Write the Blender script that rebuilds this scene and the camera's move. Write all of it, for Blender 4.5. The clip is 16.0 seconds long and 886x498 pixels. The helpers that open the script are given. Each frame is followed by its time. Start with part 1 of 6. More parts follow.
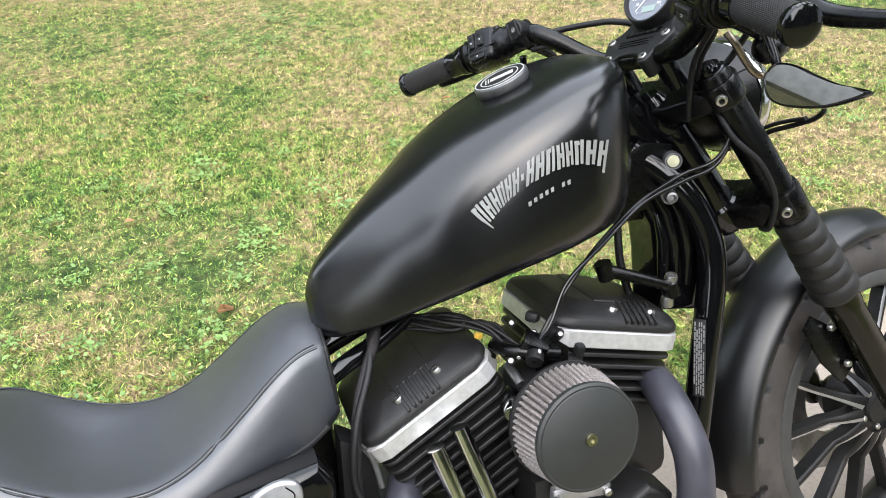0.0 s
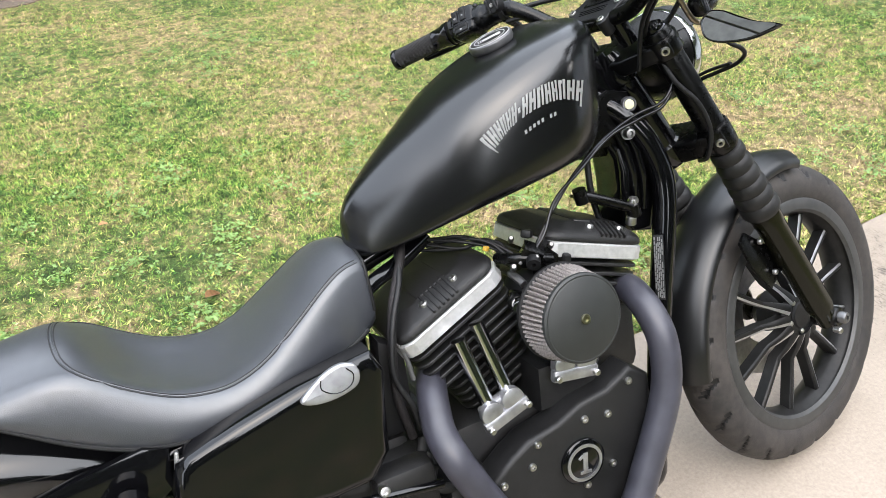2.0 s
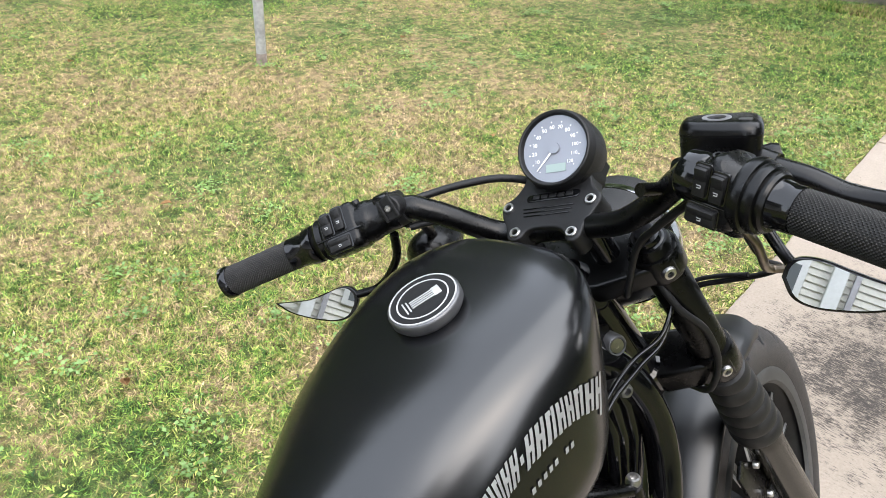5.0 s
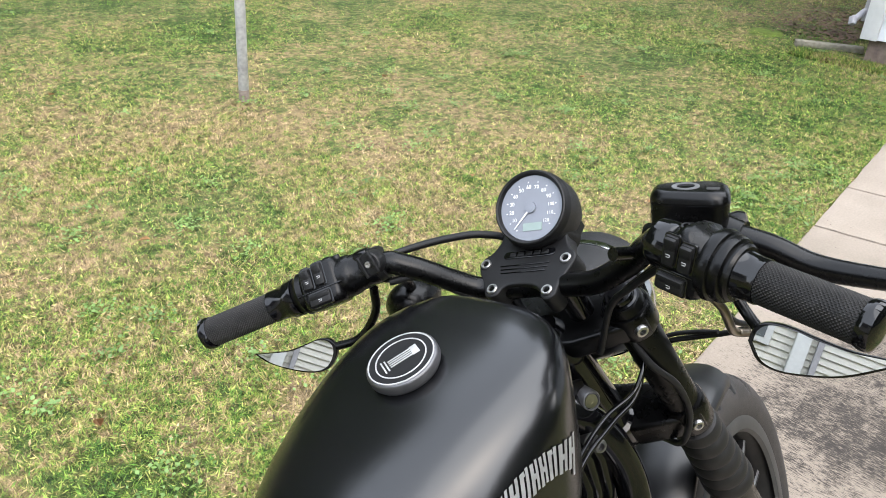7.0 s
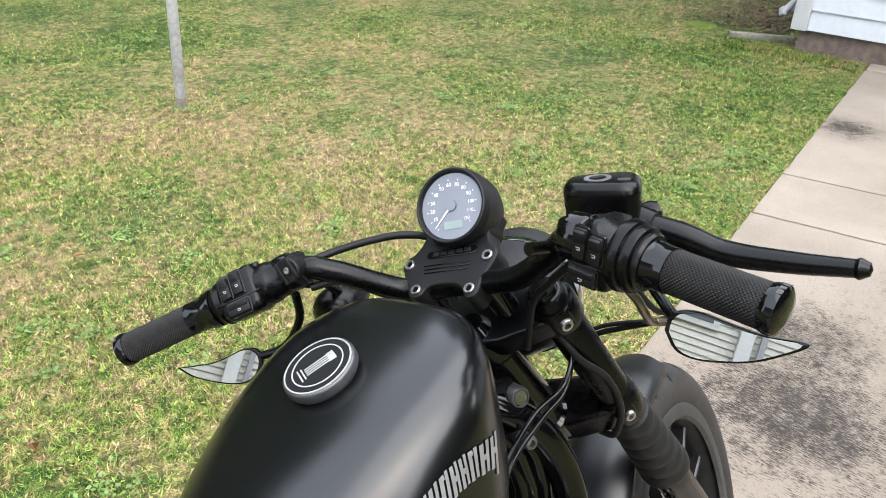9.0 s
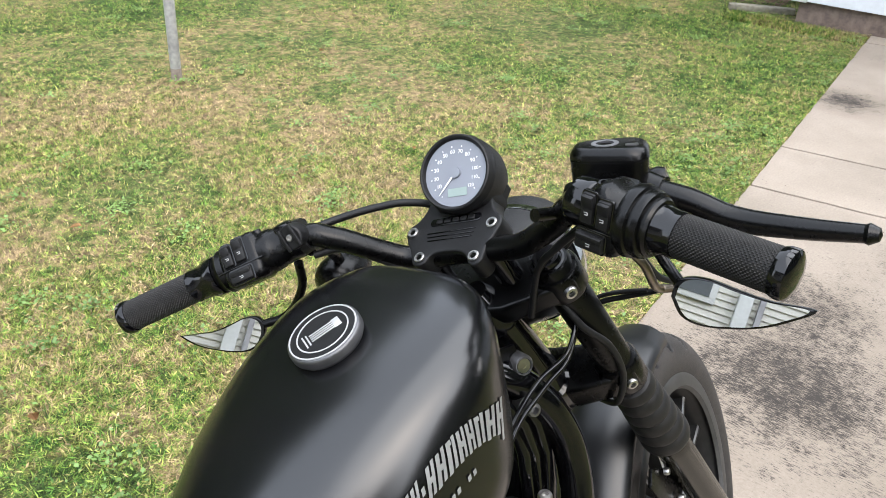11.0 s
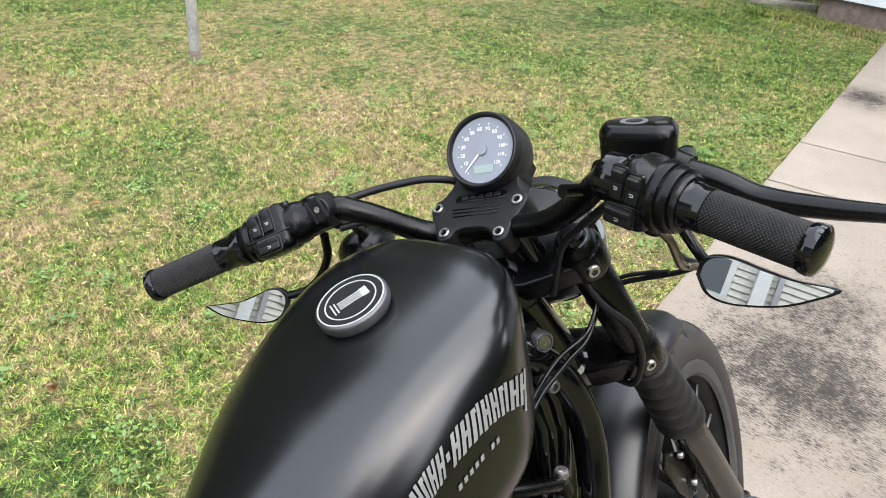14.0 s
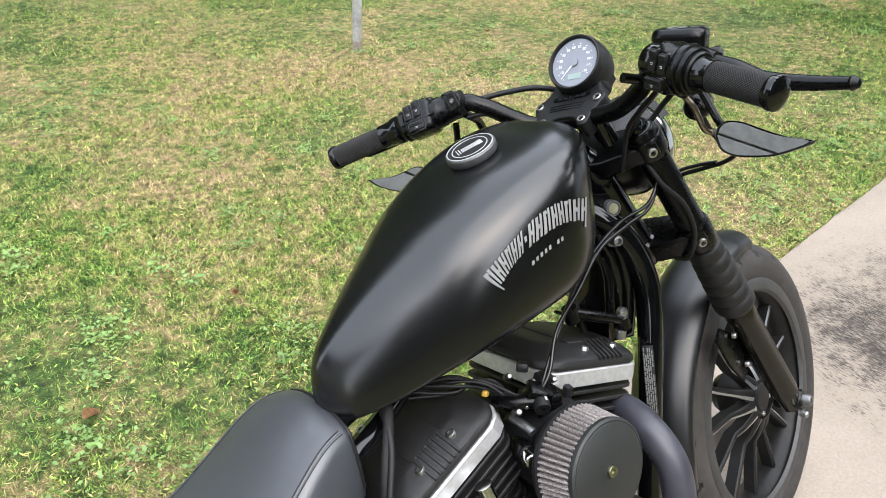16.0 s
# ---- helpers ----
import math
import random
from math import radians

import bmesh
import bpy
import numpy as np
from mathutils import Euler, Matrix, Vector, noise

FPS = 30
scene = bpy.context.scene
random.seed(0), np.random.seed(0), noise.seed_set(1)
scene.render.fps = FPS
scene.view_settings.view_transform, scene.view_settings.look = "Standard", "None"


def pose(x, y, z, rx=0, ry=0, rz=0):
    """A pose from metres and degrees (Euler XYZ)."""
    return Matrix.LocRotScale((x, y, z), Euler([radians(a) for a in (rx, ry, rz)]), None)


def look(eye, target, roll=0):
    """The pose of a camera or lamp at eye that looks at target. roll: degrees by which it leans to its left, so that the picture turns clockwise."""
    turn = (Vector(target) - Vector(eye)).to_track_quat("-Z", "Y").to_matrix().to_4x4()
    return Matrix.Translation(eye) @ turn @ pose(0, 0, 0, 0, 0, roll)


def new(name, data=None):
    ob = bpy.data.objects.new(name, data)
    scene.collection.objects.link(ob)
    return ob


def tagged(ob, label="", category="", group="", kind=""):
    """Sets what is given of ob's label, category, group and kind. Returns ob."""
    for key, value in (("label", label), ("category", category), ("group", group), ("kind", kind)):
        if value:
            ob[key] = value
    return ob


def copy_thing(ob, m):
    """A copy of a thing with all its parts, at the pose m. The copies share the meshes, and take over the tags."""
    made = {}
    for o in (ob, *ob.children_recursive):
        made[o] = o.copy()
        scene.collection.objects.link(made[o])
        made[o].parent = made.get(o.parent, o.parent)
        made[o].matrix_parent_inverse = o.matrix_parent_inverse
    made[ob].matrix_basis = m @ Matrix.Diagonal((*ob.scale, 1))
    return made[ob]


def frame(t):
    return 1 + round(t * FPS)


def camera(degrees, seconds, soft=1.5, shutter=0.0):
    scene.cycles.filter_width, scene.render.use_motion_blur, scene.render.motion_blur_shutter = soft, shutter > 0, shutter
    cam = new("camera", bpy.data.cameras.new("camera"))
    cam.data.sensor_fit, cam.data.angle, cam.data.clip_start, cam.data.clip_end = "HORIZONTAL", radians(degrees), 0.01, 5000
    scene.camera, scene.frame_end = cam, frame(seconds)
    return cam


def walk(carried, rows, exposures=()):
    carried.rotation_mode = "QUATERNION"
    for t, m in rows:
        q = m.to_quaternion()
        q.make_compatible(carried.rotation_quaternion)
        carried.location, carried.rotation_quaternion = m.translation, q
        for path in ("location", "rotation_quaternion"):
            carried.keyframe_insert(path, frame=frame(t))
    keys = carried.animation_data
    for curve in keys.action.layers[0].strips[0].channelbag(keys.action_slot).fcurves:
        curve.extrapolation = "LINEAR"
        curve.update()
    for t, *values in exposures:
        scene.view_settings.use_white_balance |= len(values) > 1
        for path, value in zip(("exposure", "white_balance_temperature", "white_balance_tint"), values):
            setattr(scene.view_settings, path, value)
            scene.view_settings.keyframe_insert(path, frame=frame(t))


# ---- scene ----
cam = camera(60.6, 16.0, soft=0.85)
PATH = [
    (0, (0.506, -0.598, 1.385), (0.999, 0.973, 0.249), -3.5),
    (0.5, (0.462, -0.711, 1.409), (0.969, 0.915, 0.359), -5.5),
    (1, (0.366, -0.801, 1.409), (0.979, 0.793, 0.368), -3.8),
    (1.5, (0.280, -0.831, 1.391), (0.969, 0.700, 0.306), -1.0),
    (2, (0.296, -0.787, 1.389), (0.977, 0.742, 0.295), -3.2),
    (2.5, (0.353, -0.598, 1.381), (0.901, 0.984, 0.288), -6.0),
    (3, (0.402, -0.460, 1.376), (0.962, 1.095, 0.249), -5.4),
    (3.5, (0.424, -0.210, 1.368), (1.254, 1.214, 0.236), -3.3),
    (4, (0.467, -0.146, 1.393), (1.547, 1.112, 0.275), -2.4),
    (4.2, (0.479, -0.149, 1.400), (1.594, 1.095, 0.299), -2.2),
    (6.3, (0.475, -0.145, 1.443), (1.731, 1.031, 0.424), 4.2),
    (6.5, (0.476, -0.143, 1.444), (1.732, 1.043, 0.436), 3.9),
    (7, (0.476, -0.150, 1.455), (1.735, 1.050, 0.467), 2.4),
    (7.5, (0.478, -0.144, 1.458), (1.743, 1.065, 0.490), 2.2),
    (8, (0.486, -0.154, 1.468), (1.780, 1.040, 0.519), 1.9),
    (8.5, (0.500, -0.168, 1.461), (1.825, 0.991, 0.513), 1.6),
    (9, (0.512, -0.171, 1.449), (1.851, 0.944, 0.467), 1.8),
    (11.5, (0.506, -0.162, 1.438), (1.822, 0.920, 0.390), 1.9),
    (12, (0.505, -0.161, 1.436), (1.817, 0.917, 0.380), 1.7),
    (12.5, (0.501, -0.160, 1.435), (1.811, 0.917, 0.375), 1.6),
    (13, (0.500, -0.163, 1.434), (1.801, 0.920, 0.369), 0.5),
    (13.5, (0.499, -0.175, 1.443), (1.801, 0.904, 0.375), 1.4),
    (14, (0.483, -0.163, 1.429), (1.777, 0.931, 0.367), 3.1),
    (14.5, (0.421, -0.158, 1.448), (1.707, 0.991, 0.434), 6.3),
    (15, (0.344, -0.168, 1.451), (1.508, 1.122, 0.461), 7.8),
    (15.5, (0.302, -0.324, 1.445), (1.345, 1.056, 0.440), 3.9),
    (16, (0.247, -0.473, 1.433), (1.289, 0.876, 0.388), 0.4),
]
# the film's camera darkens its picture a little as it swings towards the house
EXPOSURE = ((0, 2.52), (3.8, 2.45), (6.5, 2.26), (14.5, 2.24), (16, 2.32))
walk(cam, [(t, look(eye, target, roll)) for t, eye, target, roll in PATH], EXPOSURE)

# ---- world and light: an overcast day ----
world = bpy.data.worlds.new("overcast_sky")
scene.world = world
world.use_nodes = True
wn = world.node_tree
sky = wn.nodes.new("ShaderNodeTexSky")
sky.sky_type, sky.sun_disc = "NISHITA", False
sky.sun_elevation, sky.sun_rotation = radians(52), radians(200)
sky.air_density, sky.dust_density, sky.ozone_density = 1.0, 3.0, 1.0
cloud = wn.nodes.new("ShaderNodeMix")
cloud.data_type = "RGBA"
cloud.inputs["Factor"].default_value = 0.6
cloud.inputs["B"].default_value = (8.7, 9.25, 10.1, 1)
wn.links.new(sky.outputs["Color"], cloud.inputs["A"])
wn.links.new(cloud.outputs["Result"], wn.nodes["Background"].inputs["Color"])
wn.nodes["Background"].inputs["Strength"].default_value = 0.11
sun = new("sun", bpy.data.lights.new("sun", "SUN"))
sun.data.energy, sun.data.angle, sun.data.color = 1.0, radians(100), (1.0, 0.985, 0.965)
sun.matrix_world = look((0, 0, 0), (-0.21, 0.58, -0.79))

# ---- material helpers ----


def material(name, base, rough=0.5, metal=0.0, vary=0.0, scale=40.0, bump=0.0, bump_scale=300.0, coat=0.0, second=None, wear=4.0, spec=0.5, depth=0.002):
    """A surface with grain and blotches: base colour varied at two sizes, and fine relief."""
    m = bpy.data.materials.new(name)
    m.use_nodes = True
    t = m.node_tree
    b = t.nodes["Principled BSDF"]
    b.inputs["Base Color"].default_value = (*base, 1)
    b.inputs["Roughness"].default_value = rough
    b.inputs["Metallic"].default_value = metal
    b.inputs["Coat Weight"].default_value = coat
    b.inputs["Coat Roughness"].default_value = 0.08
    b.inputs["Specular IOR Level"].default_value = spec
    tc = t.nodes.new("ShaderNodeTexCoord")
    if vary:
        big, small = t.nodes.new("ShaderNodeTexNoise"), t.nodes.new("ShaderNodeTexNoise")
        big.inputs["Scale"].default_value, small.inputs["Scale"].default_value = wear, scale
        big.inputs["Detail"].default_value = small.inputs["Detail"].default_value = 5
        both = t.nodes.new("ShaderNodeMath")
        both.operation = "MULTIPLY_ADD"
        both.inputs[1].default_value = 0.5
        half = t.nodes.new("ShaderNodeMath")
        half.operation = "MULTIPLY"
        half.inputs[1].default_value = 0.5
        ramp = t.nodes.new("ShaderNodeValToRGB")
        other = second or tuple(min(1, c * (1 + vary)) for c in base)
        ramp.color_ramp.elements[0].position, ramp.color_ramp.elements[1].position = 0.35, 0.68
        ramp.color_ramp.elements[0].color = (*(c * (1 - vary) for c in base), 1)
        ramp.color_ramp.elements[1].color = (*other, 1)
        for n in (big, small):
            t.links.new(tc.outputs["Object"], n.inputs["Vector"])
        t.links.new(small.outputs["Fac"], half.inputs[0])
        t.links.new(big.outputs["Fac"], both.inputs[0])
        t.links.new(half.outputs[0], both.inputs[2])
        t.links.new(both.outputs[0], ramp.inputs["Fac"])
        t.links.new(ramp.outputs["Color"], b.inputs["Base Color"])
        rr_ = t.nodes.new("ShaderNodeMapRange")
        rr_.inputs["To Min"].default_value, rr_.inputs["To Max"].default_value = rough * (1 - 0.25 * vary), min(1, rough * (1 + 0.35 * vary))
        t.links.new(both.outputs[0], rr_.inputs["Value"])
        t.links.new(rr_.outputs["Result"], b.inputs["Roughness"])
    if bump:
        n, bp_ = t.nodes.new("ShaderNodeTexNoise"), t.nodes.new("ShaderNodeBump")
        n.inputs["Scale"].default_value, n.inputs["Detail"].default_value = bump_scale, 3
        bp_.inputs["Strength"].default_value, bp_.inputs["Distance"].default_value = bump, depth
        t.links.new(tc.outputs["Object"], n.inputs["Vector"])
        t.links.new(n.outputs["Fac"], bp_.inputs["Height"])
        t.links.new(bp_.outputs["Normal"], b.inputs["Normal"])
    return m


TANK_PAINT = material("satin_black_paint", (0.0020, 0.0021, 0.0026), 0.24, vary=0.1, scale=25, bump=0.012, bump_scale=900, spec=0.6)
GUARD_PAINT = material("satin_black_guard_paint", (0.0036, 0.0037, 0.0042), 0.36, vary=0.15, scale=25, bump=0.02, bump_scale=700, spec=0.5)
GLOSS = material("gloss_black_enamel", (0.0022, 0.0022, 0.0027), 0.09, vary=0.2, scale=60, spec=0.42)
# faint olive in the base paints the greenery mirrored in black enamel
SLIDER = material("slider_reflected_olive", (0.006, 0.006, 0.003), 0.14, vary=0.2, scale=60, spec=0.14)
DULL_STEEL = material("dull_steel", (0.16, 0.16, 0.16), 0.4, metal=0.9, vary=0.3, scale=90)
SATIN = material("satin_black_metal", (0.0016, 0.0016, 0.00176), 0.27, vary=0.35, scale=70, bump=0.04, bump_scale=700, spec=0.24)
WRINKLE = material("wrinkle_black_coat", (0.0052, 0.0052, 0.0055), 0.48, vary=0.4, scale=90, bump=0.3, bump_scale=1100, second=(0.0115, 0.0112, 0.0115), spec=0.36)
MATTE = material("matte_black_plastic", (0.0052, 0.0052, 0.0056), 0.5, vary=0.3, scale=120, bump=0.1, bump_scale=1500, spec=0.28)
PIPE = material("black_ceramic_pipe", (0.032, 0.0318, 0.042), 0.42, vary=0.35, scale=30, bump=0.05, bump_scale=500)
RUBBER = material("grey_black_rubber", (0.0096, 0.00944, 0.00944), 0.5, vary=0.5, scale=80, bump=0.12, bump_scale=700, second=(0.016, 0.0152, 0.0148), spec=0.3)
TYRE = material("dusty_tyre_rubber", (0.016, 0.014, 0.0128), 0.7, vary=0.5, scale=60, bump=0.2, bump_scale=500, second=(0.0384, 0.032, 0.028), wear=9)
VINYL = material("black_seat_vinyl", (0.0252, 0.02745, 0.0333), 0.40, vary=0.2, scale=60, bump=0.16, bump_scale=850, second=(0.0315, 0.0342, 0.0414), spec=1.0)
THREAD = material("black_thread", (0.008, 0.008, 0.009), 0.7)
RIM = material("dusty_black_rim", (0.0088, 0.0088, 0.00896), 0.42, vary=0.4, scale=50, second=(0.016, 0.0156, 0.0152), spec=0.18)
RIM_LIP = material("worn_rim_edge", (0.024, 0.024, 0.024), 0.5, vary=0.3, scale=60, second=(0.04, 0.0392, 0.0376))
LOOM = material("braided_sleeve", (0.008, 0.0072, 0.0076), 0.5, vary=0.6, scale=260, bump=0.8, bump_scale=700, second=(0.0192, 0.016, 0.0168), spec=0.3)
BRONZE = material("dull_bronze_rod", (0.208, 0.176, 0.136), 0.35, metal=1.0, vary=0.4, scale=60)
CHROME = material("chrome", (0.6, 0.6, 0.608), 0.12, metal=1.0, vary=0.15, scale=50)
STEEL = material("bright_steel", (0.464, 0.456, 0.448), 0.33, metal=1.0, vary=0.25, scale=90)
MACHINED = material("machined_aluminium", (0.4752, 0.4752, 0.4752), 0.45, metal=0.65, vary=0.2, scale=120, bump=0.03, bump_scale=900)
PEWTER = material("cast_pewter", (0.4, 0.4, 0.416), 0.38, metal=0.85, vary=0.35, scale=40)
SILVER_PRINT = material("silver_inlay", (0.4, 0.4, 0.4), 0.45, metal=0.3, vary=0.2, scale=90)
CAP_GREY = material("dark_pewter_cap", (0.112, 0.112, 0.116), 0.42, metal=0.8, vary=0.3, scale=50)
BRASS = material("brass_nut", (0.288, 0.28, 0.192), 0.3, metal=1.0, vary=0.3, scale=80)
PLEAT = material("steel_gauze", (0.24, 0.212, 0.2), 0.5, metal=0.45, vary=0.5, scale=400, bump=0.5, bump_scale=2500, second=(0.496, 0.448, 0.424))
CAP_RUBBER = material("filter_cap_rubber", (0.0105, 0.0118, 0.0112), 0.55, vary=0.3, scale=60, bump=0.08, bump_scale=900)
LABEL_TEXT = material("pale_label_print", (0.14, 0.14, 0.14), 0.6)
LABEL = material("dim_label", (0.05, 0.05, 0.05), 0.6, vary=0.3, scale=90)
LETTER = material("silver_decal", (0.16, 0.164, 0.16), 0.5, vary=0.25, scale=60)
WHITE_PRINT = material("white_print", (0.64, 0.64, 0.64), 0.5)
# grey-blue base stands for the sky mirrored in the dial's glass
DIAL = material("dial_sky_glare", (0.152, 0.164, 0.192), 0.25, vary=0.12, scale=8)
LCD = material("lcd", (0.192, 0.248, 0.232), 0.4)
AMBER = material("amber_plug", (0.350, 0.210, 0.025), 0.4)
GREYMARK = material("grey_print", (0.3, 0.3, 0.3), 0.6)
MIRROR = material("mirror_glass", (0.82, 0.83, 0.83), 0.01, metal=1.0)
WHITE_PAINT = material("white_siding_paint", (0.576, 0.6, 0.64), 0.55, vary=0.08, scale=30, bump=0.04, bump_scale=200)
PORCH = material("dull_grey_porch_panel", (0.115, 0.115, 0.11), 0.7, vary=0.25, scale=8, bump=0.05, bump_scale=60)
BEIGE_SIDING = material("beige_siding", (0.544, 0.528, 0.48), 0.6, vary=0.1, scale=20, bump=0.05, bump_scale=150)
TRIM_WHITE = material("white_trim", (0.624, 0.632, 0.64), 0.5, vary=0.06, scale=30)
WINDOW = material("window_glass", (0.12, 0.13, 0.14), 0.05, coat=0.5)
FOUNDATION = material("mossy_foundation", (0.16, 0.12, 0.1), 0.85, vary=0.5, scale=25, bump=0.4, bump_scale=120)
GALV = material("weathered_galvanised_steel", (0.464, 0.472, 0.488), 0.5, metal=0.35, vary=0.45, scale=35, bump=0.1, bump_scale=300, second=(0.528, 0.528, 0.528), wear=6)
RUST = material("rusty_steel", (0.288, 0.24, 0.216), 0.8, metal=0.2, vary=0.4, scale=60)
TIMBER = material("weathered_timber", (0.192, 0.176, 0.136), 0.85, vary=0.5, scale=30, bump=0.4, bump_scale=90)
DRY_LEAF = material("dry_leaf", (0.32, 0.168, 0.068), 0.7, vary=0.5, scale=90)
SHED = material("grey_shed_panel", (0.336, 0.328, 0.352), 0.6, vary=0.15, scale=12)
ROOF = material("grey_shingle", (0.06, 0.06, 0.06), 0.9, vary=0.3, scale=30, bump=0.3, bump_scale=60)


def concrete_material():
    m = material("stained_concrete", (0.44, 0.4, 0.36), 0.85, bump=0.2, bump_scale=260, depth=0.003)
    t = m.node_tree
    b = t.nodes["Principled BSDF"]
    g = t.nodes.new("ShaderNodeNewGeometry")

    def noise_at(scale, detail=6, rough=0.6):
        n = t.nodes.new("ShaderNodeTexNoise")
        n.inputs["Scale"].default_value, n.inputs["Detail"].default_value, n.inputs["Roughness"].default_value = scale, detail, rough
        t.links.new(g.outputs["Position"], n.inputs["Vector"])
        return n.outputs["Fac"]

    def ramp(fac, a, b_, ca, cb):
        r = t.nodes.new("ShaderNodeValToRGB")
        r.color_ramp.elements[0].position, r.color_ramp.elements[1].position = a, b_
        r.color_ramp.elements[0].color, r.color_ramp.elements[1].color = (*ca, 1), (*cb, 1)
        t.links.new(fac, r.inputs["Fac"])
        return r.outputs["Color"]

    def mix(kind, fac, a, b_):
        x = t.nodes.new("ShaderNodeMix")
        x.data_type, x.blend_type = "RGBA", kind
        for key, v in (("Factor", fac), ("A", a), ("B", b_)):
            if isinstance(v, (int, float)):
                x.inputs[key].default_value = v
            elif isinstance(v, tuple):
                x.inputs[key].default_value = (*v, 1)
            else:
                t.links.new(v, x.inputs[key])
        return x.outputs["Result"]

    base = ramp(noise_at(2.2), 0.3, 0.72, (0.212, 0.18, 0.146), (0.30, 0.256, 0.214))
    fine = ramp(noise_at(110, 8, 0.75), 0.35, 0.65, (0.82, 0.8, 0.78), (1.08, 1.07, 1.05))
    col = mix("MULTIPLY", 1.0, base, fine)
    # mildew: black speckle inside soft-edged patches
    fade = None
    for cx, cy, rad, hard in ((2.47, 0.12, 0.5, 1.0), (2.85, 0.2, 0.38, 0.85), (5.12, 0.72, 0.24, 1.0), (2.2, -0.35, 0.4, 0.7), (3.3, 0.0, 0.4, 0.45), (6.2, 0.6, 0.35, 0.55)):
        d = t.nodes.new("ShaderNodeVectorMath")
        d.operation = "DISTANCE"
        d.inputs[1].default_value = (cx, cy, 0)
        t.links.new(g.outputs["Position"], d.inputs[0])
        mr = t.nodes.new("ShaderNodeMapRange")
        mr.inputs["From Min"].default_value, mr.inputs["From Max"].default_value = rad * 0.2, rad * 1.25
        mr.inputs["To Min"].default_value, mr.inputs["To Max"].default_value = hard, 0
        t.links.new(d.outputs["Value"], mr.inputs["Value"])
        if fade is None:
            fade = mr.outputs["Result"]
        else:
            mx = t.nodes.new("ShaderNodeMath")
            mx.operation = "MAXIMUM"
            t.links.new(fade, mx.inputs[0])
            t.links.new(mr.outputs["Result"], mx.inputs[1])
            fade = mx.outputs[0]
    wob = t.nodes.new("ShaderNodeMath")
    wob.operation = "MULTIPLY_ADD"
    wob.inputs[1].default_value = 0.68
    t.links.new(fade, wob.inputs[0])
    # broom marks run across the drive, and the mildew follows them
    turn = t.nodes.new("ShaderNodeMapping")
    turn.inputs["Scale"].default_value = (230, 46, 1)
    t.links.new(g.outputs["Position"], turn.inputs["Vector"])
    sn = t.nodes.new("ShaderNodeTexNoise")
    sn.inputs["Scale"].default_value, sn.inputs["Detail"].default_value, sn.inputs["Roughness"].default_value = 1.0, 8, 0.75
    t.links.new(turn.outputs["Vector"], sn.inputs["Vector"])
    spx = t.nodes.new("ShaderNodeMath")
    spx.operation = "MULTIPLY_ADD"
    spx.inputs[1].default_value = 0.68
    clump = t.nodes.new("ShaderNodeMath")
    clump.operation = "MULTIPLY"
    clump.inputs[1].default_value = 0.32
    t.links.new(noise_at(13, 6, 0.7), clump.inputs[0])
    t.links.new(sn.outputs["Fac"], spx.inputs[0])
    t.links.new(clump.outputs[0], spx.inputs[2])
    even = t.nodes.new("ShaderNodeMapRange")
    even.clamp = False
    even.inputs["From Min"].default_value, even.inputs["From Max"].default_value = 0.36, 0.64
    even.inputs["To Min"].default_value, even.inputs["To Max"].default_value = -0.5, 0.5
    t.links.new(spx.outputs[0], even.inputs["Value"])
    speck = even.outputs["Result"]
    t.links.new(speck, wob.inputs[2])
    dark = t.nodes.new("ShaderNodeMapRange")
    dark.inputs["From Min"].default_value, dark.inputs["From Max"].default_value = 0.36, 0.72
    t.links.new(wob.outputs[0], dark.inputs["Value"])
    wash = t.nodes.new("ShaderNodeMath")
    wash.operation = "MULTIPLY"
    wash.inputs[1].default_value = 0.6
    t.links.new(fade, wash.inputs[0])
    col = mix("MIX", wash.outputs[0], col, (0.136, 0.108, 0.08))
    col = mix("MIX", dark.outputs["Result"], col, (0.02, 0.0155, 0.012))
    t.links.new(col, b.inputs["Base Color"])
    return m


CONCRETE = concrete_material()
BARK = material("grey_brown_bark", (0.104, 0.076, 0.06), 0.9, vary=0.6, scale=22, bump=0.9, bump_scale=45, second=(0.24, 0.2, 0.168), wear=5, depth=0.02)
BARE_SOIL = material("bare_soil", (0.085, 0.062, 0.045), 0.95, vary=0.4, scale=40, bump=0.5, bump_scale=120, second=(0.15, 0.115, 0.085), wear=3)
JOINT_DIRT = material("joint_soil", (0.07, 0.055, 0.04), 0.95, vary=0.5, scale=80, bump=0.4, bump_scale=200)


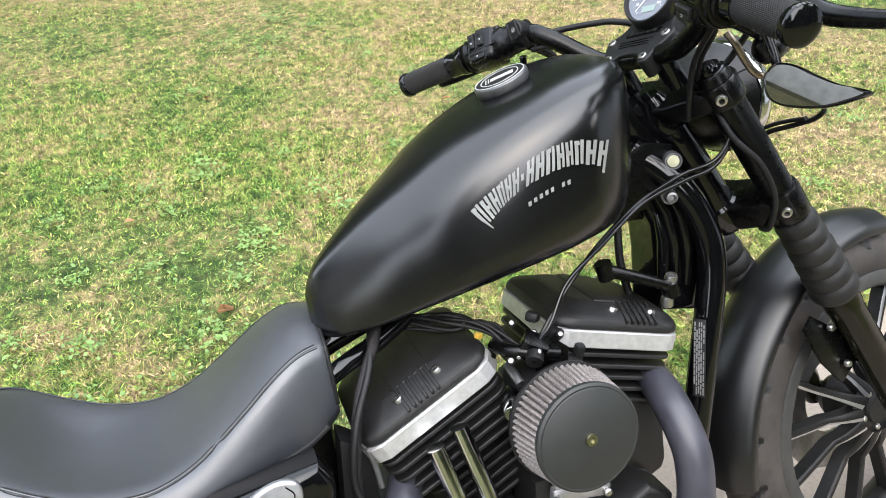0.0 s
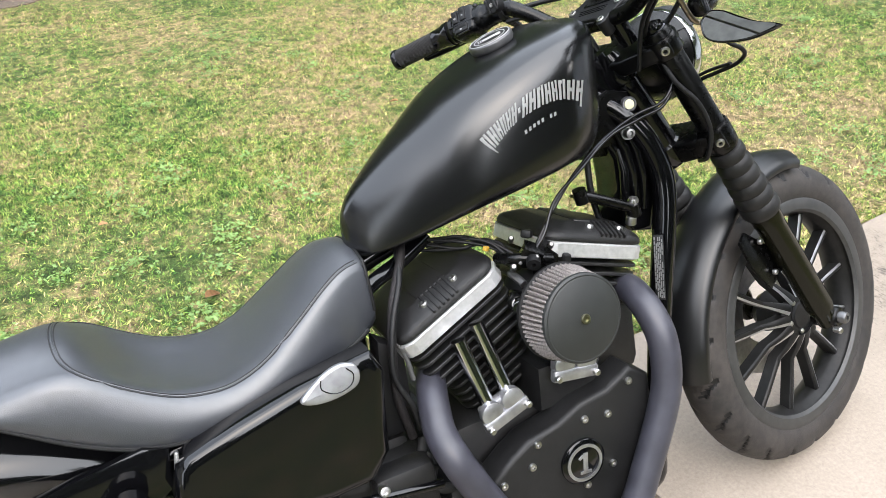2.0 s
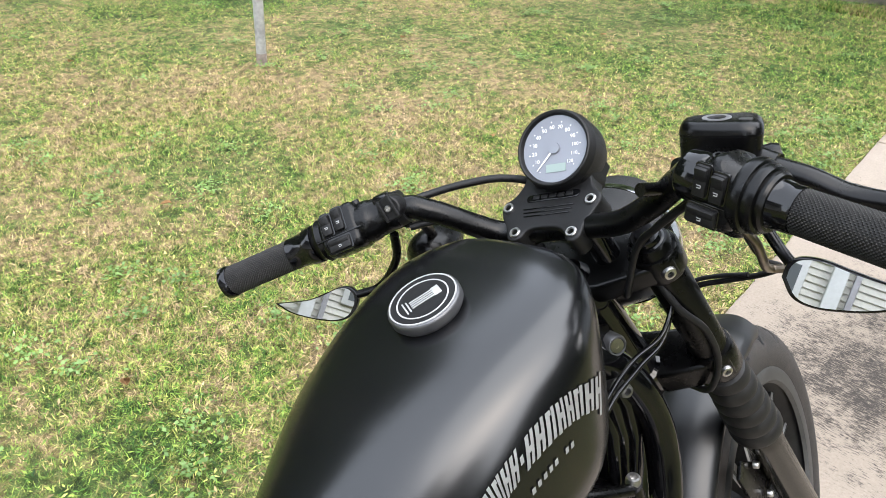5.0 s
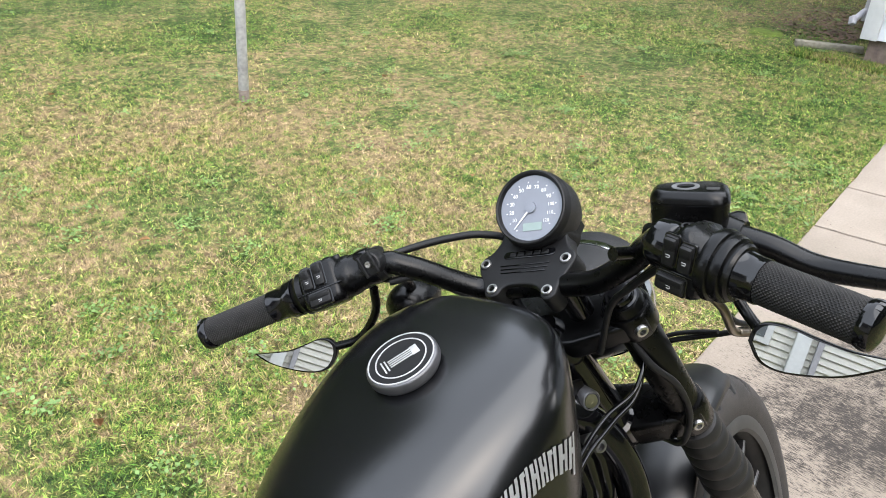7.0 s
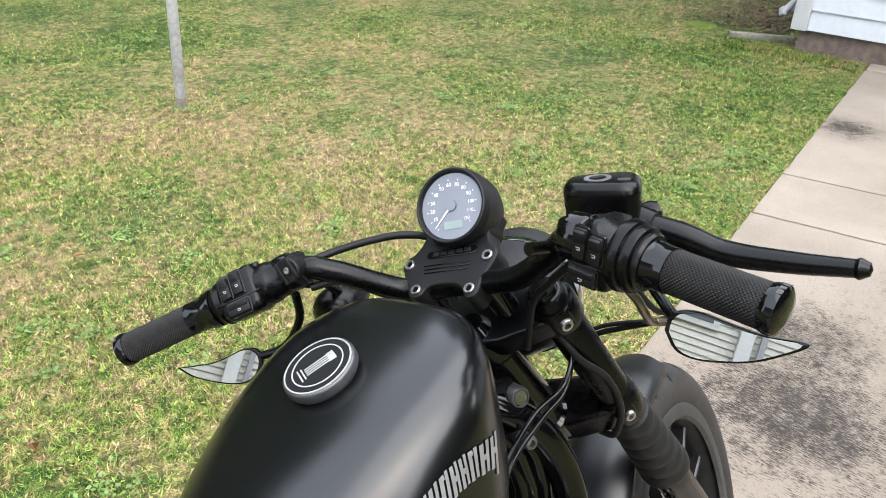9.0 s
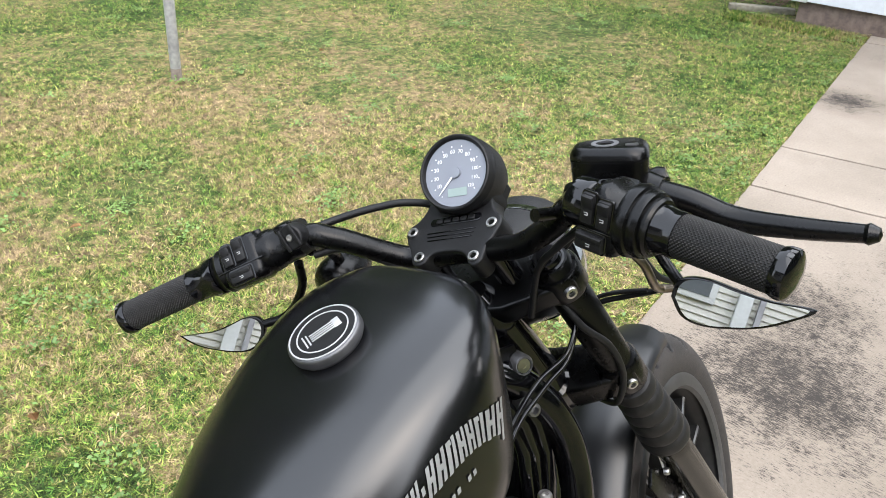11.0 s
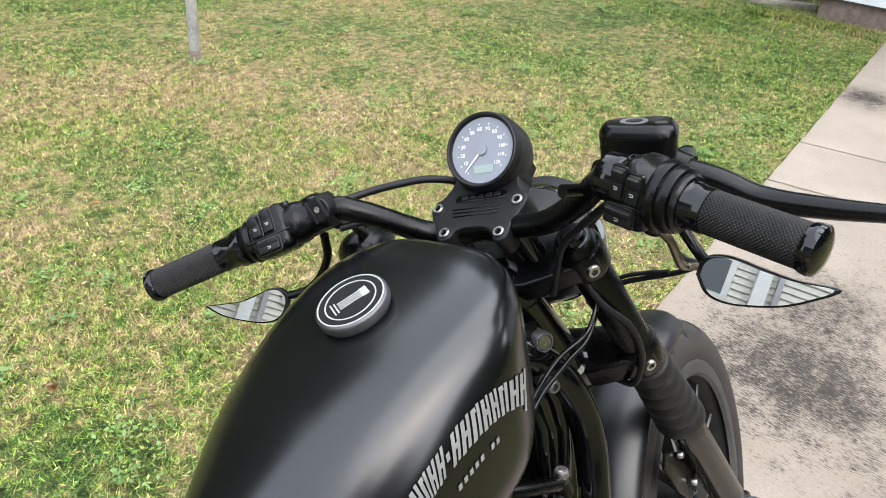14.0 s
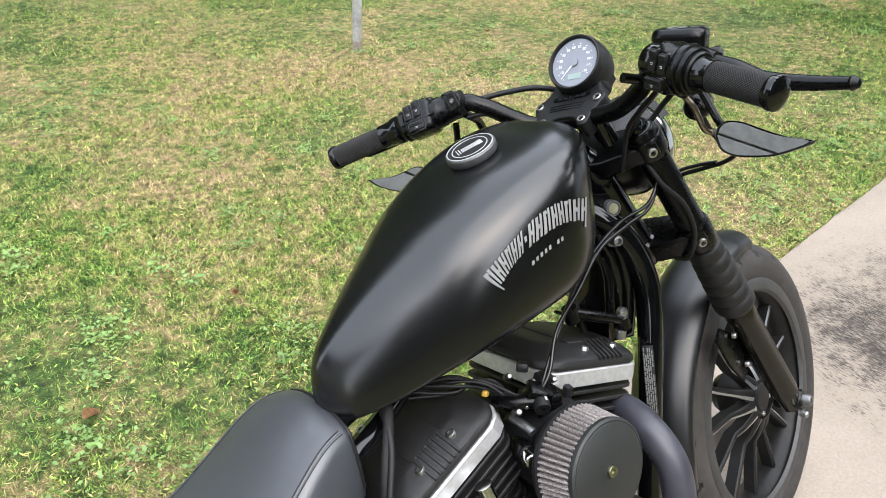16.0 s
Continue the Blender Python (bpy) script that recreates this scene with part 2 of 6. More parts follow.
def lawn_material(name, blade):
    """Mown grass and thatch: green and straw in patches, more varied blade by blade."""
    m = material(name, (0.1, 0.13, 0.03), 0.75, spec=0.25)
    t = m.node_tree
    b = t.nodes["Principled BSDF"]
    g = t.nodes.new("ShaderNodeNewGeometry")

    def noise_at(scale, detail=5):
        n = t.nodes.new("ShaderNodeTexNoise")
        n.inputs["Scale"].default_value, n.inputs["Detail"].default_value = scale, detail
        t.links.new(g.outputs["Position"], n.inputs["Vector"])
        return n.outputs["Fac"]

    def add(a, b_, ka, kb):
        x, y = t.nodes.new("ShaderNodeMath"), t.nodes.new("ShaderNodeMath")
        x.operation, y.operation = "MULTIPLY", "MULTIPLY_ADD"
        x.inputs[1].default_value, y.inputs[1].default_value = ka, kb
        t.links.new(a, x.inputs[0])
        t.links.new(b_, y.inputs[0])
        t.links.new(x.outputs[0], y.inputs[2])
        return y.outputs[0]

    # worn, strawy ground in some places, lush green in others
    wear = noise_at(1.3, 3)
    for cx, cy, rad, k in ((2.4, 2.8, 2.3, 0.11), (1.7, 3.6, 1.2, 0.06), (2.6, 1.35, 1.2, 0.12), (3.4, 2.0, 1.2, 0.07), (3.6, 4.9, 1.5, -0.1), (4.9, 1.4, 1.8, -0.12), (6.4, 2.4, 1.6, -0.14), (-0.1, 2.2, 1.8, -0.11), (0.4, 1.5, 0.9, -0.02), (3.4, 6.6, 2.8, -0.13), (6.2, 5.2, 2.4, -0.1)):
        d = t.nodes.new("ShaderNodeVectorMath")
        d.operation = "DISTANCE"
        d.inputs[1].default_value = (cx, cy, 0)
        t.links.new(g.outputs["Position"], d.inputs[0])
        mr = t.nodes.new("ShaderNodeMapRange")
        mr.interpolation_type = "SMOOTHSTEP"
        mr.inputs["From Min"].default_value, mr.inputs["From Max"].default_value = 0.0, rad
        mr.inputs["To Min"].default_value, mr.inputs["To Max"].default_value = k, 0
        t.links.new(d.outputs["Value"], mr.inputs["Value"])
        wear = add(wear, mr.outputs["Result"], 1.0, 1.0)
    patch = add(add(wear, noise_at(5.0, 4), 0.95, 0.75), add(noise_at(16.0, 4), noise_at(42.0, 3), 1.25, 0.65), 1.0, 1.0)
    if blade:
        fac = add(patch, g.outputs["Random Per Island"], 1.0, 0.62)
        stops = ((0.62, (0.025, 0.08, 0.011)), (0.86, (0.105, 0.21, 0.03)), (1.06, (0.225, 0.31, 0.055)), (1.2, (0.325, 0.325, 0.09)), (1.34, (0.33, 0.25, 0.115)), (1.55, (0.40, 0.295, 0.17)))
    else:
        fac = add(patch, noise_at(70, 6), 1.0, 0.5)
        stops = ((0.7, (0.035, 0.06, 0.013)), (0.98, (0.085, 0.11, 0.032)), (1.18, (0.17, 0.145, 0.06)), (1.36, (0.235, 0.17, 0.09)))
    mr = t.nodes.new("ShaderNodeMapRange")
    mr.inputs["From Min"].default_value, mr.inputs["From Max"].default_value = 1.475, 2.575
    t.links.new(fac, mr.inputs["Value"])
    r = t.nodes.new("ShaderNodeValToRGB")
    el = r.color_ramp.elements
    while len(el) < len(stops):
        el.new(0.5)
    for e, (p, c) in zip(el, stops):
        e.position, e.color = (p - 0.5) / 1.1, (*c, 1)
    t.links.new(mr.outputs["Result"], r.inputs["Fac"])
    tone = t.nodes.new("ShaderNodeMath")
    tone.operation = "FRACT"
    many = t.nodes.new("ShaderNodeMath")
    many.operation = "MULTIPLY"
    many.inputs[1].default_value = 13.7
    lit = t.nodes.new("ShaderNodeMapRange")
    t.links.new(many.outputs[0], tone.inputs[0])
    if blade:
        # old and young blades differ in depth of colour
        t.links.new(g.outputs["Random Per Island"], many.inputs[0])
        t.links.new(tone.outputs[0], lit.inputs["Value"])
        lit.inputs["To Min"].default_value, lit.inputs["To Max"].default_value = 0.3, 1.6
        b.inputs["Roughness"].default_value = 0.6
    else:
        t.links.new(noise_at(260, 3), lit.inputs["Value"])
        lit.inputs["From Min"].default_value, lit.inputs["From Max"].default_value = 0.3, 0.7
        lit.inputs["To Min"].default_value, lit.inputs["To Max"].default_value = 0.35, 1.6
    sc = t.nodes.new("ShaderNodeVectorMath")
    sc.operation = "SCALE"
    # tufts a few centimetres wide grow deeper or paler in colour
    tuft, both = t.nodes.new("ShaderNodeMapRange"), t.nodes.new("ShaderNodeMath")
    tuft.inputs["From Min"].default_value, tuft.inputs["From Max"].default_value = 0.3, 0.7
    tuft.inputs["To Min"].default_value, tuft.inputs["To Max"].default_value = 0.4, 1.2
    t.links.new(noise_at(30, 4), tuft.inputs["Value"])
    both.operation = "MULTIPLY"
    t.links.new(tuft.outputs["Result"], both.inputs[0])
    t.links.new(lit.outputs["Result"], both.inputs[1])
    t.links.new(r.outputs["Color"], sc.inputs[0])
    t.links.new(both.outputs[0], sc.inputs["Scale"])
    t.links.new(sc.outputs["Vector"], b.inputs["Base Color"])
    return m


BLADES = lawn_material("grass_blades", True)
THATCH = lawn_material("thatch_and_soil", False)
WEED = material("clover_leaf", (0.116, 0.232, 0.042), 0.5, vary=0.5, scale=14, second=(0.200, 0.325, 0.084), wear=2)
FOLIAGE = material("tree_foliage", (0.05, 0.085, 0.025), 0.7, vary=0.5, scale=3, second=(0.1, 0.14, 0.05), wear=0.6)
MOSS = material("bright_moss", (0.084, 0.12, 0.012), 0.9, vary=0.4, scale=30, bump=0.5, bump_scale=200)
MULCH = material("leaf_mulch", (0.152, 0.104, 0.072), 0.9, vary=0.6, scale=30, bump=0.6, bump_scale=80, second=(0.192, 0.12, 0.08))

# ---- mesh helpers ----


def smooth_line(points, n=6):
    """A Catmull-Rom line through the points."""
    p = np.array(points, float)
    if len(p) < 3:
        return p
    p = np.vstack([2 * p[0] - p[1], p, 2 * p[-1] - p[-2]])
    out = []
    for i in range(1, len(p) - 2):
        for k in range(n):
            u = k / n
            a, b, c, d = p[i - 1 : i + 3]
            out.append(0.5 * (2 * b + (c - a) * u + (2 * a - 5 * b + 4 * c - d) * u * u + (3 * b - a - 3 * c + d) * u**3))
    out.append(p[-2])
    return np.array(out)


def skin(rings, cap=True, closed=False):
    """A mesh over rings of equally many points."""
    bm = bmesh.new()
    rows = [[bm.verts.new(Vector(map(float, q))) for q in ring] for ring in rings]
    n = len(rows[0])
    pairs = list(zip(rows, rows[1:])) + ([(rows[-1], rows[0])] if closed else [])
    for a, b in pairs:
        for i in range(n):
            j = (i + 1) % n
            bm.faces.new((a[i], a[j], b[j], b[i]))
    if cap and not closed:
        bm.faces.new(list(reversed(rows[0])))
        bm.faces.new(rows[-1])
    bmesh.ops.recalc_face_normals(bm, faces=bm.faces)
    return bm


def tube(points, r, segs=12, sub=6, m=None):
    """A round bar along a smooth line; r: one radius or one a point. The last number of sub 0 keeps corners."""
    base = np.array(points, float)
    line = smooth_line(base, sub) if sub else base
    radii = np.full(len(line), r) if np.isscalar(r) else np.interp(np.linspace(0, len(base) - 1, len(line)), range(len(base)), r)
    tang = np.gradient(line, axis=0)
    tang /= np.linalg.norm(tang, axis=1)[:, None]
    u = np.cross(tang[0], (0.3, 0.5, 0.81))
    u /= np.linalg.norm(u)
    rings = []
    for p, d, rad in zip(line, tang, radii):
        u = u - d * (u @ d)
        u /= np.linalg.norm(u)
        v = np.cross(d, u)
        th = np.arange(segs) * 2 * np.pi / segs
        rings.append(p + rad * (np.cos(th)[:, None] * u + np.sin(th)[:, None] * v))
    bm = skin(rings)
    if m is not None:
        bm.transform(m)
    return bm


def lathe(profile, segs=32, m=None):
    """A turned body about local z: profile of (radius, height)."""
    th = np.arange(segs) * 2 * np.pi / segs
    rings = [np.c_[max(r, 1e-4) * np.cos(th), max(r, 1e-4) * np.sin(th), np.full(segs, h)] for r, h in profile]
    bm = skin(rings, closed=profile[0][0] > 1e-3 and profile[-1][0] > 1e-3)
    if m is not None:
        bm.transform(m)
    return bm


def plate(outline, thick, m=None, bevel=0.0, seg=2):
    """A flat outline (x, y), its front at z = 0 and its back at -thick, with softened edges."""
    bm = bmesh.new()
    lo = [bm.verts.new((x, y, -thick)) for x, y in outline]
    hi = [bm.verts.new((x, y, 0)) for x, y in outline]
    bm.faces.new(hi)
    bm.faces.new(list(reversed(lo)))
    for i in range(len(lo)):
        j = (i + 1) % len(lo)
        bm.faces.new((lo[i], lo[j], hi[j], hi[i]))
    bmesh.ops.recalc_face_normals(bm, faces=bm.faces)
    if bevel:
        edges = [e for e in bm.edges if abs(e.verts[0].co.z - e.verts[1].co.z) < 1e-9]
        bmesh.ops.bevel(bm, geom=edges, offset=bevel, segments=seg, affect="EDGES", profile=0.6)
    if m is not None:
        bm.transform(m)
    return bm


def block(sx, sy, sz, bevel=0.0, m=None, seg=2):
    """A box with rounded edges, centred."""
    bm = bmesh.new()
    bmesh.ops.create_cube(bm, size=1)
    bm.transform(Matrix.Diagonal((sx, sy, sz, 1)))
    if bevel:
        bmesh.ops.bevel(bm, geom=bm.edges[:], offset=bevel, segments=seg, affect="EDGES", profile=0.5)
    if m is not None:
        bm.transform(m)
    return bm


def round_rect(hx, hy, rad, n=5):
    out = []
    for cx, cy, a0 in ((hx - rad, hy - rad, 0), (-hx + rad, hy - rad, 90), (-hx + rad, -hy + rad, 180), (hx - rad, -hy + rad, 270)):
        for k in range(n):
            a = radians(a0 + 90 * k / (n - 1))
            out.append((cx + rad * math.cos(a), cy + rad * math.sin(a)))
    return out


def frame_at(origin, z, x=(1, 0, 0)):
    """A pose whose local z points along z and whose local x lies near x."""
    z = Vector(z).normalized()
    x = Vector(x)
    x = (x - z * x.dot(z)).normalized()
    y = z.cross(x)
    return Matrix.Translation(origin) @ Matrix((x, y, z)).transposed().to_4x4()


def joined(*bms):
    """Several bodies as one mesh."""
    out = bmesh.new()
    for b in bms:
        me = bpy.data.meshes.new("tmp")
        b.to_mesh(me)
        b.free()
        out.from_mesh(me)
        bpy.data.meshes.remove(me)
    return out


def part(name, bm, mat, parent=None, label="", angle=38):
    """Links a bmesh as one object, shaded smooth up to an edge angle."""
    mats = mat if isinstance(mat, (list, tuple)) else [mat]
    for f in bm.faces:
        f.smooth = True
    for e in bm.edges:
        if len(e.link_faces) == 2 and e.calc_face_angle(0) > radians(angle):
            e.smooth = False
    me = bpy.data.meshes.new(name)
    bm.to_mesh(me)
    bm.free()
    for x in mats:
        me.materials.append(x)
    ob = new(name, me)
    ob.parent = parent
    return tagged(ob, label)


def share(name, me, m, parent):
    """One more object on a mesh that is there already."""
    ob = new(name, me)
    ob.parent = parent
    ob.matrix_basis = m
    return ob


def lettering(text, size, m, mat, parent, name="marking"):
    """Printed characters as a flat mesh, centred at the pose m."""
    cu = bpy.data.curves.new(name, "FONT")
    cu.body, cu.size, cu.align_x, cu.align_y, cu.extrude = text, size, "CENTER", "CENTER", 0.0002
    tmp = new(name, cu)
    bpy.context.view_layer.update()
    me = bpy.data.meshes.new_from_object(tmp.evaluated_get(bpy.context.evaluated_depsgraph_get()))
    bpy.data.objects.remove(tmp)
    me.transform(m)
    me.materials.clear()
    me.materials.append(mat)
    ob = new(name, me)
    ob.parent = parent
    return ob

# ---- the motorcycle: its own frame has x ahead, y to its left, z up along its middle plane; it leans on its stand ----
bike = tagged(new("motorcycle"), "matte black cruiser motorcycle leaning on its side stand", "motorcycle")
bike.matrix_world = pose(0, 0, 0, -17.0, 0, 0)
RAKE, TURN = 30.0, 15.0
# the steered parts: z along the steering head, x ahead, y left, origin between the handlebar clamps
STEER = Matrix.Translation((1.098, 0, 1.050)) @ pose(0, 0, 0, 0, -RAKE, 0) @ pose(0, 0, 0, 0, 0, TURN)
V = Vector


def bolt(name, at, axis, r, h, mat, parent, m=None, socket=True):
    """A round-headed cap bolt with a socket."""
    prof = [(r * 0.2, -h), (r, -h), (r, h * 0.3), (r * 0.85, h * 0.75), (r * 0.5, h * 0.8)]
    prof += [(r * 0.42, h * 0.2), (0, h * 0.2)] if socket else [(r * 0.3, h), (0, h)]
    f = frame_at(at, axis, (0.31, 0.2, 0.9))
    return part(name, lathe(prof, 12, (m @ f) if m else f), mat, parent)


# fuel tank: length stations with top, bottom and half width, then how its section changes along it
TX = np.array([0.5669, 0.5752, 0.5937, 0.6453, 0.6969, 0.7587, 0.8378, 0.9135, 0.9513, 0.9797, 1.0005, 1.0175, 1.0288])
TT = np.array([0.8079, 0.8290, 0.8530, 0.8972, 0.9339, 0.9759, 1.0110, 1.0349, 1.0445, 1.0478, 1.0470, 1.0363, 1.0072])
TB = np.array([0.7657, 0.7568, 0.7528, 0.7605, 0.7728, 0.7872, 0.8035, 0.8177, 0.8206, 0.8248, 0.8345, 0.8502, 0.8772])
TW = np.array([0.0103, 0.0279, 0.0473, 0.0761, 0.0998, 0.1257, 0.1420, 0.1450, 0.1352, 0.1186, 0.0988, 0.0720, 0.0323])
TX, TT, TB, TW = smooth_line(np.c_[TX, TT, TB, TW], 8).T
TANK_Y, TANK_LEAN = -0.0258, -0.001


def tank_section(x):
    """Top, bottom, height of the greatest width, half width, and the roundness above and below it."""
    top, bot, w = (float(np.interp(x, TX, a)) for a in (TT, TB, TW))
    share_, up, low = (float(np.interp(x, (0.58, 0.75, 0.90, 1.03), a)) for a in ((0.08, 0.256, 0.504, 0.70), (2.21, 2.97, 3.88, 3.78), (3.21, 3.31, 4.74, 3.32)))
    return top, bot, bot + share_ * (top - bot), w, up, low


def tank_side(x, z):
    """The tank's right side: y at a place along and a height."""
    top, bot, mid, w, up, low = tank_section(x)
    f, n = ((z - mid) / (top - mid), up) if z > mid else ((mid - z) / (mid - bot), low)
    return -w * max(0.0, 1 - min(f, 1) ** n) ** (1 / n) + TANK_Y + TANK_LEAN * (z - 0.9)


def fuel_tank():
    xs = np.interp(np.linspace(0, len(TX) - 1, 84), range(len(TX)), TX)
    rings = []
    th = np.linspace(0, 2 * np.pi, 72, endpoint=False)
    for x in xs:
        top, bot, mid, w, up, low = tank_section(x)
        c, s = np.cos(th), np.sin(th)
        n = np.where(s > 0, up, low)
        y = w * np.sign(c) * np.abs(c) ** (2 / n)
        z = mid + np.where(s > 0, top - mid, mid - bot) * np.sign(s) * np.abs(s) ** (2 / n)
        rings.append(np.c_[np.full(len(th), x), y + TANK_Y + TANK_LEAN * (z - 0.9), z])
    tank = part("fuel_tank", skin(rings), TANK_PAINT, bike, "satin black teardrop fuel tank", 60)
    # filler cap
    cap = frame_at((0.873, -0.0265, 1.0385), (-0.33, -0.035, 0.943), (0.943, 0.0, 0.33))
    body = part("filler_cap", lathe([(0.024, -0.024), (0.030, -0.019), (0.0352, -0.014), (0.0378, -0.010), (0.0378, -0.003), (0.0372, -0.0010), (0.0358, 0.0), (0.0, 0.0)], 56, cap), CAP_GREY, tank, "round pewter fuel cap with black inlay")
    part("black_inlay", lathe([(0.0338, -0.0004), (0.0336, 0.0004), (0, 0.0005)], 48, cap), MATTE, body)
    for r_ in (0.0352, 0.0272):
        part("silver_ring", lathe([(r_, -0.0002), (r_ - 0.0001, 0.0009), (r_ - 0.0015, 0.0009), (r_ - 0.0016, -0.0002)], 48, cap), SILVER_PRINT, body)
    em = cap @ pose(0, 0, 0.0007, 0, 0, -24)
    for bx, by, sx, sy in ((0.0, -0.0048, 0.026, 0.0014), (0.0, -0.0016, 0.026, 0.0014), (0.0, 0.0016, 0.026, 0.0014), (0.0, 0.0048, 0.026, 0.0014), (0.0155, 0.0, 0.0075, 0.0135), (-0.0155, 0.0, 0.0016, 0.017), (-0.0192, 0.0, 0.0016, 0.019)):
        part("emblem_bar", block(sx, sy, 0.0008, 0.0002, em @ pose(bx, by, 0)), SILVER_PRINT, body)
    # arched decal on the side, as plain upright strokes
    top = [(0.766, 0.904), (0.7936, 0.924), (0.819, 0.9405), (0.846, 0.955), (0.877, 0.965), (0.906, 0.966), (0.951, 0.956)]
    low = [(0.785, 0.886), (0.8027, 0.9035), (0.819, 0.916), (0.844, 0.9285), (0.878, 0.938), (0.9075, 0.938), (0.9465, 0.926)]
    a, b = smooth_line(top, 12), smooth_line(low, 12)

    def on_side(x, z, lift=0.0012):
        y = tank_side(x, z)
        e = 0.004
        ny = V((tank_side(x + e, z) - tank_side(x - e, z), -2 * e, 0)).normalized()
        nz = V((0, -2 * e, tank_side(x, z + e) - tank_side(x, z - e))).normalized()
        n = (ny + nz).normalized()
        return V((x, y, z)) + n * lift

    def stroke(u0, u1, v0, v1, lean=0.0):
        bm = bmesh.new()
        nv = 7
        grid = []
        for i in range(nv):
            v = v0 + (v1 - v0) * i / (nv - 1)
            row = []
            for u in (u0, (u0 + u1) / 2, u1):
                w = min(max(u + lean * (v - 0.5), 0), 1) * (len(a) - 1)
                k = min(int(w), len(a) - 2)
                pa, pb = a[k] + (a[k + 1] - a[k]) * (w - k), b[k] + (b[k + 1] - b[k]) * (w - k)
                q = pb + (pa - pb) * v
                row.append(bm.verts.new(on_side(*q)))
            grid.append(row)
        for r0, r1 in zip(grid, grid[1:]):
            for i in range(2):
                bm.faces.new((r0[i], r0[i + 1], r1[i + 1], r1[i]))
        bmesh.ops.recalc_face_normals(bm, faces=bm.faces)
        me_up = bm.faces[0].normal.y > 0
        if me_up:
            bmesh.ops.reverse_faces(bm, faces=bm.faces)
        return bm

    slots = 14.7
    for i in range(15):
        if i == 6:
            part("decal_diamond", stroke(6.1 / slots, 6.45 / slots, 0.36, 0.64), LETTER, tank)
            continue
        u = (i if i < 6 else i - 0.3) / slots
        v0 = -0.3 if i in (0, 14) else -0.04
        bars = [stroke(u + 0.003, u + 0.027, v0 if i == 0 else -0.04, 1.0, 0.02), stroke(u + 0.039, u + 0.058, v0 if i == 14 else 0.0, 1.04, 0.02)]
        bars.append(stroke(u + 0.022, u + 0.043, 0.42, 0.62) if i % 3 else stroke(u + 0.022, u + 0.043, 0.82, 1.0))
        part("decal_bar", joined(*bars), LETTER, tank)
    for i in range(8):
        if i == 5:
            continue
        x = 0.8355 + 0.0073 * i
        z = 0.8995 + 0.0021 * i + 0.0002 * i * (8 - i)
        bm = bmesh.new()
        q = [bm.verts.new(on_side(x + dx, z + dz)) for dx, dz in ((0, 0), (0.0042, 0.0012), (0.0042, 0.0070), (0, 0.0058))]
        bm.faces.new(q)
        bmesh.ops.recalc_face_normals(bm, faces=bm.faces)
        if bm.faces[0].normal.y > 0:
            bmesh.ops.reverse_faces(bm, faces=bm.faces)
        part("small_decal_bar", bm, LETTER, tank)
    return tank


fuel_tank()

# seat: stations along x with seam height, crown, floor and half width
SX = np.array([-0.115, -0.055, 0.015, 0.075, 0.115, 0.141, 0.162, 0.188, 0.231, 0.275, 0.335, 0.39, 0.45, 0.51, 0.55, 0.575])
SS = np.array([0.672, 0.703, 0.722, 0.732, 0.737, 0.738, 0.731, 0.710, 0.681, 0.659, 0.650, 0.667, 0.707, 0.750, 0.767, 0.760])
SC = np.array([0.70, 0.737, 0.755, 0.764, 0.768, 0.765, 0.745, 0.704, 0.665, 0.648, 0.647, 0.671, 0.717, 0.763, 0.780, 0.772])
SB = np.array([0.68, 0.70, 0.708, 0.672, 0.645, 0.630, 0.620, 0.608, 0.597, 0.592, 0.602, 0.611, 0.623, 0.633, 0.641, 0.662])
SW = np.array([0.08, 0.10, 0.115, 0.128, 0.135, 0.138, 0.141, 0.145, 0.149, 0.151, 0.150, 0.147, 0.137, 0.122, 0.108, 0.094])


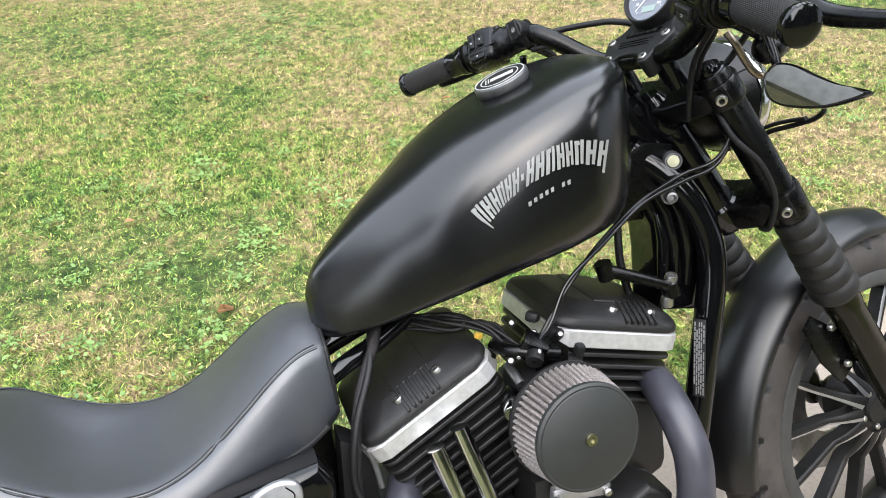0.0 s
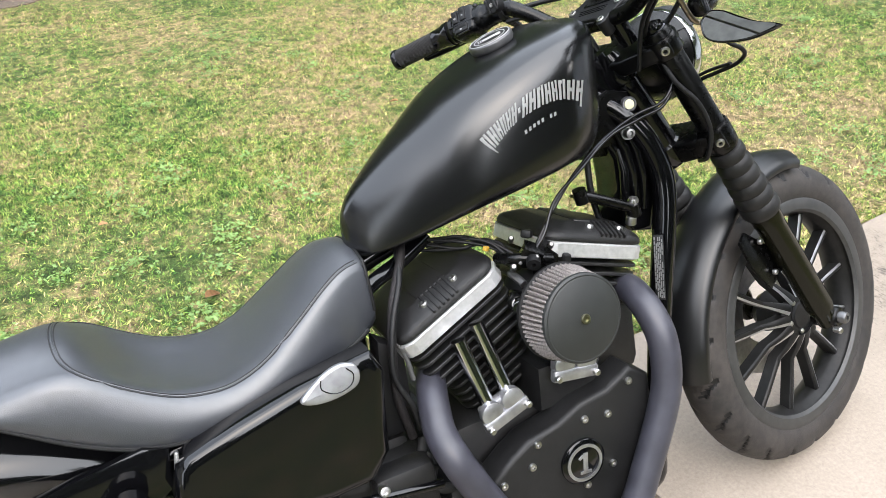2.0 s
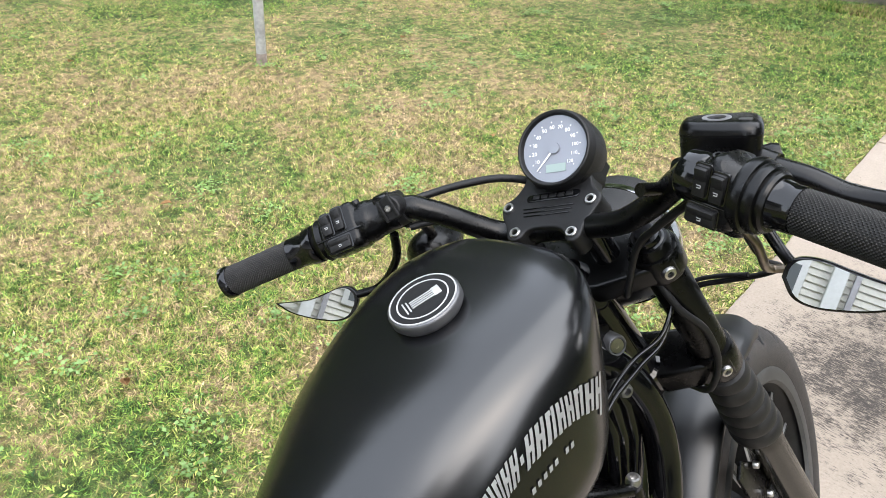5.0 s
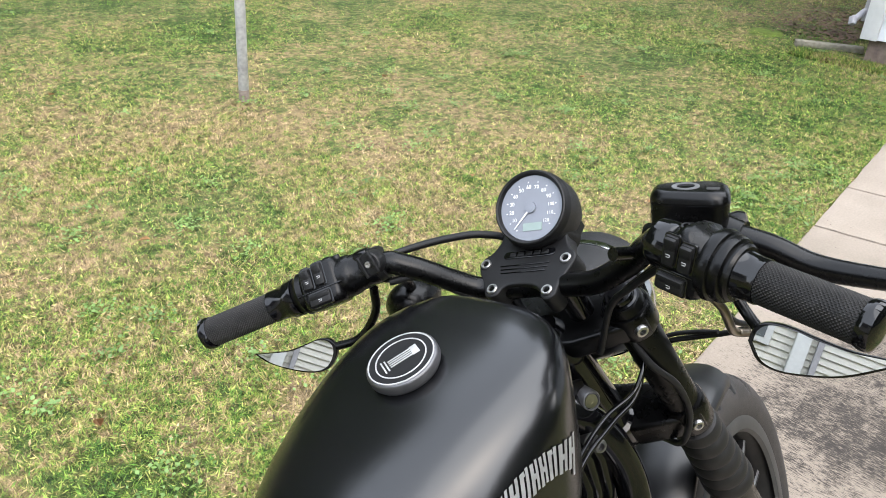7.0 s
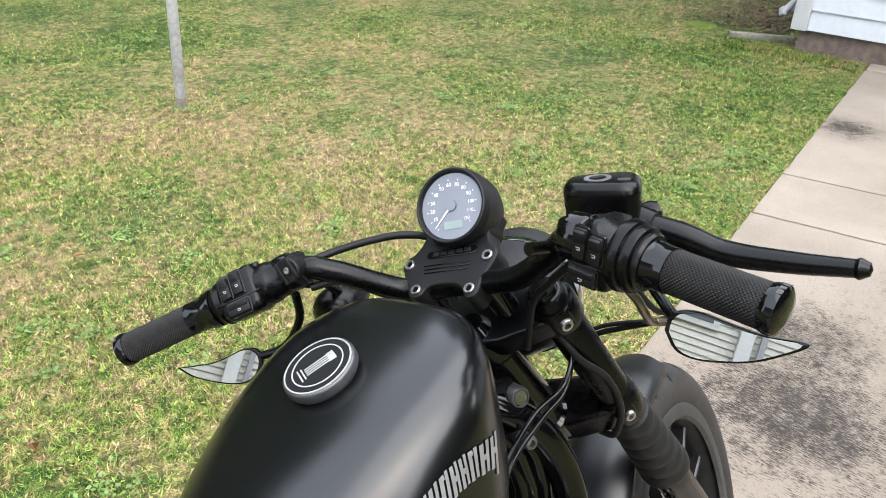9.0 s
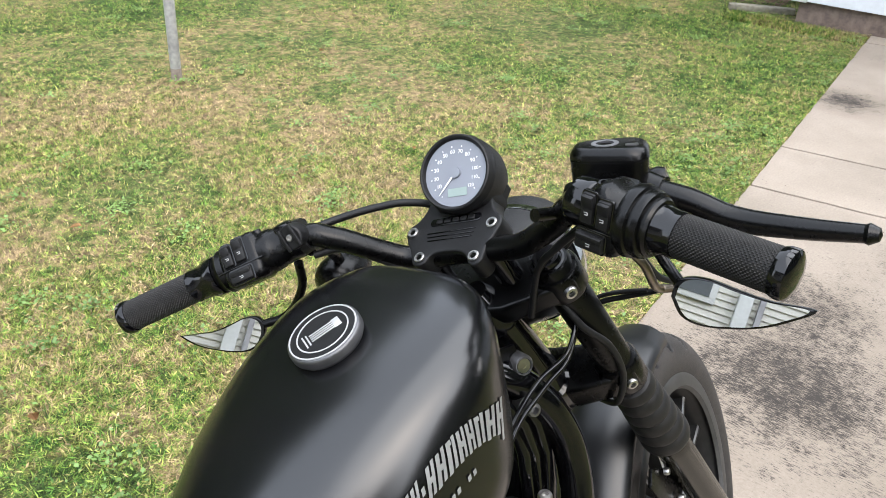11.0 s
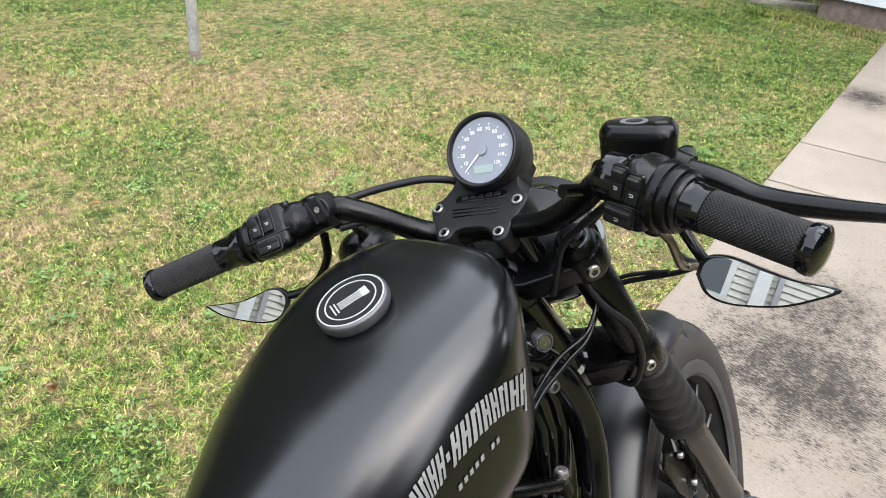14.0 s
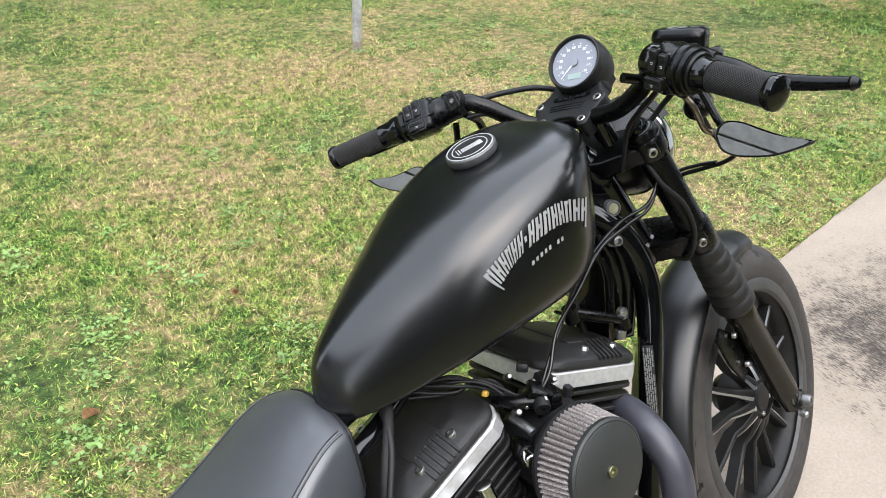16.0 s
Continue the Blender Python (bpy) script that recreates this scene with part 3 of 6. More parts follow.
def seat():
    xs = np.linspace(SX[0], SX[-1], 72)
    k = np.ones(5) / 5

    def col(a):
        v = np.interp(xs, SX, a)
        v[2:-2] = np.convolve(v, k, "valid")
        return v

    ss, sc, sb, sw = col(SS), col(SC), col(SB), col(SW)
    across = [(0.0, 0.0), (0.15, 0.03), (0.3, 0.13), (0.45, 0.34), (0.58, 0.62), (0.7, 0.88), (0.8, 0.99), (0.89, 1.0)]

    EDGE_ROLL = {0.7: 0.0004, 0.8: 0.002, 0.89: 0.006}

    def half(s, c, b, w):
        h, d = s - b, c - s
        top = [(f * w, c - g * d - EDGE_ROLL.get(f, 0.0)) for f, g in across]
        return top + [(0.937 * w, s - 0.006 - 0.13 * h), (0.972 * w, s - 0.006 - 0.30 * h), (0.995 * w, s - 0.58 * h), (0.985 * w, s - 0.85 * h), (0.94 * w, b), (0.5 * w, b + 0.006), (0.0, b + 0.006)]

    rings = []
    for x, s, c, b, w in zip(xs, ss, sc, sb, sw):
        hp = half(s, c, b, w)
        rings.append([(x, y, z) for y, z in hp] + [(x, -y, z) for y, z in hp[-2:0:-1]])
    ob = part("seat", skin(rings), VINYL, bike, "black vinyl solo seat with stitched seams", 70)

    def on_top(x, f):
        s, c, w = (float(np.interp(x, xs, v)) for v in (ss, sc, sw))
        g = float(np.interp(abs(f), [q[0] for q in across], [q[1] for q in across]))
        return V((x, f * w, c - g * (c - s) - float(np.interp(abs(f), (0, 0.7, 0.8, 0.89), (0, 0.0004, 0.002, 0.006))) + 0.0006))

    # twin stitched seam: along one flank, over the hump and back along the other
    run = [(x, 0.85) for x in np.linspace(0.562, 0.194, 26)] + [(0.173, 0.84), (0.157, 0.79), (0.146, 0.70), (0.138, 0.58), (0.133, 0.39), (0.131, 0.20), (0.1305, 0.0)]
    path = [on_top(x, -f) for x, f in run] + [on_top(x, f) for x, f in reversed(run[:-1])]
    for side in (-1, 1):
        pts = []
        for i, p in enumerate(path):
            q = path[min(i + 1, len(path) - 1)] - path[max(i - 1, 0)]
            n = V((-q.y, q.x, 0)).normalized() if abs(q.y) > abs(q.x) * 0.15 else V((0, 1 if q.x < 0 else -1, 0))
            q = p + n * 0.0032 * side
            pts.append(on_top(q.x, q.y / float(np.interp(q.x, xs, sw))))
        part("seam", tube(pts, 0.0009, 6, 2), THREAD, ob)
    part("welt", tube(path, 0.0011, 6, 2), VINYL, ob)
    edge = [V((x, -0.955 * w, b + 0.004)) for x, b, w in zip(xs, sb, sw)]
    part("piping", tube(edge[::3], 0.004, 8, 2), MATTE, ob)
    nose = [V((0.5735, y, z)) for y, z in half(float(ss[-1]), float(sc[-1]), float(sb[-1]), float(sw[-1]))[:12]]
    part("nose_piping", tube([V((p.x, -p.y, p.z)) for p in reversed(nose[1:])] + nose, 0.003, 8, 2), MATTE, ob)
    return ob


seat()


def arc_shell(center, radius, width, a0, a1, drop, thick=0.004, m=None, steps=48):
    """A mudguard: a crowned shell about a wheel's axle (y), from angle a0 to a1 in degrees, x ahead and z up."""
    prof = []
    for q in np.linspace(-1, 1, 15):
        prof.append((q * width, -drop * abs(q) ** 2.6))
    prof = [(prof[0][0], prof[0][1] - 0.012)] + prof + [(prof[-1][0], prof[-1][1] - 0.012)]
    ring = prof + [(y * 0.95, r - thick) for y, r in reversed(prof)]
    rings = []
    for i, a in enumerate(np.radians(np.linspace(a0, a1, steps))):
        t = i / (steps - 1)
        end = min(1.0, 0.35 + 6 * min(t, 1 - t))
        rr_ = [(y * (0.8 + 0.2 * end), r - 0.008 * (1 - end)) for y, r in ring]
        rings.append([(center[0] + (radius + r) * math.cos(a), center[1] + y, center[2] + (radius + r) * math.sin(a)) for y, r in rr_])
    bm = skin(rings)
    if m is not None:
        bm.transform(m)
    return bm


def tyre_mesh(radius, half, m, sipes=44):
    """A tyre with a rounded crown and slanting grooves cut into it."""
    prof = []
    for a in np.linspace(-128, 128, 27):
        s, c = math.sin(radians(a)), math.cos(radians(a))
        prof.append((half * np.sign(s) * abs(s) ** 0.9, radius - half * 1.02 + half * 1.02 * c, a))
    segs = sipes * 8
    rings, cuts_at = [], set()
    for i in range(segs):
        th = 2 * math.pi * i / segs
        ring = []
        for w, r, a in prof:
            cut = 0.0
            if 12 < abs(a) < 62:
                ph = (i + (a if a > 0 else -a + 60) * 0.14) % 16
                if ph < 2.4:
                    cut = 0.006
                    cuts_at.add((i, len(ring)))
            if abs(a) < 4:
                cut = 0.0
            r -= cut
            ring.append((r * math.cos(th), r * math.sin(th), w))
        ring += [(r0 * math.cos(th), r0 * math.sin(th), w0) for r0, w0 in ((radius - half * 1.66, half * 0.72), (radius - half * 1.66, -half * 0.72))]
        rings.append(ring)
    bm = skin(rings, closed=True)
    bm.verts.index_update()
    n = len(rings[0])
    # groove faces get a blacker material, painting the shade inside them
    for f in bm.faces:
        if sum((v.index // n, v.index % n) in cuts_at for v in f.verts) >= 2:
            f.material_index = 1
    bm.transform(m)
    return bm


def spoke_mesh(m, r0=0.045, r1=0.222):
    """A tapering cast spoke with a machined edge along its outer face."""
    bm = bmesh.new()
    rows = []
    for k in range(10):
        t = k / 9
        r = r0 + (r1 - r0) * t
        hw = 0.0062 + 0.0012 * t + 0.006 * max(0, 0.3 - t) / 0.3
        z = float(np.interp(t, (0, 0.18, 0.34, 1), (0.050, 0.040, 0.024, 0.020)))
        bend = 0.003 * math.sin(math.pi * t)
        sec = [(-hw, z - 0.026), (-hw, z - 0.003), (-hw * 0.6, z), (hw * 0.35, z + 0.0005), (hw, z - 0.002), (hw, z - 0.026)]
        rows.append([bm.verts.new((r, y + bend, zz)) for y, zz in sec])
    for a, b in zip(rows, rows[1:]):
        for i in range(6):
            j = (i + 1) % 6
            f = bm.faces.new((a[i], a[j], b[j], b[i]))
            f.material_index = 1 if i == 3 else 0
    bm.faces.new(list(reversed(rows[0])))
    bm.faces.new(rows[-1])
    bmesh.ops.recalc_face_normals(bm, faces=bm.faces)
    bm.transform(m)
    return bm


def wheel(name, m, radius, half, rim_r, label, spokes=13):
    """A cast wheel: local z is the axle, pointing to the machine's right."""
    rim = part(name, lathe([(rim_r, half * 0.80), (rim_r + 0.004, half * 0.86), (rim_r - 0.004, half * 0.9), (rim_r - 0.016, half * 0.75), (rim_r - 0.03, half * 0.35), (rim_r - 0.036, 0.0), (rim_r - 0.03, -half * 0.35), (rim_r - 0.016, -half * 0.75), (rim_r - 0.004, -half * 0.9), (rim_r + 0.004, -half * 0.86), (rim_r, -half * 0.8), (rim_r - 0.008, 0)], 72, m), RIM, bike, label)
    part("rim_lip", lathe([(rim_r + 0.004, half * 0.9), (rim_r - 0.002, half * 0.955), (rim_r - 0.020, half * 0.93), (rim_r - 0.026, half * 0.80), (rim_r - 0.022, half * 0.78), (rim_r, half * 0.82)], 72, m), RIM_LIP, rim, "worn grey edge of the rim")
    part("tyre", tyre_mesh(radius, half, m), [TYRE, MATTE], rim, "dusty black tyre with slanted tread grooves")
    part("hub", lathe([(0.02, -0.05), (0.036, -0.048), (0.048, -0.03), (0.04, 0.0), (0.05, 0.028), (0.056, 0.036), (0.052, 0.042), (0.03, 0.044), (0.028, 0.05), (0.0, 0.05)], 36, m), WRINKLE, rim)
    for k in range(spokes):
        part("spoke", spoke_mesh(m @ pose(0, 0, 0, 0, 0, 360 * k / spokes + 8), 0.045, rim_r - 0.03), [RIM, PEWTER], rim, "black spoke with a worn machined edge")
    part("brake_disc", lathe([(0.075, -half * 0.9), (0.075, -half * 0.9 - 0.005), (0.146, -half * 0.9 - 0.005), (0.146, -half * 0.9), (0.11, -half * 0.9 + 0.0005)], 48, m), STEEL, rim)
    for k in range(5):
        a = radians(72 * k + 20)
        part("hub_bolt", lathe([(0.002, 0), (0.006, 0), (0.006, 0.006), (0.004, 0.008), (0, 0.008)], 10, m @ pose(0.038 * math.cos(a), 0.038 * math.sin(a), 0.04)), STEEL, rim)
    return rim


AXLE = V((0.001, 0.012, -0.826))
TO_RIGHT = Matrix(((1, 0, 0, 0), (0, 0, -1, 0), (0, 1, 0, 0), (0, 0, 0, 1)))
SKEW = pose(0, 0, 0, 0, 0, -2.4)
wheel("front_wheel", STEER @ Matrix.Translation(AXLE) @ SKEW @ TO_RIGHT, 0.328, 0.05, 0.249, "black thirteen-spoke front wheel")
wheel("rear_wheel", Matrix.Translation((-0.02, 0, 0.325)) @ TO_RIGHT, 0.325, 0.072, 0.212, "black cast rear wheel under the mudguard", 9)
part("front_mudguard", arc_shell((0, 0, 0), 0.364, 0.061, 50, 154, 0.026, m=STEER @ Matrix.Translation(AXLE) @ SKEW), GUARD_PAINT, bike, "satin black short front mudguard", 50)
part("rear_mudguard", arc_shell((-0.02, 0, 0.325), 0.362, 0.108, 22, 168, 0.062), GLOSS, bike, "gloss black bobbed rear mudguard", 50)

# ---- fork ----


def fork_leg(side):
    c = V((-0.005, 0.092 * side, 0))
    at = lambda z: STEER @ Matrix.Translation((c.x, c.y, z))
    leg = part("fork_tube", lathe([(0.0, -0.066), (0.0225, -0.066), (0.0245, -0.070), (0.0245, -0.40), (0.0, -0.40)], 32, at(0)), SATIN, bike, "black fork tube")
    prof = [(0.024, -0.335)]
    n = 6
    for k in range(n):
        z0 = -0.335 - 0.165 * k / n
        h = 0.165 / n
        rad = 0.0285 + 0.0075 * k / n
        prof += [(rad + 0.001, z0 - 0.1 * h), (rad + 0.003, z0 - 0.3 * h), (rad + 0.0035, z0 - 0.6 * h), (rad + 0.003, z0 - 0.82 * h), (rad, z0 - 0.96 * h)]
    prof += [(0.034, -0.502), (0.027, -0.504)]
    part("gaiter", lathe(prof, 36, at(0)), RUBBER, leg, "ribbed rubber fork gaiter")
    part("slider", lathe([(0.020, -0.495), (0.0295, -0.50), (0.0295, -0.53), (0.028, -0.535), (0.028, -0.78), (0.024, -0.80), (0.021, -0.835), (0.010, -0.845), (0, -0.845)], 28, at(0)), SLIDER, leg, "gloss black fork slider")
    lug = frame_at((c.x + 0.006, c.y, AXLE.z), (0, side, 0))
    part("axle_lug", lathe([(0.012, -0.028), (0.022, -0.026), (0.022, 0.022), (0.019, 0.026), (0, 0.026)], 20, STEER @ lug), SATIN, leg)
    part("axle_nut", lathe([(0.0, 0.02), (0.0125, 0.02), (0.0125, 0.038), (0.010, 0.042), (0.0045, 0.042), (0.0045, 0.034), (0, 0.034)], 6 if side > 0 else 18, STEER @ lug), DULL_STEEL, leg, "dull steel axle end")
    part("drain_bolt", lathe([(0, 0.0), (0.007, 0.0), (0.007, 0.014), (0.005, 0.016), (0, 0.016)], 10, STEER @ frame_at((c.x - 0.02, c.y + 0.022 * side, AXLE.z - 0.008), (-0.2, side, 0))), STEEL, leg)
    # mudguard bracket
    part("mudguard_bracket", plate([(-0.03, -0.01), (0.028, -0.02), (0.035, 0.05), (0.015, 0.13), (-0.012, 0.13), (-0.03, 0.06)], 0.006, STEER @ frame_at((-0.045, c.y - 0.018 * side, -0.64), (0, side, 0), (1, 0, 0.2)), 0.0015), SATIN, leg)
    for dz in (0.01, 0.09):
        part("bracket_bolt", lathe([(0, -0.002), (0.006, -0.002), (0.006, 0.004), (0.0045, 0.006), (0, 0.006)], 10, STEER @ frame_at((-0.05 + 0.1 * dz, c.y - 0.012 * side, -0.64 + dz), (0, side, 0))), STEEL, leg)
    return leg


fork_leg(-1)
fork_leg(1)


def triple_clamp(name, z, h, back):
    body = [plate([(0.03, 0.09), (0.012, 0.118), (-0.02, 0.118), (-0.035, 0.09), (back, 0.035), (back, -0.035), (-0.035, -0.09), (-0.02, -0.118), (0.012, -0.118), (0.03, -0.09), (0.022, 0.0)], h, STEER @ pose(-0.002, 0, z + h / 2), 0.006, 3)]
    for s in (-1, 1):
        body.append(lathe([(0.0225, h * 0.62), (0.028, h * 0.62), (0.030, h * 0.5), (0.030, -h * 0.5), (0.028, -h * 0.62), (0.0225, -h * 0.62)], 28, STEER @ pose(-0.005, 0.092 * s, z)))
    ob = part(name, joined(*body), SATIN, bike, "black fork clamp")
    for s in (-1, 1):
        bolt("pinch_bolt", (-0.026, 0.108 * s, z), (-0.75, 0.66 * s, 0), 0.0085, 0.010, STEEL, ob, STEER)
    return ob


triple_clamp("upper_fork_clamp", -0.098, 0.03, -0.055)
triple_clamp("lower_fork_clamp", -0.305, 0.042, -0.050)
for s in (-1, 1):
    part("fork_cap", lathe([(0.0, -0.056), (0.010, -0.056), (0.011, -0.060), (0.0165, -0.060), (0.0175, -0.063), (0.0175, -0.067), (0.020, -0.068), (0.0, -0.072)], 32, STEER @ pose(-0.005, 0.092 * s, 0.002)), GLOSS, bike, "gloss black fork cap nut")
part("steering_stem", lathe([(0, -0.33), (0.027, -0.33), (0.033, -0.32), (0.033, -0.285), (0.028, -0.28), (0.028, -0.13), (0.034, -0.125), (0.034, -0.11), (0.015, -0.07), (0, -0.07)], 28, STEER @ pose(-0.036, 0, 0)), GLOSS, bike)

# ---- handlebar with its controls ----
L0, L1 = V((-0.0515, 0.1512, 0.0808)), V((-0.1542, 0.3597, 0.0996))
R0, R1 = V((-0.0379, -0.1431, 0.0962)), V((-0.1506, -0.368, 0.0611))
bar_line = [L1, L0 + (L1 - L0) * 0.5, L0, (-0.040, 0.118, 0.060), (-0.026, 0.085, 0.010), (-0.020, 0.06, -0.014), (-0.018, 0.02, -0.018), (-0.018, -0.02, -0.018), (-0.024, -0.06, -0.014), (-0.029, -0.096, -0.006), (-0.028, -0.138, 0.016), (-0.036, -0.174, 0.048), (-0.054, -0.199, 0.073), R0 + (R1 - R0) * 0.40, R0 + (R1 - R0) * 0.6, R1]
handlebar = part("handlebar", tube([V(p) for p in bar_line], 0.0138, 18, 8, STEER), SATIN, bike, "black tubular handlebar")
UPF = V((0.5, 0, 0.866))  # plumb with the machine, in the steered frame


def bar_frame(a, b, t):
    """On a grip's line, local z outward along the bar, local y up."""
    z = (b - a).normalized()
    x = UPF.cross(z).normalized()
    return STEER @ frame_at(a + (b - a) * t, z, x)


def grip(a, b, t0, t1, name):
    f0 = bar_frame(a, b, 0)
    ln = (b - a).length
    n = 100
    segs = 136
    rings = []
    for k in range(n + 1):
        z = ln * (t0 + (t1 - t0) * k / n)
        ring = []
        for i in range(segs):
            th = 2 * math.pi * i / segs
            rad = 0.0176 + 0.0007 * min((0, 1, 2, 1)[(i + k) % 4], (0, 1, 2, 1)[(i - k) % 4])
            ring.append((rad * math.cos(th), rad * math.sin(th), z))
        rings.append(ring)
    bm = skin(rings)
    bm.transform(f0)
    g = part(name, bm, RUBBER, handlebar, "knurled black rubber grip", 12)
    zc = ln * t0
    part("grip_collar", lathe([(0.014, zc - 0.034), (0.0235, zc - 0.034), (0.0235, zc - 0.024), (0.0215, zc - 0.021), (0.0195, zc - 0.004), (0.0198, zc - 0.002), (0.0198, zc + 0.002), (0.014, zc + 0.002)], 32, f0), GLOSS, g)
    ze = ln * t1
    part("grip_end", lathe([(0.001, ze - 0.002), (0.0195, ze - 0.002), (0.0202, ze), (0.0206, ze + 0.002), (0.0206, ze + 0.006), (0.0198, ze + 0.0085), (0.0165, ze + 0.0105), (0.009, ze + 0.012), (0, ze + 0.0125)], 36, f0), GLOSS, g, "gloss black grip end cap")
    for k in range(4):
        a_ = radians(60 + 16 * k)
        part("mark_bar", block(0.0035, 0.0005, 0.0045, 0, f0 @ pose(0.0204 * math.cos(a_), 0.0204 * math.sin(a_), ze + 0.0065, 0, 0, math.degrees(a_) + 90)), LABEL, g)
    return g


grip(L0, L1, 0.60, 1.0, "left_grip")
grip(R0, R1, 0.655, 0.985, "right_grip")


def switch_housing(a, b, t, side, name, label):
    """A two-piece switch clamp: a sculpted block whose button panel faces the rider, with round necks on the bar."""
    f = bar_frame(a, b, t)
    back = STEER.inverted() @ f
    bx = 1 if (back.to_3x3() @ V((1, 0, 0))).x < 0 else -1
    tilt = radians(26 if side > 0 else 8)
    face = f @ frame_at((0, 0, 0), (bx * math.cos(tilt), math.sin(tilt), 0), (0, 0, 1))
    # in the panel's frame: x outward along the bar, y across the panel, z towards the rider
    up = 1 if (face.to_3x3() @ V((0, 1, 0))).z > 0 else -1
    rings = []
    for z, hx, hy, dy in ((-0.030, 0.020, 0.016, 0.0), (-0.026, 0.027, 0.023, 0.0), (-0.010, 0.031, 0.029, 0.0), (0.010, 0.031, 0.031, -0.001), (0.020, 0.0295, 0.0300, -0.002), (0.0255, 0.026, 0.0265, -0.002), (0.027, 0.023, 0.0235, -0.002)):
        hx, hy = (hx * 0.88, hy * 0.92) if side > 0 else (hx * 0.68, hy)
        rings.append([(x, (y + dy - (0.004 if x > 0 else -0.001) * (1 if y > 0 else 0)) * up, z) for x, y in round_rect(hx, hy, 0.011 if side > 0 else 0.016, 6)])
    bm = skin(rings)
    bm.transform(face)
    neck = lathe([(0.014, -0.060), (0.0195, -0.060), (0.0225, -0.057), (0.0230, -0.040), (0.0245, -0.038), (0.0255, -0.030), (0.0255, -0.018), (0.014, -0.018)] if side > 0 else [(0.014, -0.027), (0.020, -0.027), (0.023, -0.024), (0.026, -0.020), (0.026, -0.012), (0.014, -0.012)], 32, f)
    rim = lathe([(0.014, 0.024), (0.0255, 0.024), (0.0265, 0.031), (0.0225, 0.036), (0.0215, 0.040), (0.014, 0.040)] if side > 0 else [(0.014, 0.012), (0.031, 0.012), (0.0325, 0.017), (0.0315, 0.022), (0.0290, 0.0232), (0.0298, 0.028), (0.0285, 0.032), (0.0255, 0.033), (0.0258, 0.0365), (0.0240, 0.039), (0.014, 0.039)], 40, f)
    h = part(name, joined(bm, neck, rim), SATIN, handlebar, label, 40)
    shift = 0.0 if side > 0 else -0.0095
    for x, y, w, hh in ((0.0115 + shift, 0.0065, 0.0125, 0.025), (-0.0045 + shift, 0.0085, 0.0125, 0.027), (0.001 + shift, -0.0200, 0.028, 0.015)):
        m = face @ pose(x, y * up, 0.0265) @ (Matrix.Identity(4) if up > 0 else pose(0, 0, 0, 0, 0, 180))
        part("button_recess", plate(round_rect(w / 2 + 0.0018, hh / 2 + 0.0018, 0.0035), 0.004, m @ pose(0, 0, 0.0012), 0.0004), GLOSS, h)
        k = part("switch_button", joined(block(w, hh, 0.006, 0.0018, m @ pose(0, 0, 0.0015)), block(w * 0.92, hh * 0.46, 0.006, 0.0018, m @ pose(0, hh * 0.22, 0.0032, 16, 0, 0))), MATTE, h)
        part("switch_symbol", joined(block(0.0042, 0.0007, 0.0004, 0, m @ pose(0, -hh * 0.12, 0.0046)), block(0.0030, 0.0007, 0.0004, 0, m @ pose(0, -hh * 0.12 - 0.0021, 0.0046)), block(0.0007, 0.0024, 0.0004, 0, m @ pose(0.0018, -hh * 0.12 - 0.001, 0.0046))), GREYMARK, k)
    for x in ((-0.024, 0.020) if side > 0 else (-0.014,)):
        bolt("housing_screw", (STEER.inverted() @ face) @ V((x, 0.0255 * up, 0.010)), (STEER.inverted() @ face).to_3x3() @ V((0, up, 0.35)), 0.0052, 0.003, SATIN, h, STEER)
    part("parting_line", block(0.058 if side > 0 else 0.040, 0.0016, 0.004, 0.0005, face @ pose(0, -0.0095 * up, 0.0262)), GLOSS, h)
    return h


switch_housing(L0, L1, 0.28, 1, "left_switch_housing", "black left switch housing with rocker buttons")
switch_housing(R0, R1, 0.4375, -1, "right_switch_housing", "black right switch housing with rocker buttons")


def lever(a, b, t, name, line, end_r, label):
    f = bar_frame(a, b, t)
    bodies = [lathe([(0.0125, -0.011), (0.021, -0.011), (0.0225, -0.008), (0.0225, 0.008), (0.021, 0.011), (0.0125, 0.011)], 28, f)]
    if end_r < 0.0085:
        bodies += [block(0.02, 0.026, 0.02, 0.004, f @ pose(0.006, 0.012, 0)), block(0.034, 0.016, 0.018, 0.004, f @ pose(-0.022, -0.004, 0.004))]
    perch = part(name, joined(*bodies), GLOSS, handlebar, label)
    if end_r >= 0.0085:
        part("lever_bracket", tube([V((-0.002, -0.190, 0.040)), V((-0.008, -0.225, 0.040)), V((-0.018, -0.255, 0.032))], [0.013, 0.015, 0.012], 16, 5, STEER), SATIN, perch)
    line = [V(p) for p in line]
    bm = tube(line, [0.010, 0.0135, 0.0115, 0.0088, 0.0068] if end_r < 0.0085 else [0.0115, 0.0125, 0.0118, 0.0100, 0.0078], 14, 6)
    ball = lathe([(0, -end_r), (end_r * 0.6, -end_r * 0.8), (end_r, 0), (end_r * 0.6, end_r * 0.8), (0, end_r)], 16, frame_at(line[-1], line[-1] - line[-2]))
    bm = joined(bm, ball)
    bm.transform(STEER)
    part("lever_blade", bm, SATIN, perch)
    part("pivot_bolt", lathe([(0, -0.012), (0.0065, -0.012), (0.0065, 0.006), (0.005, 0.008), (0, 0.008)], 12, STEER @ frame_at(line[0], UPF)), SATIN, perch)
    return perch


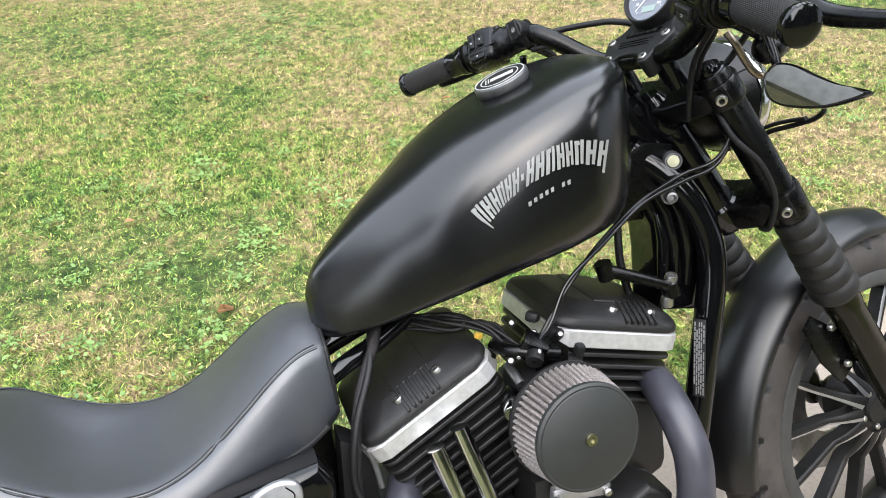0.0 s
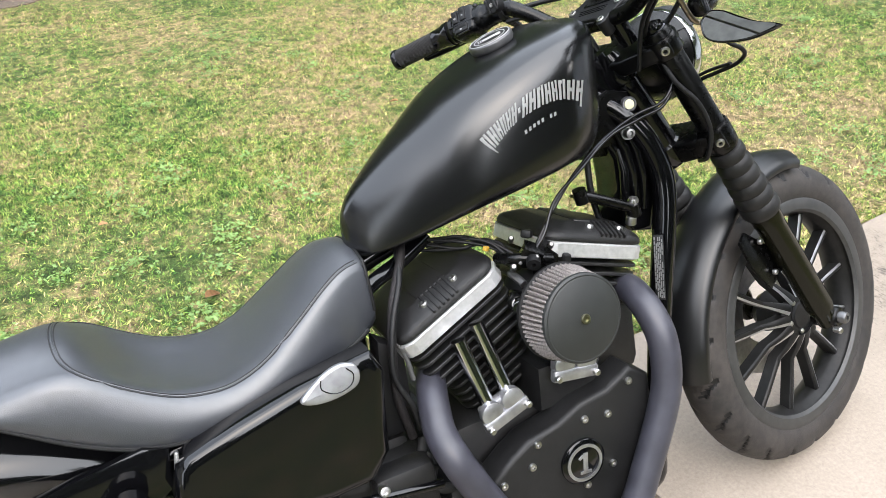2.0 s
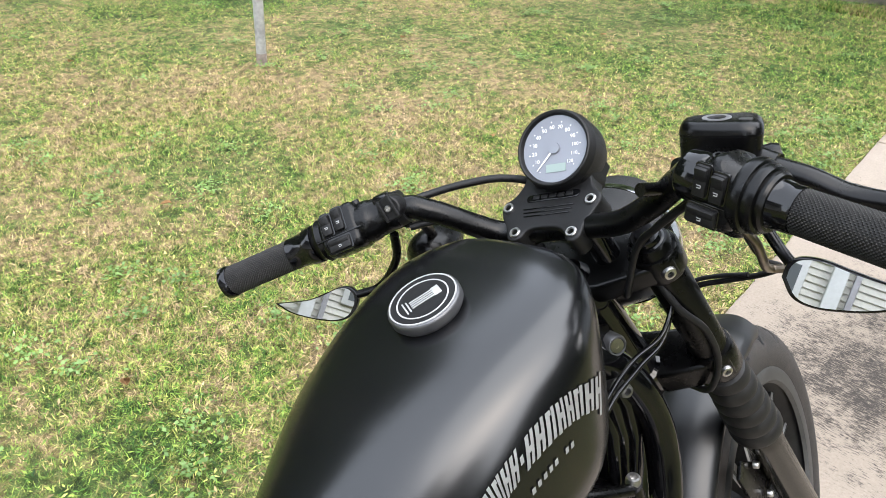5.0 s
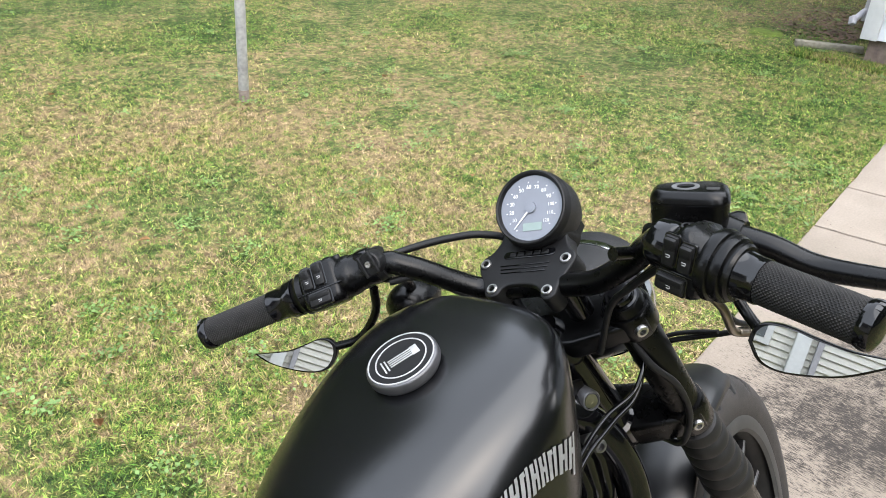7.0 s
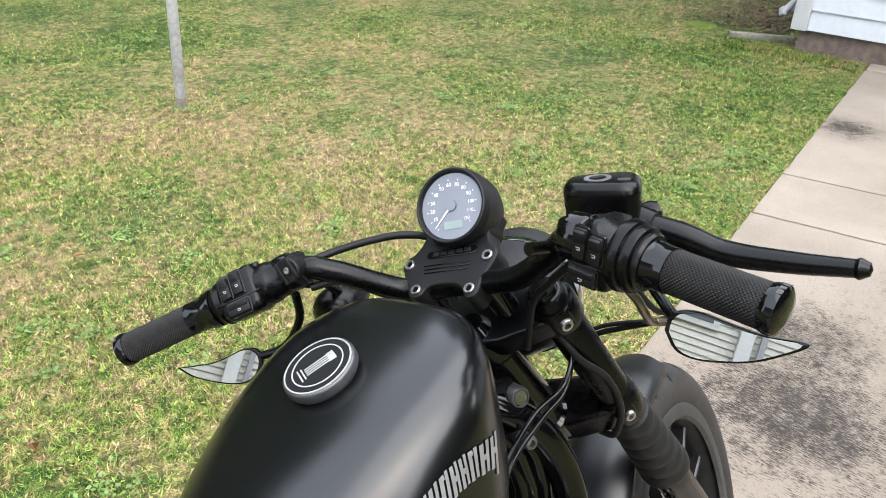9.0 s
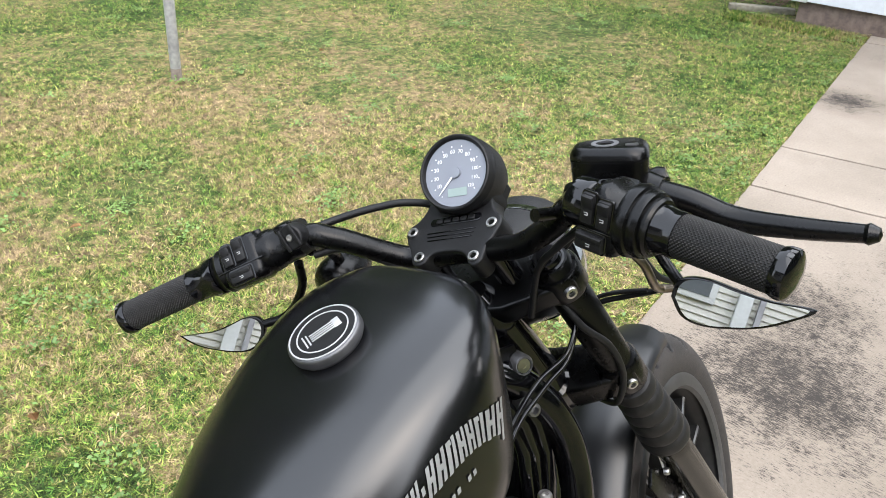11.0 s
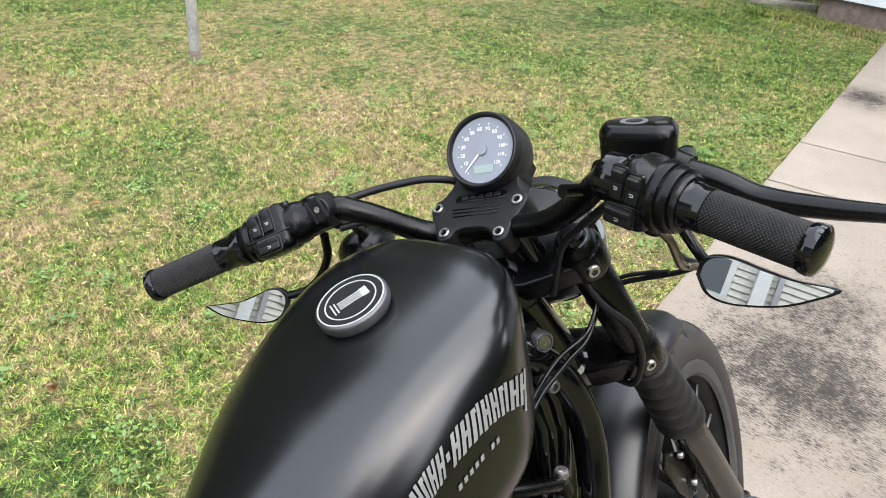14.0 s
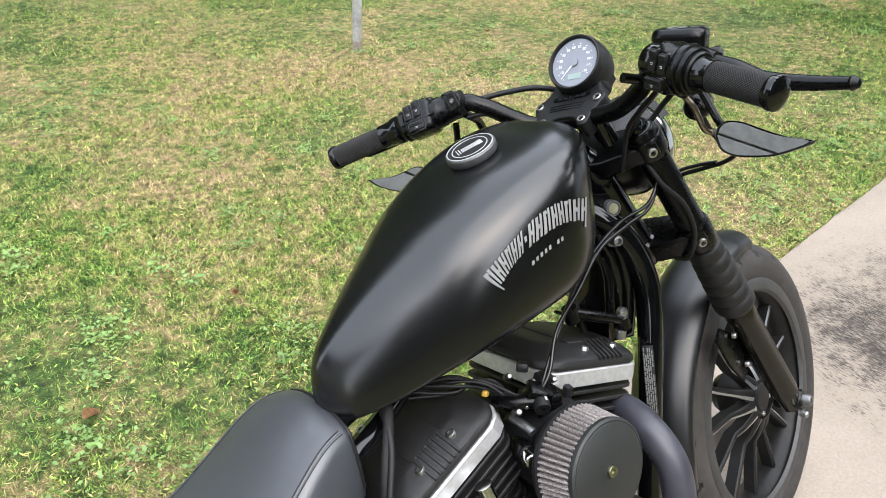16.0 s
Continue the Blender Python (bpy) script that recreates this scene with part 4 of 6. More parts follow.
lever(L0, L1, 0.03, "clutch_lever", [(-0.022, 0.167, 0.070), (-0.028, 0.205, 0.062), (-0.058, 0.262, 0.056), (-0.092, 0.312, 0.060), (-0.114, 0.338, 0.066)], 0.008, "black clutch lever on a clamp")
lever(R0, R1, 0.30, "brake_lever", [(-0.012, -0.225, 0.040), (-0.026, -0.276, 0.020), (-0.039, -0.312, 0.002), (-0.053, -0.364, -0.005), (-0.066, -0.417, -0.008)], 0.0095, "long black brake lever")
boss = STEER @ frame_at((-0.064, 0.1405, 0.097), (-0.78, -0.25, 0.57), (0.3, -0.9, 0.2))
ring = part("clutch_clamp_boss", joined(lathe([(0.0, -0.020), (0.0120, -0.020), (0.0145, -0.014), (0.0150, -0.004), (0.0145, 0.004), (0.013, 0.0055), (0.0, 0.0055)], 28, boss), block(0.0045, 0.027, 0.0045, 0.001, boss @ pose(0.0075, 0.0, 0.0065)), block(0.0045, 0.027, 0.0045, 0.001, boss @ pose(-0.0075, 0.0, 0.0065)), lathe([(0.013, -0.010), (0.0205, -0.010), (0.0215, 0.0), (0.0205, 0.010), (0.013, 0.010)], 24, bar_frame(L0, L1, -0.01))), MATTE, handlebar, "round black clutch clamp with a screw")
part("clamp_screw", lathe([(0.0, 0.005), (0.0042, 0.005), (0.0042, 0.0068), (0.0034, 0.0078), (0.002, 0.0078), (0.0018, 0.006), (0, 0.006)], 14, boss), STEEL, ring)

# brake fluid reservoir
RES = STEER @ frame_at((-0.004, -0.212, 0.058), (0.50, -0.20, 0.84), (0.25, -0.97, 0))
rings = []
for z, hx, hy in ((-0.034, 0.030, 0.022), (-0.032, 0.0345, 0.027), (0.006, 0.036, 0.029), (0.0108, 0.0364, 0.0294), (0.0112, 0.0358, 0.0288), (0.012, 0.0358, 0.0288), (0.0125, 0.0365, 0.0295), (0.0165, 0.036, 0.029), (0.0205, 0.034, 0.027), (0.0228, 0.031, 0.024), (0.0235, 0.027, 0.020)):
    rings.append([(x, y * (0.85 + 0.15 * (x / hx)), z) for x, y in round_rect(hx, hy, hy * 0.7, 8)])
bm = skin(rings)
bm.transform(RES)
reservoir = part("brake_reservoir", bm, SATIN, handlebar, "black brake fluid reservoir with a round cap window")
part("cap_ring", lathe([(0.0085, 0.0225), (0.0130, 0.0225), (0.0130, 0.0240), (0.0085, 0.0242)], 36, RES @ pose(-0.004, 0.0, 0)), PEWTER, reservoir)
part("sight_glass", lathe([(0.0, 0.0225), (0.0083, 0.0225), (0.0083, 0.0238), (0, 0.0240)], 24, RES @ pose(-0.004, 0.0, 0)), GLOSS, reservoir)
part("label_bar", plate(round_rect(0.006, 0.0035, 0.003), 0.001, RES @ pose(0.021, -0.010, 0.0243)), DULL_STEEL, reservoir)
part("master_cylinder", joined(lathe([(0, -0.03), (0.011, -0.03), (0.013, -0.02), (0.013, 0.03), (0.010, 0.036), (0, 0.036)], 20, STEER @ frame_at((-0.006, -0.222, 0.026), (0.25, -0.97, 0))), block(0.03, 0.05, 0.02, 0.006, STEER @ pose(-0.026, -0.19, 0.048))), SATIN, reservoir)
part("banjo_bolt", lathe([(0, -0.006), (0.008, -0.006), (0.008, 0.008), (0, 0.009)], 6, RES @ pose(0.046, 0.0, -0.02, 0, 0, 0)), GLOSS, reservoir)

# ---- clamp plate and speedometer ----
RP = STEER @ frame_at((-0.006, 0, 0.0), (-0.10, 0, 0.995), (0, -1, 0))
# local x to the machine's right, local y ahead
outline = [(-0.067, 0.010), (-0.064, 0.020), (-0.055, 0.026), (-0.048, 0.036), (-0.044, 0.050), (-0.042, 0.086), (0.042, 0.086), (0.044, 0.050), (0.047, 0.036), (0.053, 0.025), (0.061, 0.018), (0.063, 0.007), (0.057, -0.008), (0.050, -0.023), (0.048, -0.038), (0.040, -0.045), (0.031, -0.042), (0.026, -0.032), (0.016, -0.0245), (0.0, -0.022), (-0.016, -0.022), (-0.025, -0.026), (-0.030, -0.034), (-0.038, -0.037), (-0.047, -0.033), (-0.052, -0.020), (-0.062, -0.003)]
outline = [tuple(q[:2]) for q in smooth_line([(x, y, 0) for x, y in outline + outline[:1]], 3)[:-1]]
riser = part("handlebar_clamp", plate(outline, 0.030, RP, 0.003, 3), MATTE, bike, "black handlebar clamp plate with ribs")
for x, y in ((-0.0565, 0.0105), (0.0515, 0.0085), (-0.0375, -0.0265), (0.0370, -0.0335)):
    part("clamp_bolt", lathe([(0.0001, 0.0), (0.0068, 0.0), (0.0068, 0.002), (0.006, 0.003), (0.0045, 0.003), (0.0042, 0.0008), (0, 0.0008)], 18, RP @ pose(x, y, 0.0)), STEEL, riser, "bright socket bolt")
    # black hexagon stands for the shade inside the steel socket
    part("socket_shade", lathe([(0, 0.0006), (0.0041, 0.0006), (0.0041, 0.0014), (0, 0.0014)], 6, RP @ pose(x, y, 0.0)), GLOSS, riser)
slot = part("lamp_slot", plate(round_rect(0.035, 0.0052, 0.005, 6), 0.004, RP @ pose(0.001, 0.0205, 0.001), 0.001), GLOSS, riser, "row of warning lamps")
for k in range(5):
    part("warning_lamp", block(0.009, 0.006, 0.002, 0.001, RP @ pose(-0.0205 + 0.0108 * k, 0.0205, 0.0016)), MATTE, slot)
for k in range(3):
    part("rib", block(0.066 - 0.003 * k, 0.0011, 0.0016, 0.0004, RP @ pose(-0.002, 0.0055 - 0.0052 * k, 0.0004)), GLOSS, riser)
for s in (-1, 1):
    part("riser_post", lathe([(0.0, -0.07), (0.016, -0.07), (0.016, -0.02), (0.0, -0.02)], 20, STEER @ pose(-0.018, 0.045 * s, 0.0)), GLOSS, riser)

GA = STEER @ frame_at((0.0526, -0.0095, 0.0406), (-0.507, -0.081, 0.858), (0, -1, 0)) @ Matrix.Diagonal((0.975, 0.975, 0.975, 1))
gauge = part("speedometer", lathe([(0.0, -0.068), (0.030, -0.066), (0.043, -0.058), (0.0475, -0.044), (0.0488, -0.026), (0.0485, -0.012), (0.0485, -0.009), (0.0472, -0.007), (0.0472, -0.002), (0.046, 0.001), (0.043, 0.002), (0.0415, 0.0), (0.041, -0.003), (0.0405, -0.0035), (0.0, -0.0035)], 56, GA), MATTE, bike, "round speedometer, its dial greyed by painted sky glare")
part("dial", lathe([(0.0405, -0.0036), (0.0405, -0.0028), (0.0, -0.0028)], 48, GA), DIAL, gauge, "dial face, its grey painted for sky glare on the glass")
part("bezel_ring", lathe([(0.0405, -0.003), (0.0425, 0.0022), (0.0445, 0.003), (0.046, 0.002), (0.0465, -0.001), (0.0445, -0.001)], 56, GA), MATTE, gauge)
for k, word in enumerate(("0", "10", "20", "30", "40", "50", "60", "70", "80", "90", "100", "110", "120")):
    a = radians(212 - 23.1 * (k - 1))
    if k:
        lettering(word, 0.0066 if k < 10 else 0.0058, GA @ pose(0.0262 * math.cos(a), 0.0262 * math.sin(a), -0.0024), WHITE_PRINT, gauge, "dial_number")
    part("dial_tick", block(0.0016, 0.0011, 0.0004, 0, GA @ pose(0.0325 * math.cos(a), 0.0325 * math.sin(a), -0.0025, 0, 0, math.degrees(a))), WHITE_PRINT, gauge)
part("odometer_window", plate(round_rect(0.0125, 0.0048, 0.001), 0.0006, GA @ pose(0.002, -0.0235, -0.0021)), LCD, gauge, "pale odometer display")
a = radians(229)
part("needle", plate([(0.005, -0.0013), (0.0335, -0.0004), (0.0335, 0.0004), (0.005, 0.0013)], 0.0006, GA @ pose(0, 0, -0.0012, 0, 0, math.degrees(a))), WHITE_PRINT, gauge)
part("needle_hub", lathe([(0.0, -0.0025), (0.007, -0.0025), (0.0065, 0.0), (0, 0.0003)], 20, GA), DIAL, gauge)
part("gauge_bracket", skin([[GA @ V((x, y - 0.018, z)) for x, y in round_rect(hx, hy, 0.014, 5)] for z, hx, hy in ((-0.010, 0.036, 0.022), (-0.030, 0.040, 0.026), (-0.055, 0.042, 0.028))]), MATTE, gauge)

# ---- headlamp ----
HL = STEER @ frame_at((0.026, 0.006, -0.140), (0.88, 0, -0.47), (0, -1, 0))
lamp = part("headlamp", lathe([(0.0, -0.055), (0.024, -0.052), (0.043, -0.038), (0.058, -0.012), (0.072, 0.022), (0.083, 0.055), (0.0, 0.055)], 48, HL), SATIN, bike, "black bullet headlamp with a chrome rim")
part("headlamp_rim", lathe([(0.078, 0.05), (0.0845, 0.052), (0.086, 0.062), (0.084, 0.074), (0.079, 0.080), (0.074, 0.078), (0.073, 0.07), (0.073, 0.05)], 56, HL), CHROME, lamp, "chrome headlamp rim")
part("headlamp_lens", lathe([(0.074, 0.068), (0.05, 0.082), (0.02, 0.088), (0.0, 0.089)], 40, HL), STEEL, lamp)

rings = []
for z, r_ in ((-0.050, 0.034), (-0.030, 0.055), (0.0, 0.070), (0.035, 0.080), (0.070, 0.0875), (0.090, 0.0875)):
    arc = [radians(-90 + q) for q in np.linspace(-62, 62, 17)]
    rings.append([(r_ * math.cos(q), r_ * math.sin(q), z) for q in arc] + [((r_ - 0.003) * math.cos(q), (r_ - 0.003) * math.sin(q), z) for q in reversed(arc)])
bm = skin(rings)
bm.transform(HL)
part("headlamp_visor", bm, WRINKLE, lamp, "satin black visor over the headlamp")


def indicator(side, size=1.0):
    f = STEER @ frame_at((-0.002, 0.198 * side, -0.046), (-0.87, 0.05 * side, 0.35), (0, 1, 0)) @ Matrix.Diagonal((size, size, size, 1))
    b = part("turn_signal", lathe([(0.0, -0.05), (0.016, -0.045), (0.026, -0.025), (0.030, 0.0), (0.031, 0.014), (0.0295, 0.024), (0.024, 0.033), (0.013, 0.039), (0.0, 0.041)], 32, f), SATIN, bike, "black bullet turn signal")
    part("signal_stem", tube([V((0.0, 0.19 * side, -0.03)), V((-0.02, 0.165 * side, 0.02)), V((-0.055, 0.145 * side, 0.062))], 0.007, 10, 4, STEER), SATIN, b)
    return b


indicator(1)
indicator(-1, 0.62)


def mirror(line, center, normal, stem, label):
    """A blade-shaped mirror: a thin black shell with the glass let into its face."""
    n = V(normal).normalized()
    f = frame_at(center, n, (0, 1, 0))
    inv = f.inverted()
    flat = [(inv @ V(p)).to_2d() for p in line]
    ring = smooth_line([(p.x, p.y, 0) for p in flat] + [(flat[0].x, flat[0].y, 0)], 4)[:-1, :2]
    c = ring.mean(0)
    shell = part("mirror", plate([tuple(p) for p in ring], 0.009, STEER @ f, 0.002), GLOSS, handlebar, label)
    glass = [tuple(c + (p - c) * 0.93 - 0.001 * (p - c) / np.linalg.norm(p - c)) for p in ring]
    part("mirror_glass", plate(glass, 0.001, STEER @ f @ pose(0, 0, 0.0006)), MIRROR, shell, "reflecting mirror glass")
    part("mirror_stem", tube([V(p) for p in stem], 0.0055, 12, 5, STEER), SATIN, shell)
    return shell


mirror([(-0.098, -0.252, -0.027), (-0.090, -0.258, -0.019), (-0.086, -0.269, -0.016), (-0.088, -0.288, -0.020), (-0.0955, -0.3125, -0.031), (-0.103, -0.338, -0.041), (-0.109, -0.371, -0.0505), (-0.116, -0.347, -0.055), (-0.120, -0.3235, -0.056), (-0.120, -0.298, -0.054), (-0.118, -0.274, -0.049), (-0.111, -0.258, -0.041)], (-0.105, -0.31, -0.04), (-0.706, -0.075, 0.704), [(-0.085, -0.262, -0.034), (-0.060, -0.245, -0.030), (-0.030, -0.225, 0.0), (-0.02, -0.215, 0.02)], "blade-shaped black mirror under the right grip")
mirror([(-0.138, 0.3626, 0.027), (-0.1428, 0.345, 0.013), (-0.1437, 0.3235, 0.001), (-0.1418, 0.298, -0.011), (-0.138, 0.277, -0.017), (-0.130, 0.2615, -0.017), (-0.118, 0.252, -0.010), (-0.109, 0.250, -0.001), (-0.104, 0.257, 0.008), (-0.106, 0.271, 0.013), (-0.115, 0.291, 0.014), (-0.1255, 0.3155, 0.0155), (-0.132, 0.339, 0.021)], (-0.125, 0.30, 0.008), (-0.679, -0.337, 0.652), [(-0.108, 0.258, -0.004), (-0.090, 0.225, -0.010), (-0.070, 0.190, 0.015), (-0.060, 0.172, 0.05)], "blade-shaped black mirror under the left grip")


def at_side(y):
    return frame_at((0, y, 0), (0, -1, 0), (1, 0, 0))


# ---- frame ----
for s in (-1, 1):
    part("frame_downtube", tube([(1.060, 0.022 * s, 0.90), (1.095, 0.048 * s, 0.866), (1.125, 0.064 * s, 0.823), (1.146, 0.073 * s, 0.765), (1.149, 0.078 * s, 0.715), (1.138, 0.083 * s, 0.65), (1.118, 0.087 * s, 0.55), (1.093, 0.09 * s, 0.40), (1.068, 0.09 * s, 0.22), (1.02, 0.09 * s, 0.15), (0.7, 0.09 * s, 0.14)], 0.0215, 24, 6), GLOSS, bike, "gloss black frame downtube")
part("frame_backbone", tube([(1.07, 0, 0.90), (0.95, 0, 0.84), (0.75, 0, 0.775), (0.56, 0, 0.715), (0.42, 0, 0.63)], 0.019, 18, 6), GLOSS, bike)
for s in (-1, 1):
    part("frame_rail", tube([(0.70, 0.03 * s, 0.748), (0.64, 0.05 * s, 0.725), (0.56, 0.075 * s, 0.70), (0.40, 0.095 * s, 0.60), (0.22, 0.11 * s, 0.57)], 0.013, 14, 6), GLOSS, bike)
part("steering_head", tube([(1.155, 0, 0.79), (1.058, 0, 0.958)], 0.031, 24, 0), GLOSS, bike)
part("neck_gusset", plate([(1.02, 0.80), (1.12, 0.79), (1.14, 0.83), (1.09, 0.90), (1.04, 0.925), (1.01, 0.90)], 0.06, frame_at((0, -0.03, 0), (0, -1, 0), (1, 0, 0)), 0.01), SATIN, bike)
ign = part("ignition_bracket", plate([(1.03, 0.815), (1.085, 0.822), (1.115, 0.87), (1.11, 0.905), (1.07, 0.915), (1.03, 0.90)], 0.008, frame_at((0, -0.052, 0), (0, -1, 0), (1, 0, 0)), 0.003), SATIN, bike)
part("ignition_lock", lathe([(0, -0.02), (0.0135, -0.02), (0.0135, 0.008), (0.0115, 0.011), (0.010, 0.011), (0.009, 0.009), (0, 0.009)], 24, frame_at((1.104, -0.058, 0.884), (-0.35, -0.93, 0.1), (1, 0, 0))), CAP_GREY, ign, "round bright ignition lock with a brass centre")
part("lock_core", lathe([(0, 0.008), (0.0088, 0.008), (0.0085, 0.0105), (0.003, 0.0105), (0.003, 0.0095), (0, 0.0095)], 20, frame_at((1.104, -0.058, 0.884), (-0.35, -0.93, 0.1), (1, 0, 0))), BRASS, ign)
bolt("tank_bolt", (1.087, -0.078, 0.838), (-0.35, -0.93, 0.1), 0.0092, 0.012, DULL_STEEL, ign)
part("bolt_sleeve", lathe([(0, -0.03), (0.012, -0.03), (0.012, -0.008), (0.0, -0.008)], 20, frame_at((1.087, -0.078, 0.838), (-0.35, -0.93, 0.1))), DULL_STEEL, ign)
# engine stabiliser link ahead of the front cylinder
link = part("stabiliser_link", joined(tube([(0.972, -0.07, 0.757), (1.02, -0.082, 0.735), (1.070, -0.086, 0.710)], 0.0085, 12, 3), lathe([(0, -0.011), (0.013, -0.011), (0.013, 0.011), (0, 0.011)], 18, frame_at((1.074, -0.084, 0.704), (-0.2, 0, 0.98))), lathe([(0, -0.013), (0.012, -0.013), (0.012, 0.013), (0, 0.013)], 18, frame_at((0.978, -0.072, 0.752), (-0.2, 0, 0.98)))), SATIN, bike)
part("link_bracket", block(0.11, 0.05, 0.006, 0.002, pose(1.03, -0.055, 0.722, 0, 26, 0)), SATIN, link)
for at in ((1.076, -0.084, 0.719), (1.068, -0.084, 0.688)):
    bolt("link_bolt", at, (0, -0.2, 1), 0.0095, 0.009, STEEL, link)
neck = part("neck_cover", plate([(1.074, 0.655), (1.077, 0.74), (1.074, 0.79), (1.052, 0.835), (1.060, 0.862), (1.098, 0.854), (1.138, 0.80), (1.156, 0.74), (1.152, 0.69), (1.138, 0.64)], 0.085, at_side(-0.052), 0.014, 4), GLOSS, bike, "gloss black cover between the frame downtubes")
for pts in (((1.070, -0.055, 0.85), (1.089, -0.058, 0.81), (1.100, -0.058, 0.76), (1.102, -0.054, 0.69)), ((1.095, -0.054, 0.845), (1.112, -0.060, 0.80), (1.121, -0.059, 0.75), (1.119, -0.055, 0.69)), ((1.078, -0.052, 0.81), (1.084, -0.056, 0.77), (1.082, -0.053, 0.70))):
    part("cover_fold", tube([V(p) for p in pts], [0.005, 0.009, 0.009, 0.005][:len(pts)], 12, 0), GLOSS, neck)
part("wire_conduit", tube([(1.030, -0.02, 0.86), (1.026, -0.03, 0.80), (1.024, -0.035, 0.74), (1.034, -0.04, 0.68)], 0.006, 12, 5), MATTE, bike, "black wire conduit behind the downtube")
part("horn_bracket", block(0.03, 0.05, 0.09, 0.006, pose(1.11, -0.03, 0.74, 0, -15, 0)), SATIN, bike)
lab = part("frame_label", block(0.003, 0.018, 0.12, 0.001, pose(1.104, -0.1035, 0.590, 0, 10, 38)), MATTE, bike, "grey warning label on the downtube")
label_m = pose(1.104, -0.1035, 0.590, 0, 10, 38)
for y, z0, z1 in ((-0.0065, -0.056, 0.012), (-0.0065, 0.024, 0.052), (-0.0030, -0.056, 0.056), (0.0002, -0.054, 0.056), (0.0034, -0.056, 0.050), (0.0066, -0.040, 0.056)):
    z = z0
    while z < z1 - 0.004:
        run = 0.005 + 0.007 * abs(math.sin(97 * z + 310 * y))
        part("label_bar", block(0.001, 0.0019, min(run, z1 - z), 0, label_m @ pose(-0.0016, y, z + min(run, z1 - z) / 2)), LABEL_TEXT, lab)
        z += run + 0.002

# ---- engine ----
REAR = frame_at((0.692, -0.030, 0.640), (-0.423, 0, 0.906), (0.906, 0, 0.423))
FRONT = frame_at((0.964, -0.022, 0.662), (0.317, 0, 0.948), (0.948, 0, -0.317))
FIN = {}


def cylinder(name, m, label):
    """A finned barrel and head below a two-part rocker box; local z runs up the bore."""
    barrel = part(name, lathe([(0.052, -0.27), (0.056, -0.25), (0.056, -0.012), (0.0, -0.012)], 32, m), SATIN, bike, label)
    for k in range(11):
        z = -0.016 - 0.0165 * k
        hx, hy = (0.098, 0.098) if k < 5 else (0.076, 0.076)
        key = hx
        if key not in FIN:
            ob = part("cooling_fin", plate(round_rect(hx, hy, 0.022, 5), 0.006, None, 0.0012, 1), WRINKLE, barrel)
            FIN[key] = ob.data
            ob.matrix_basis = m @ pose(0, 0, z)
        else:
            share("cooling_fin", FIN[key], m @ pose(0, 0, z), barrel)
    return barrel


def rocker_box(name, m, ribs_at, bolts_at, label):
    def ring(hx, hy, z, cut=0.03, dx=0.0):
        return [(x + dx, y, z) for x, y in ((hx, hy - cut), (hx - cut * 0.4, hy - cut * 0.3), (hx - cut, hy), (-hx + cut, hy), (-hx + cut * 0.4, hy - cut * 0.3), (-hx, hy - cut), (-hx, -hy + cut), (-hx + cut * 0.4, -hy + cut * 0.3), (-hx + cut, -hy), (hx - cut, -hy), (hx - cut * 0.4, -hy + cut * 0.3), (hx, -hy + cut))]

    band = skin([ring(0.102, 0.098, -0.009, 0.026), ring(0.1055, 0.1015, -0.007, 0.026), ring(0.1055, 0.1015, 0.015, 0.026), ring(0.103, 0.099, 0.017, 0.026)])
    band.transform(m)
    box = part(name, band, MACHINED, bike, label, 25)
    cover = skin([ring(0.104, 0.100, 0.0175, 0.026), ring(0.1045, 0.1005, 0.028, 0.027), ring(0.099, 0.095, 0.035, 0.03), ring(0.080, 0.070, 0.046, 0.03), ring(0.072, 0.062, 0.049, 0.028)])
    bmesh.ops.bevel(cover, geom=cover.edges[:], offset=0.005, segments=2, affect="EDGES", profile=0.5)
    cover.transform(m)
    part("rocker_cover", cover, WRINKLE, box, "wrinkle black rocker cover", 40)
    part("cover_ridge", block(0.062, 0.128, 0.016, 0.006, m @ pose(0.0, 0, 0.044)), WRINKLE, box)
    for k in range(6):
        part("cover_rib", block(0.0045, 0.046, 0.0075, 0.0015, m @ pose(ribs_at + 0.0095 * (k - 2.5), -0.080, 0.0405, 23, 0, 0)), WRINKLE, box)
    for x, y in ((bolts_at - 0.031, -0.077), (bolts_at + 0.031, -0.077), (bolts_at - 0.031, 0.077), (bolts_at + 0.031, 0.077)):
        part("cover_bolt", lathe([(0.0, 0.040), (0.0075, 0.040), (0.0075, 0.050), (0.0066, 0.052), (0.0036, 0.052), (0.0034, 0.048), (0, 0.048)], 12, m @ pose(x, y, -0.006)), STEEL, box)
    return box


cylinder("rear_cylinder", REAR, "black finned rear engine cylinder")
cylinder("front_cylinder", FRONT, "black finned front engine cylinder")
rocker_box("rear_rocker_box", REAR, 0.0, 0.003, "black rear rocker box with a silver band")
rocker_box("front_rocker_box", FRONT, 0.030, 0.0235, "black front rocker box with a silver band")



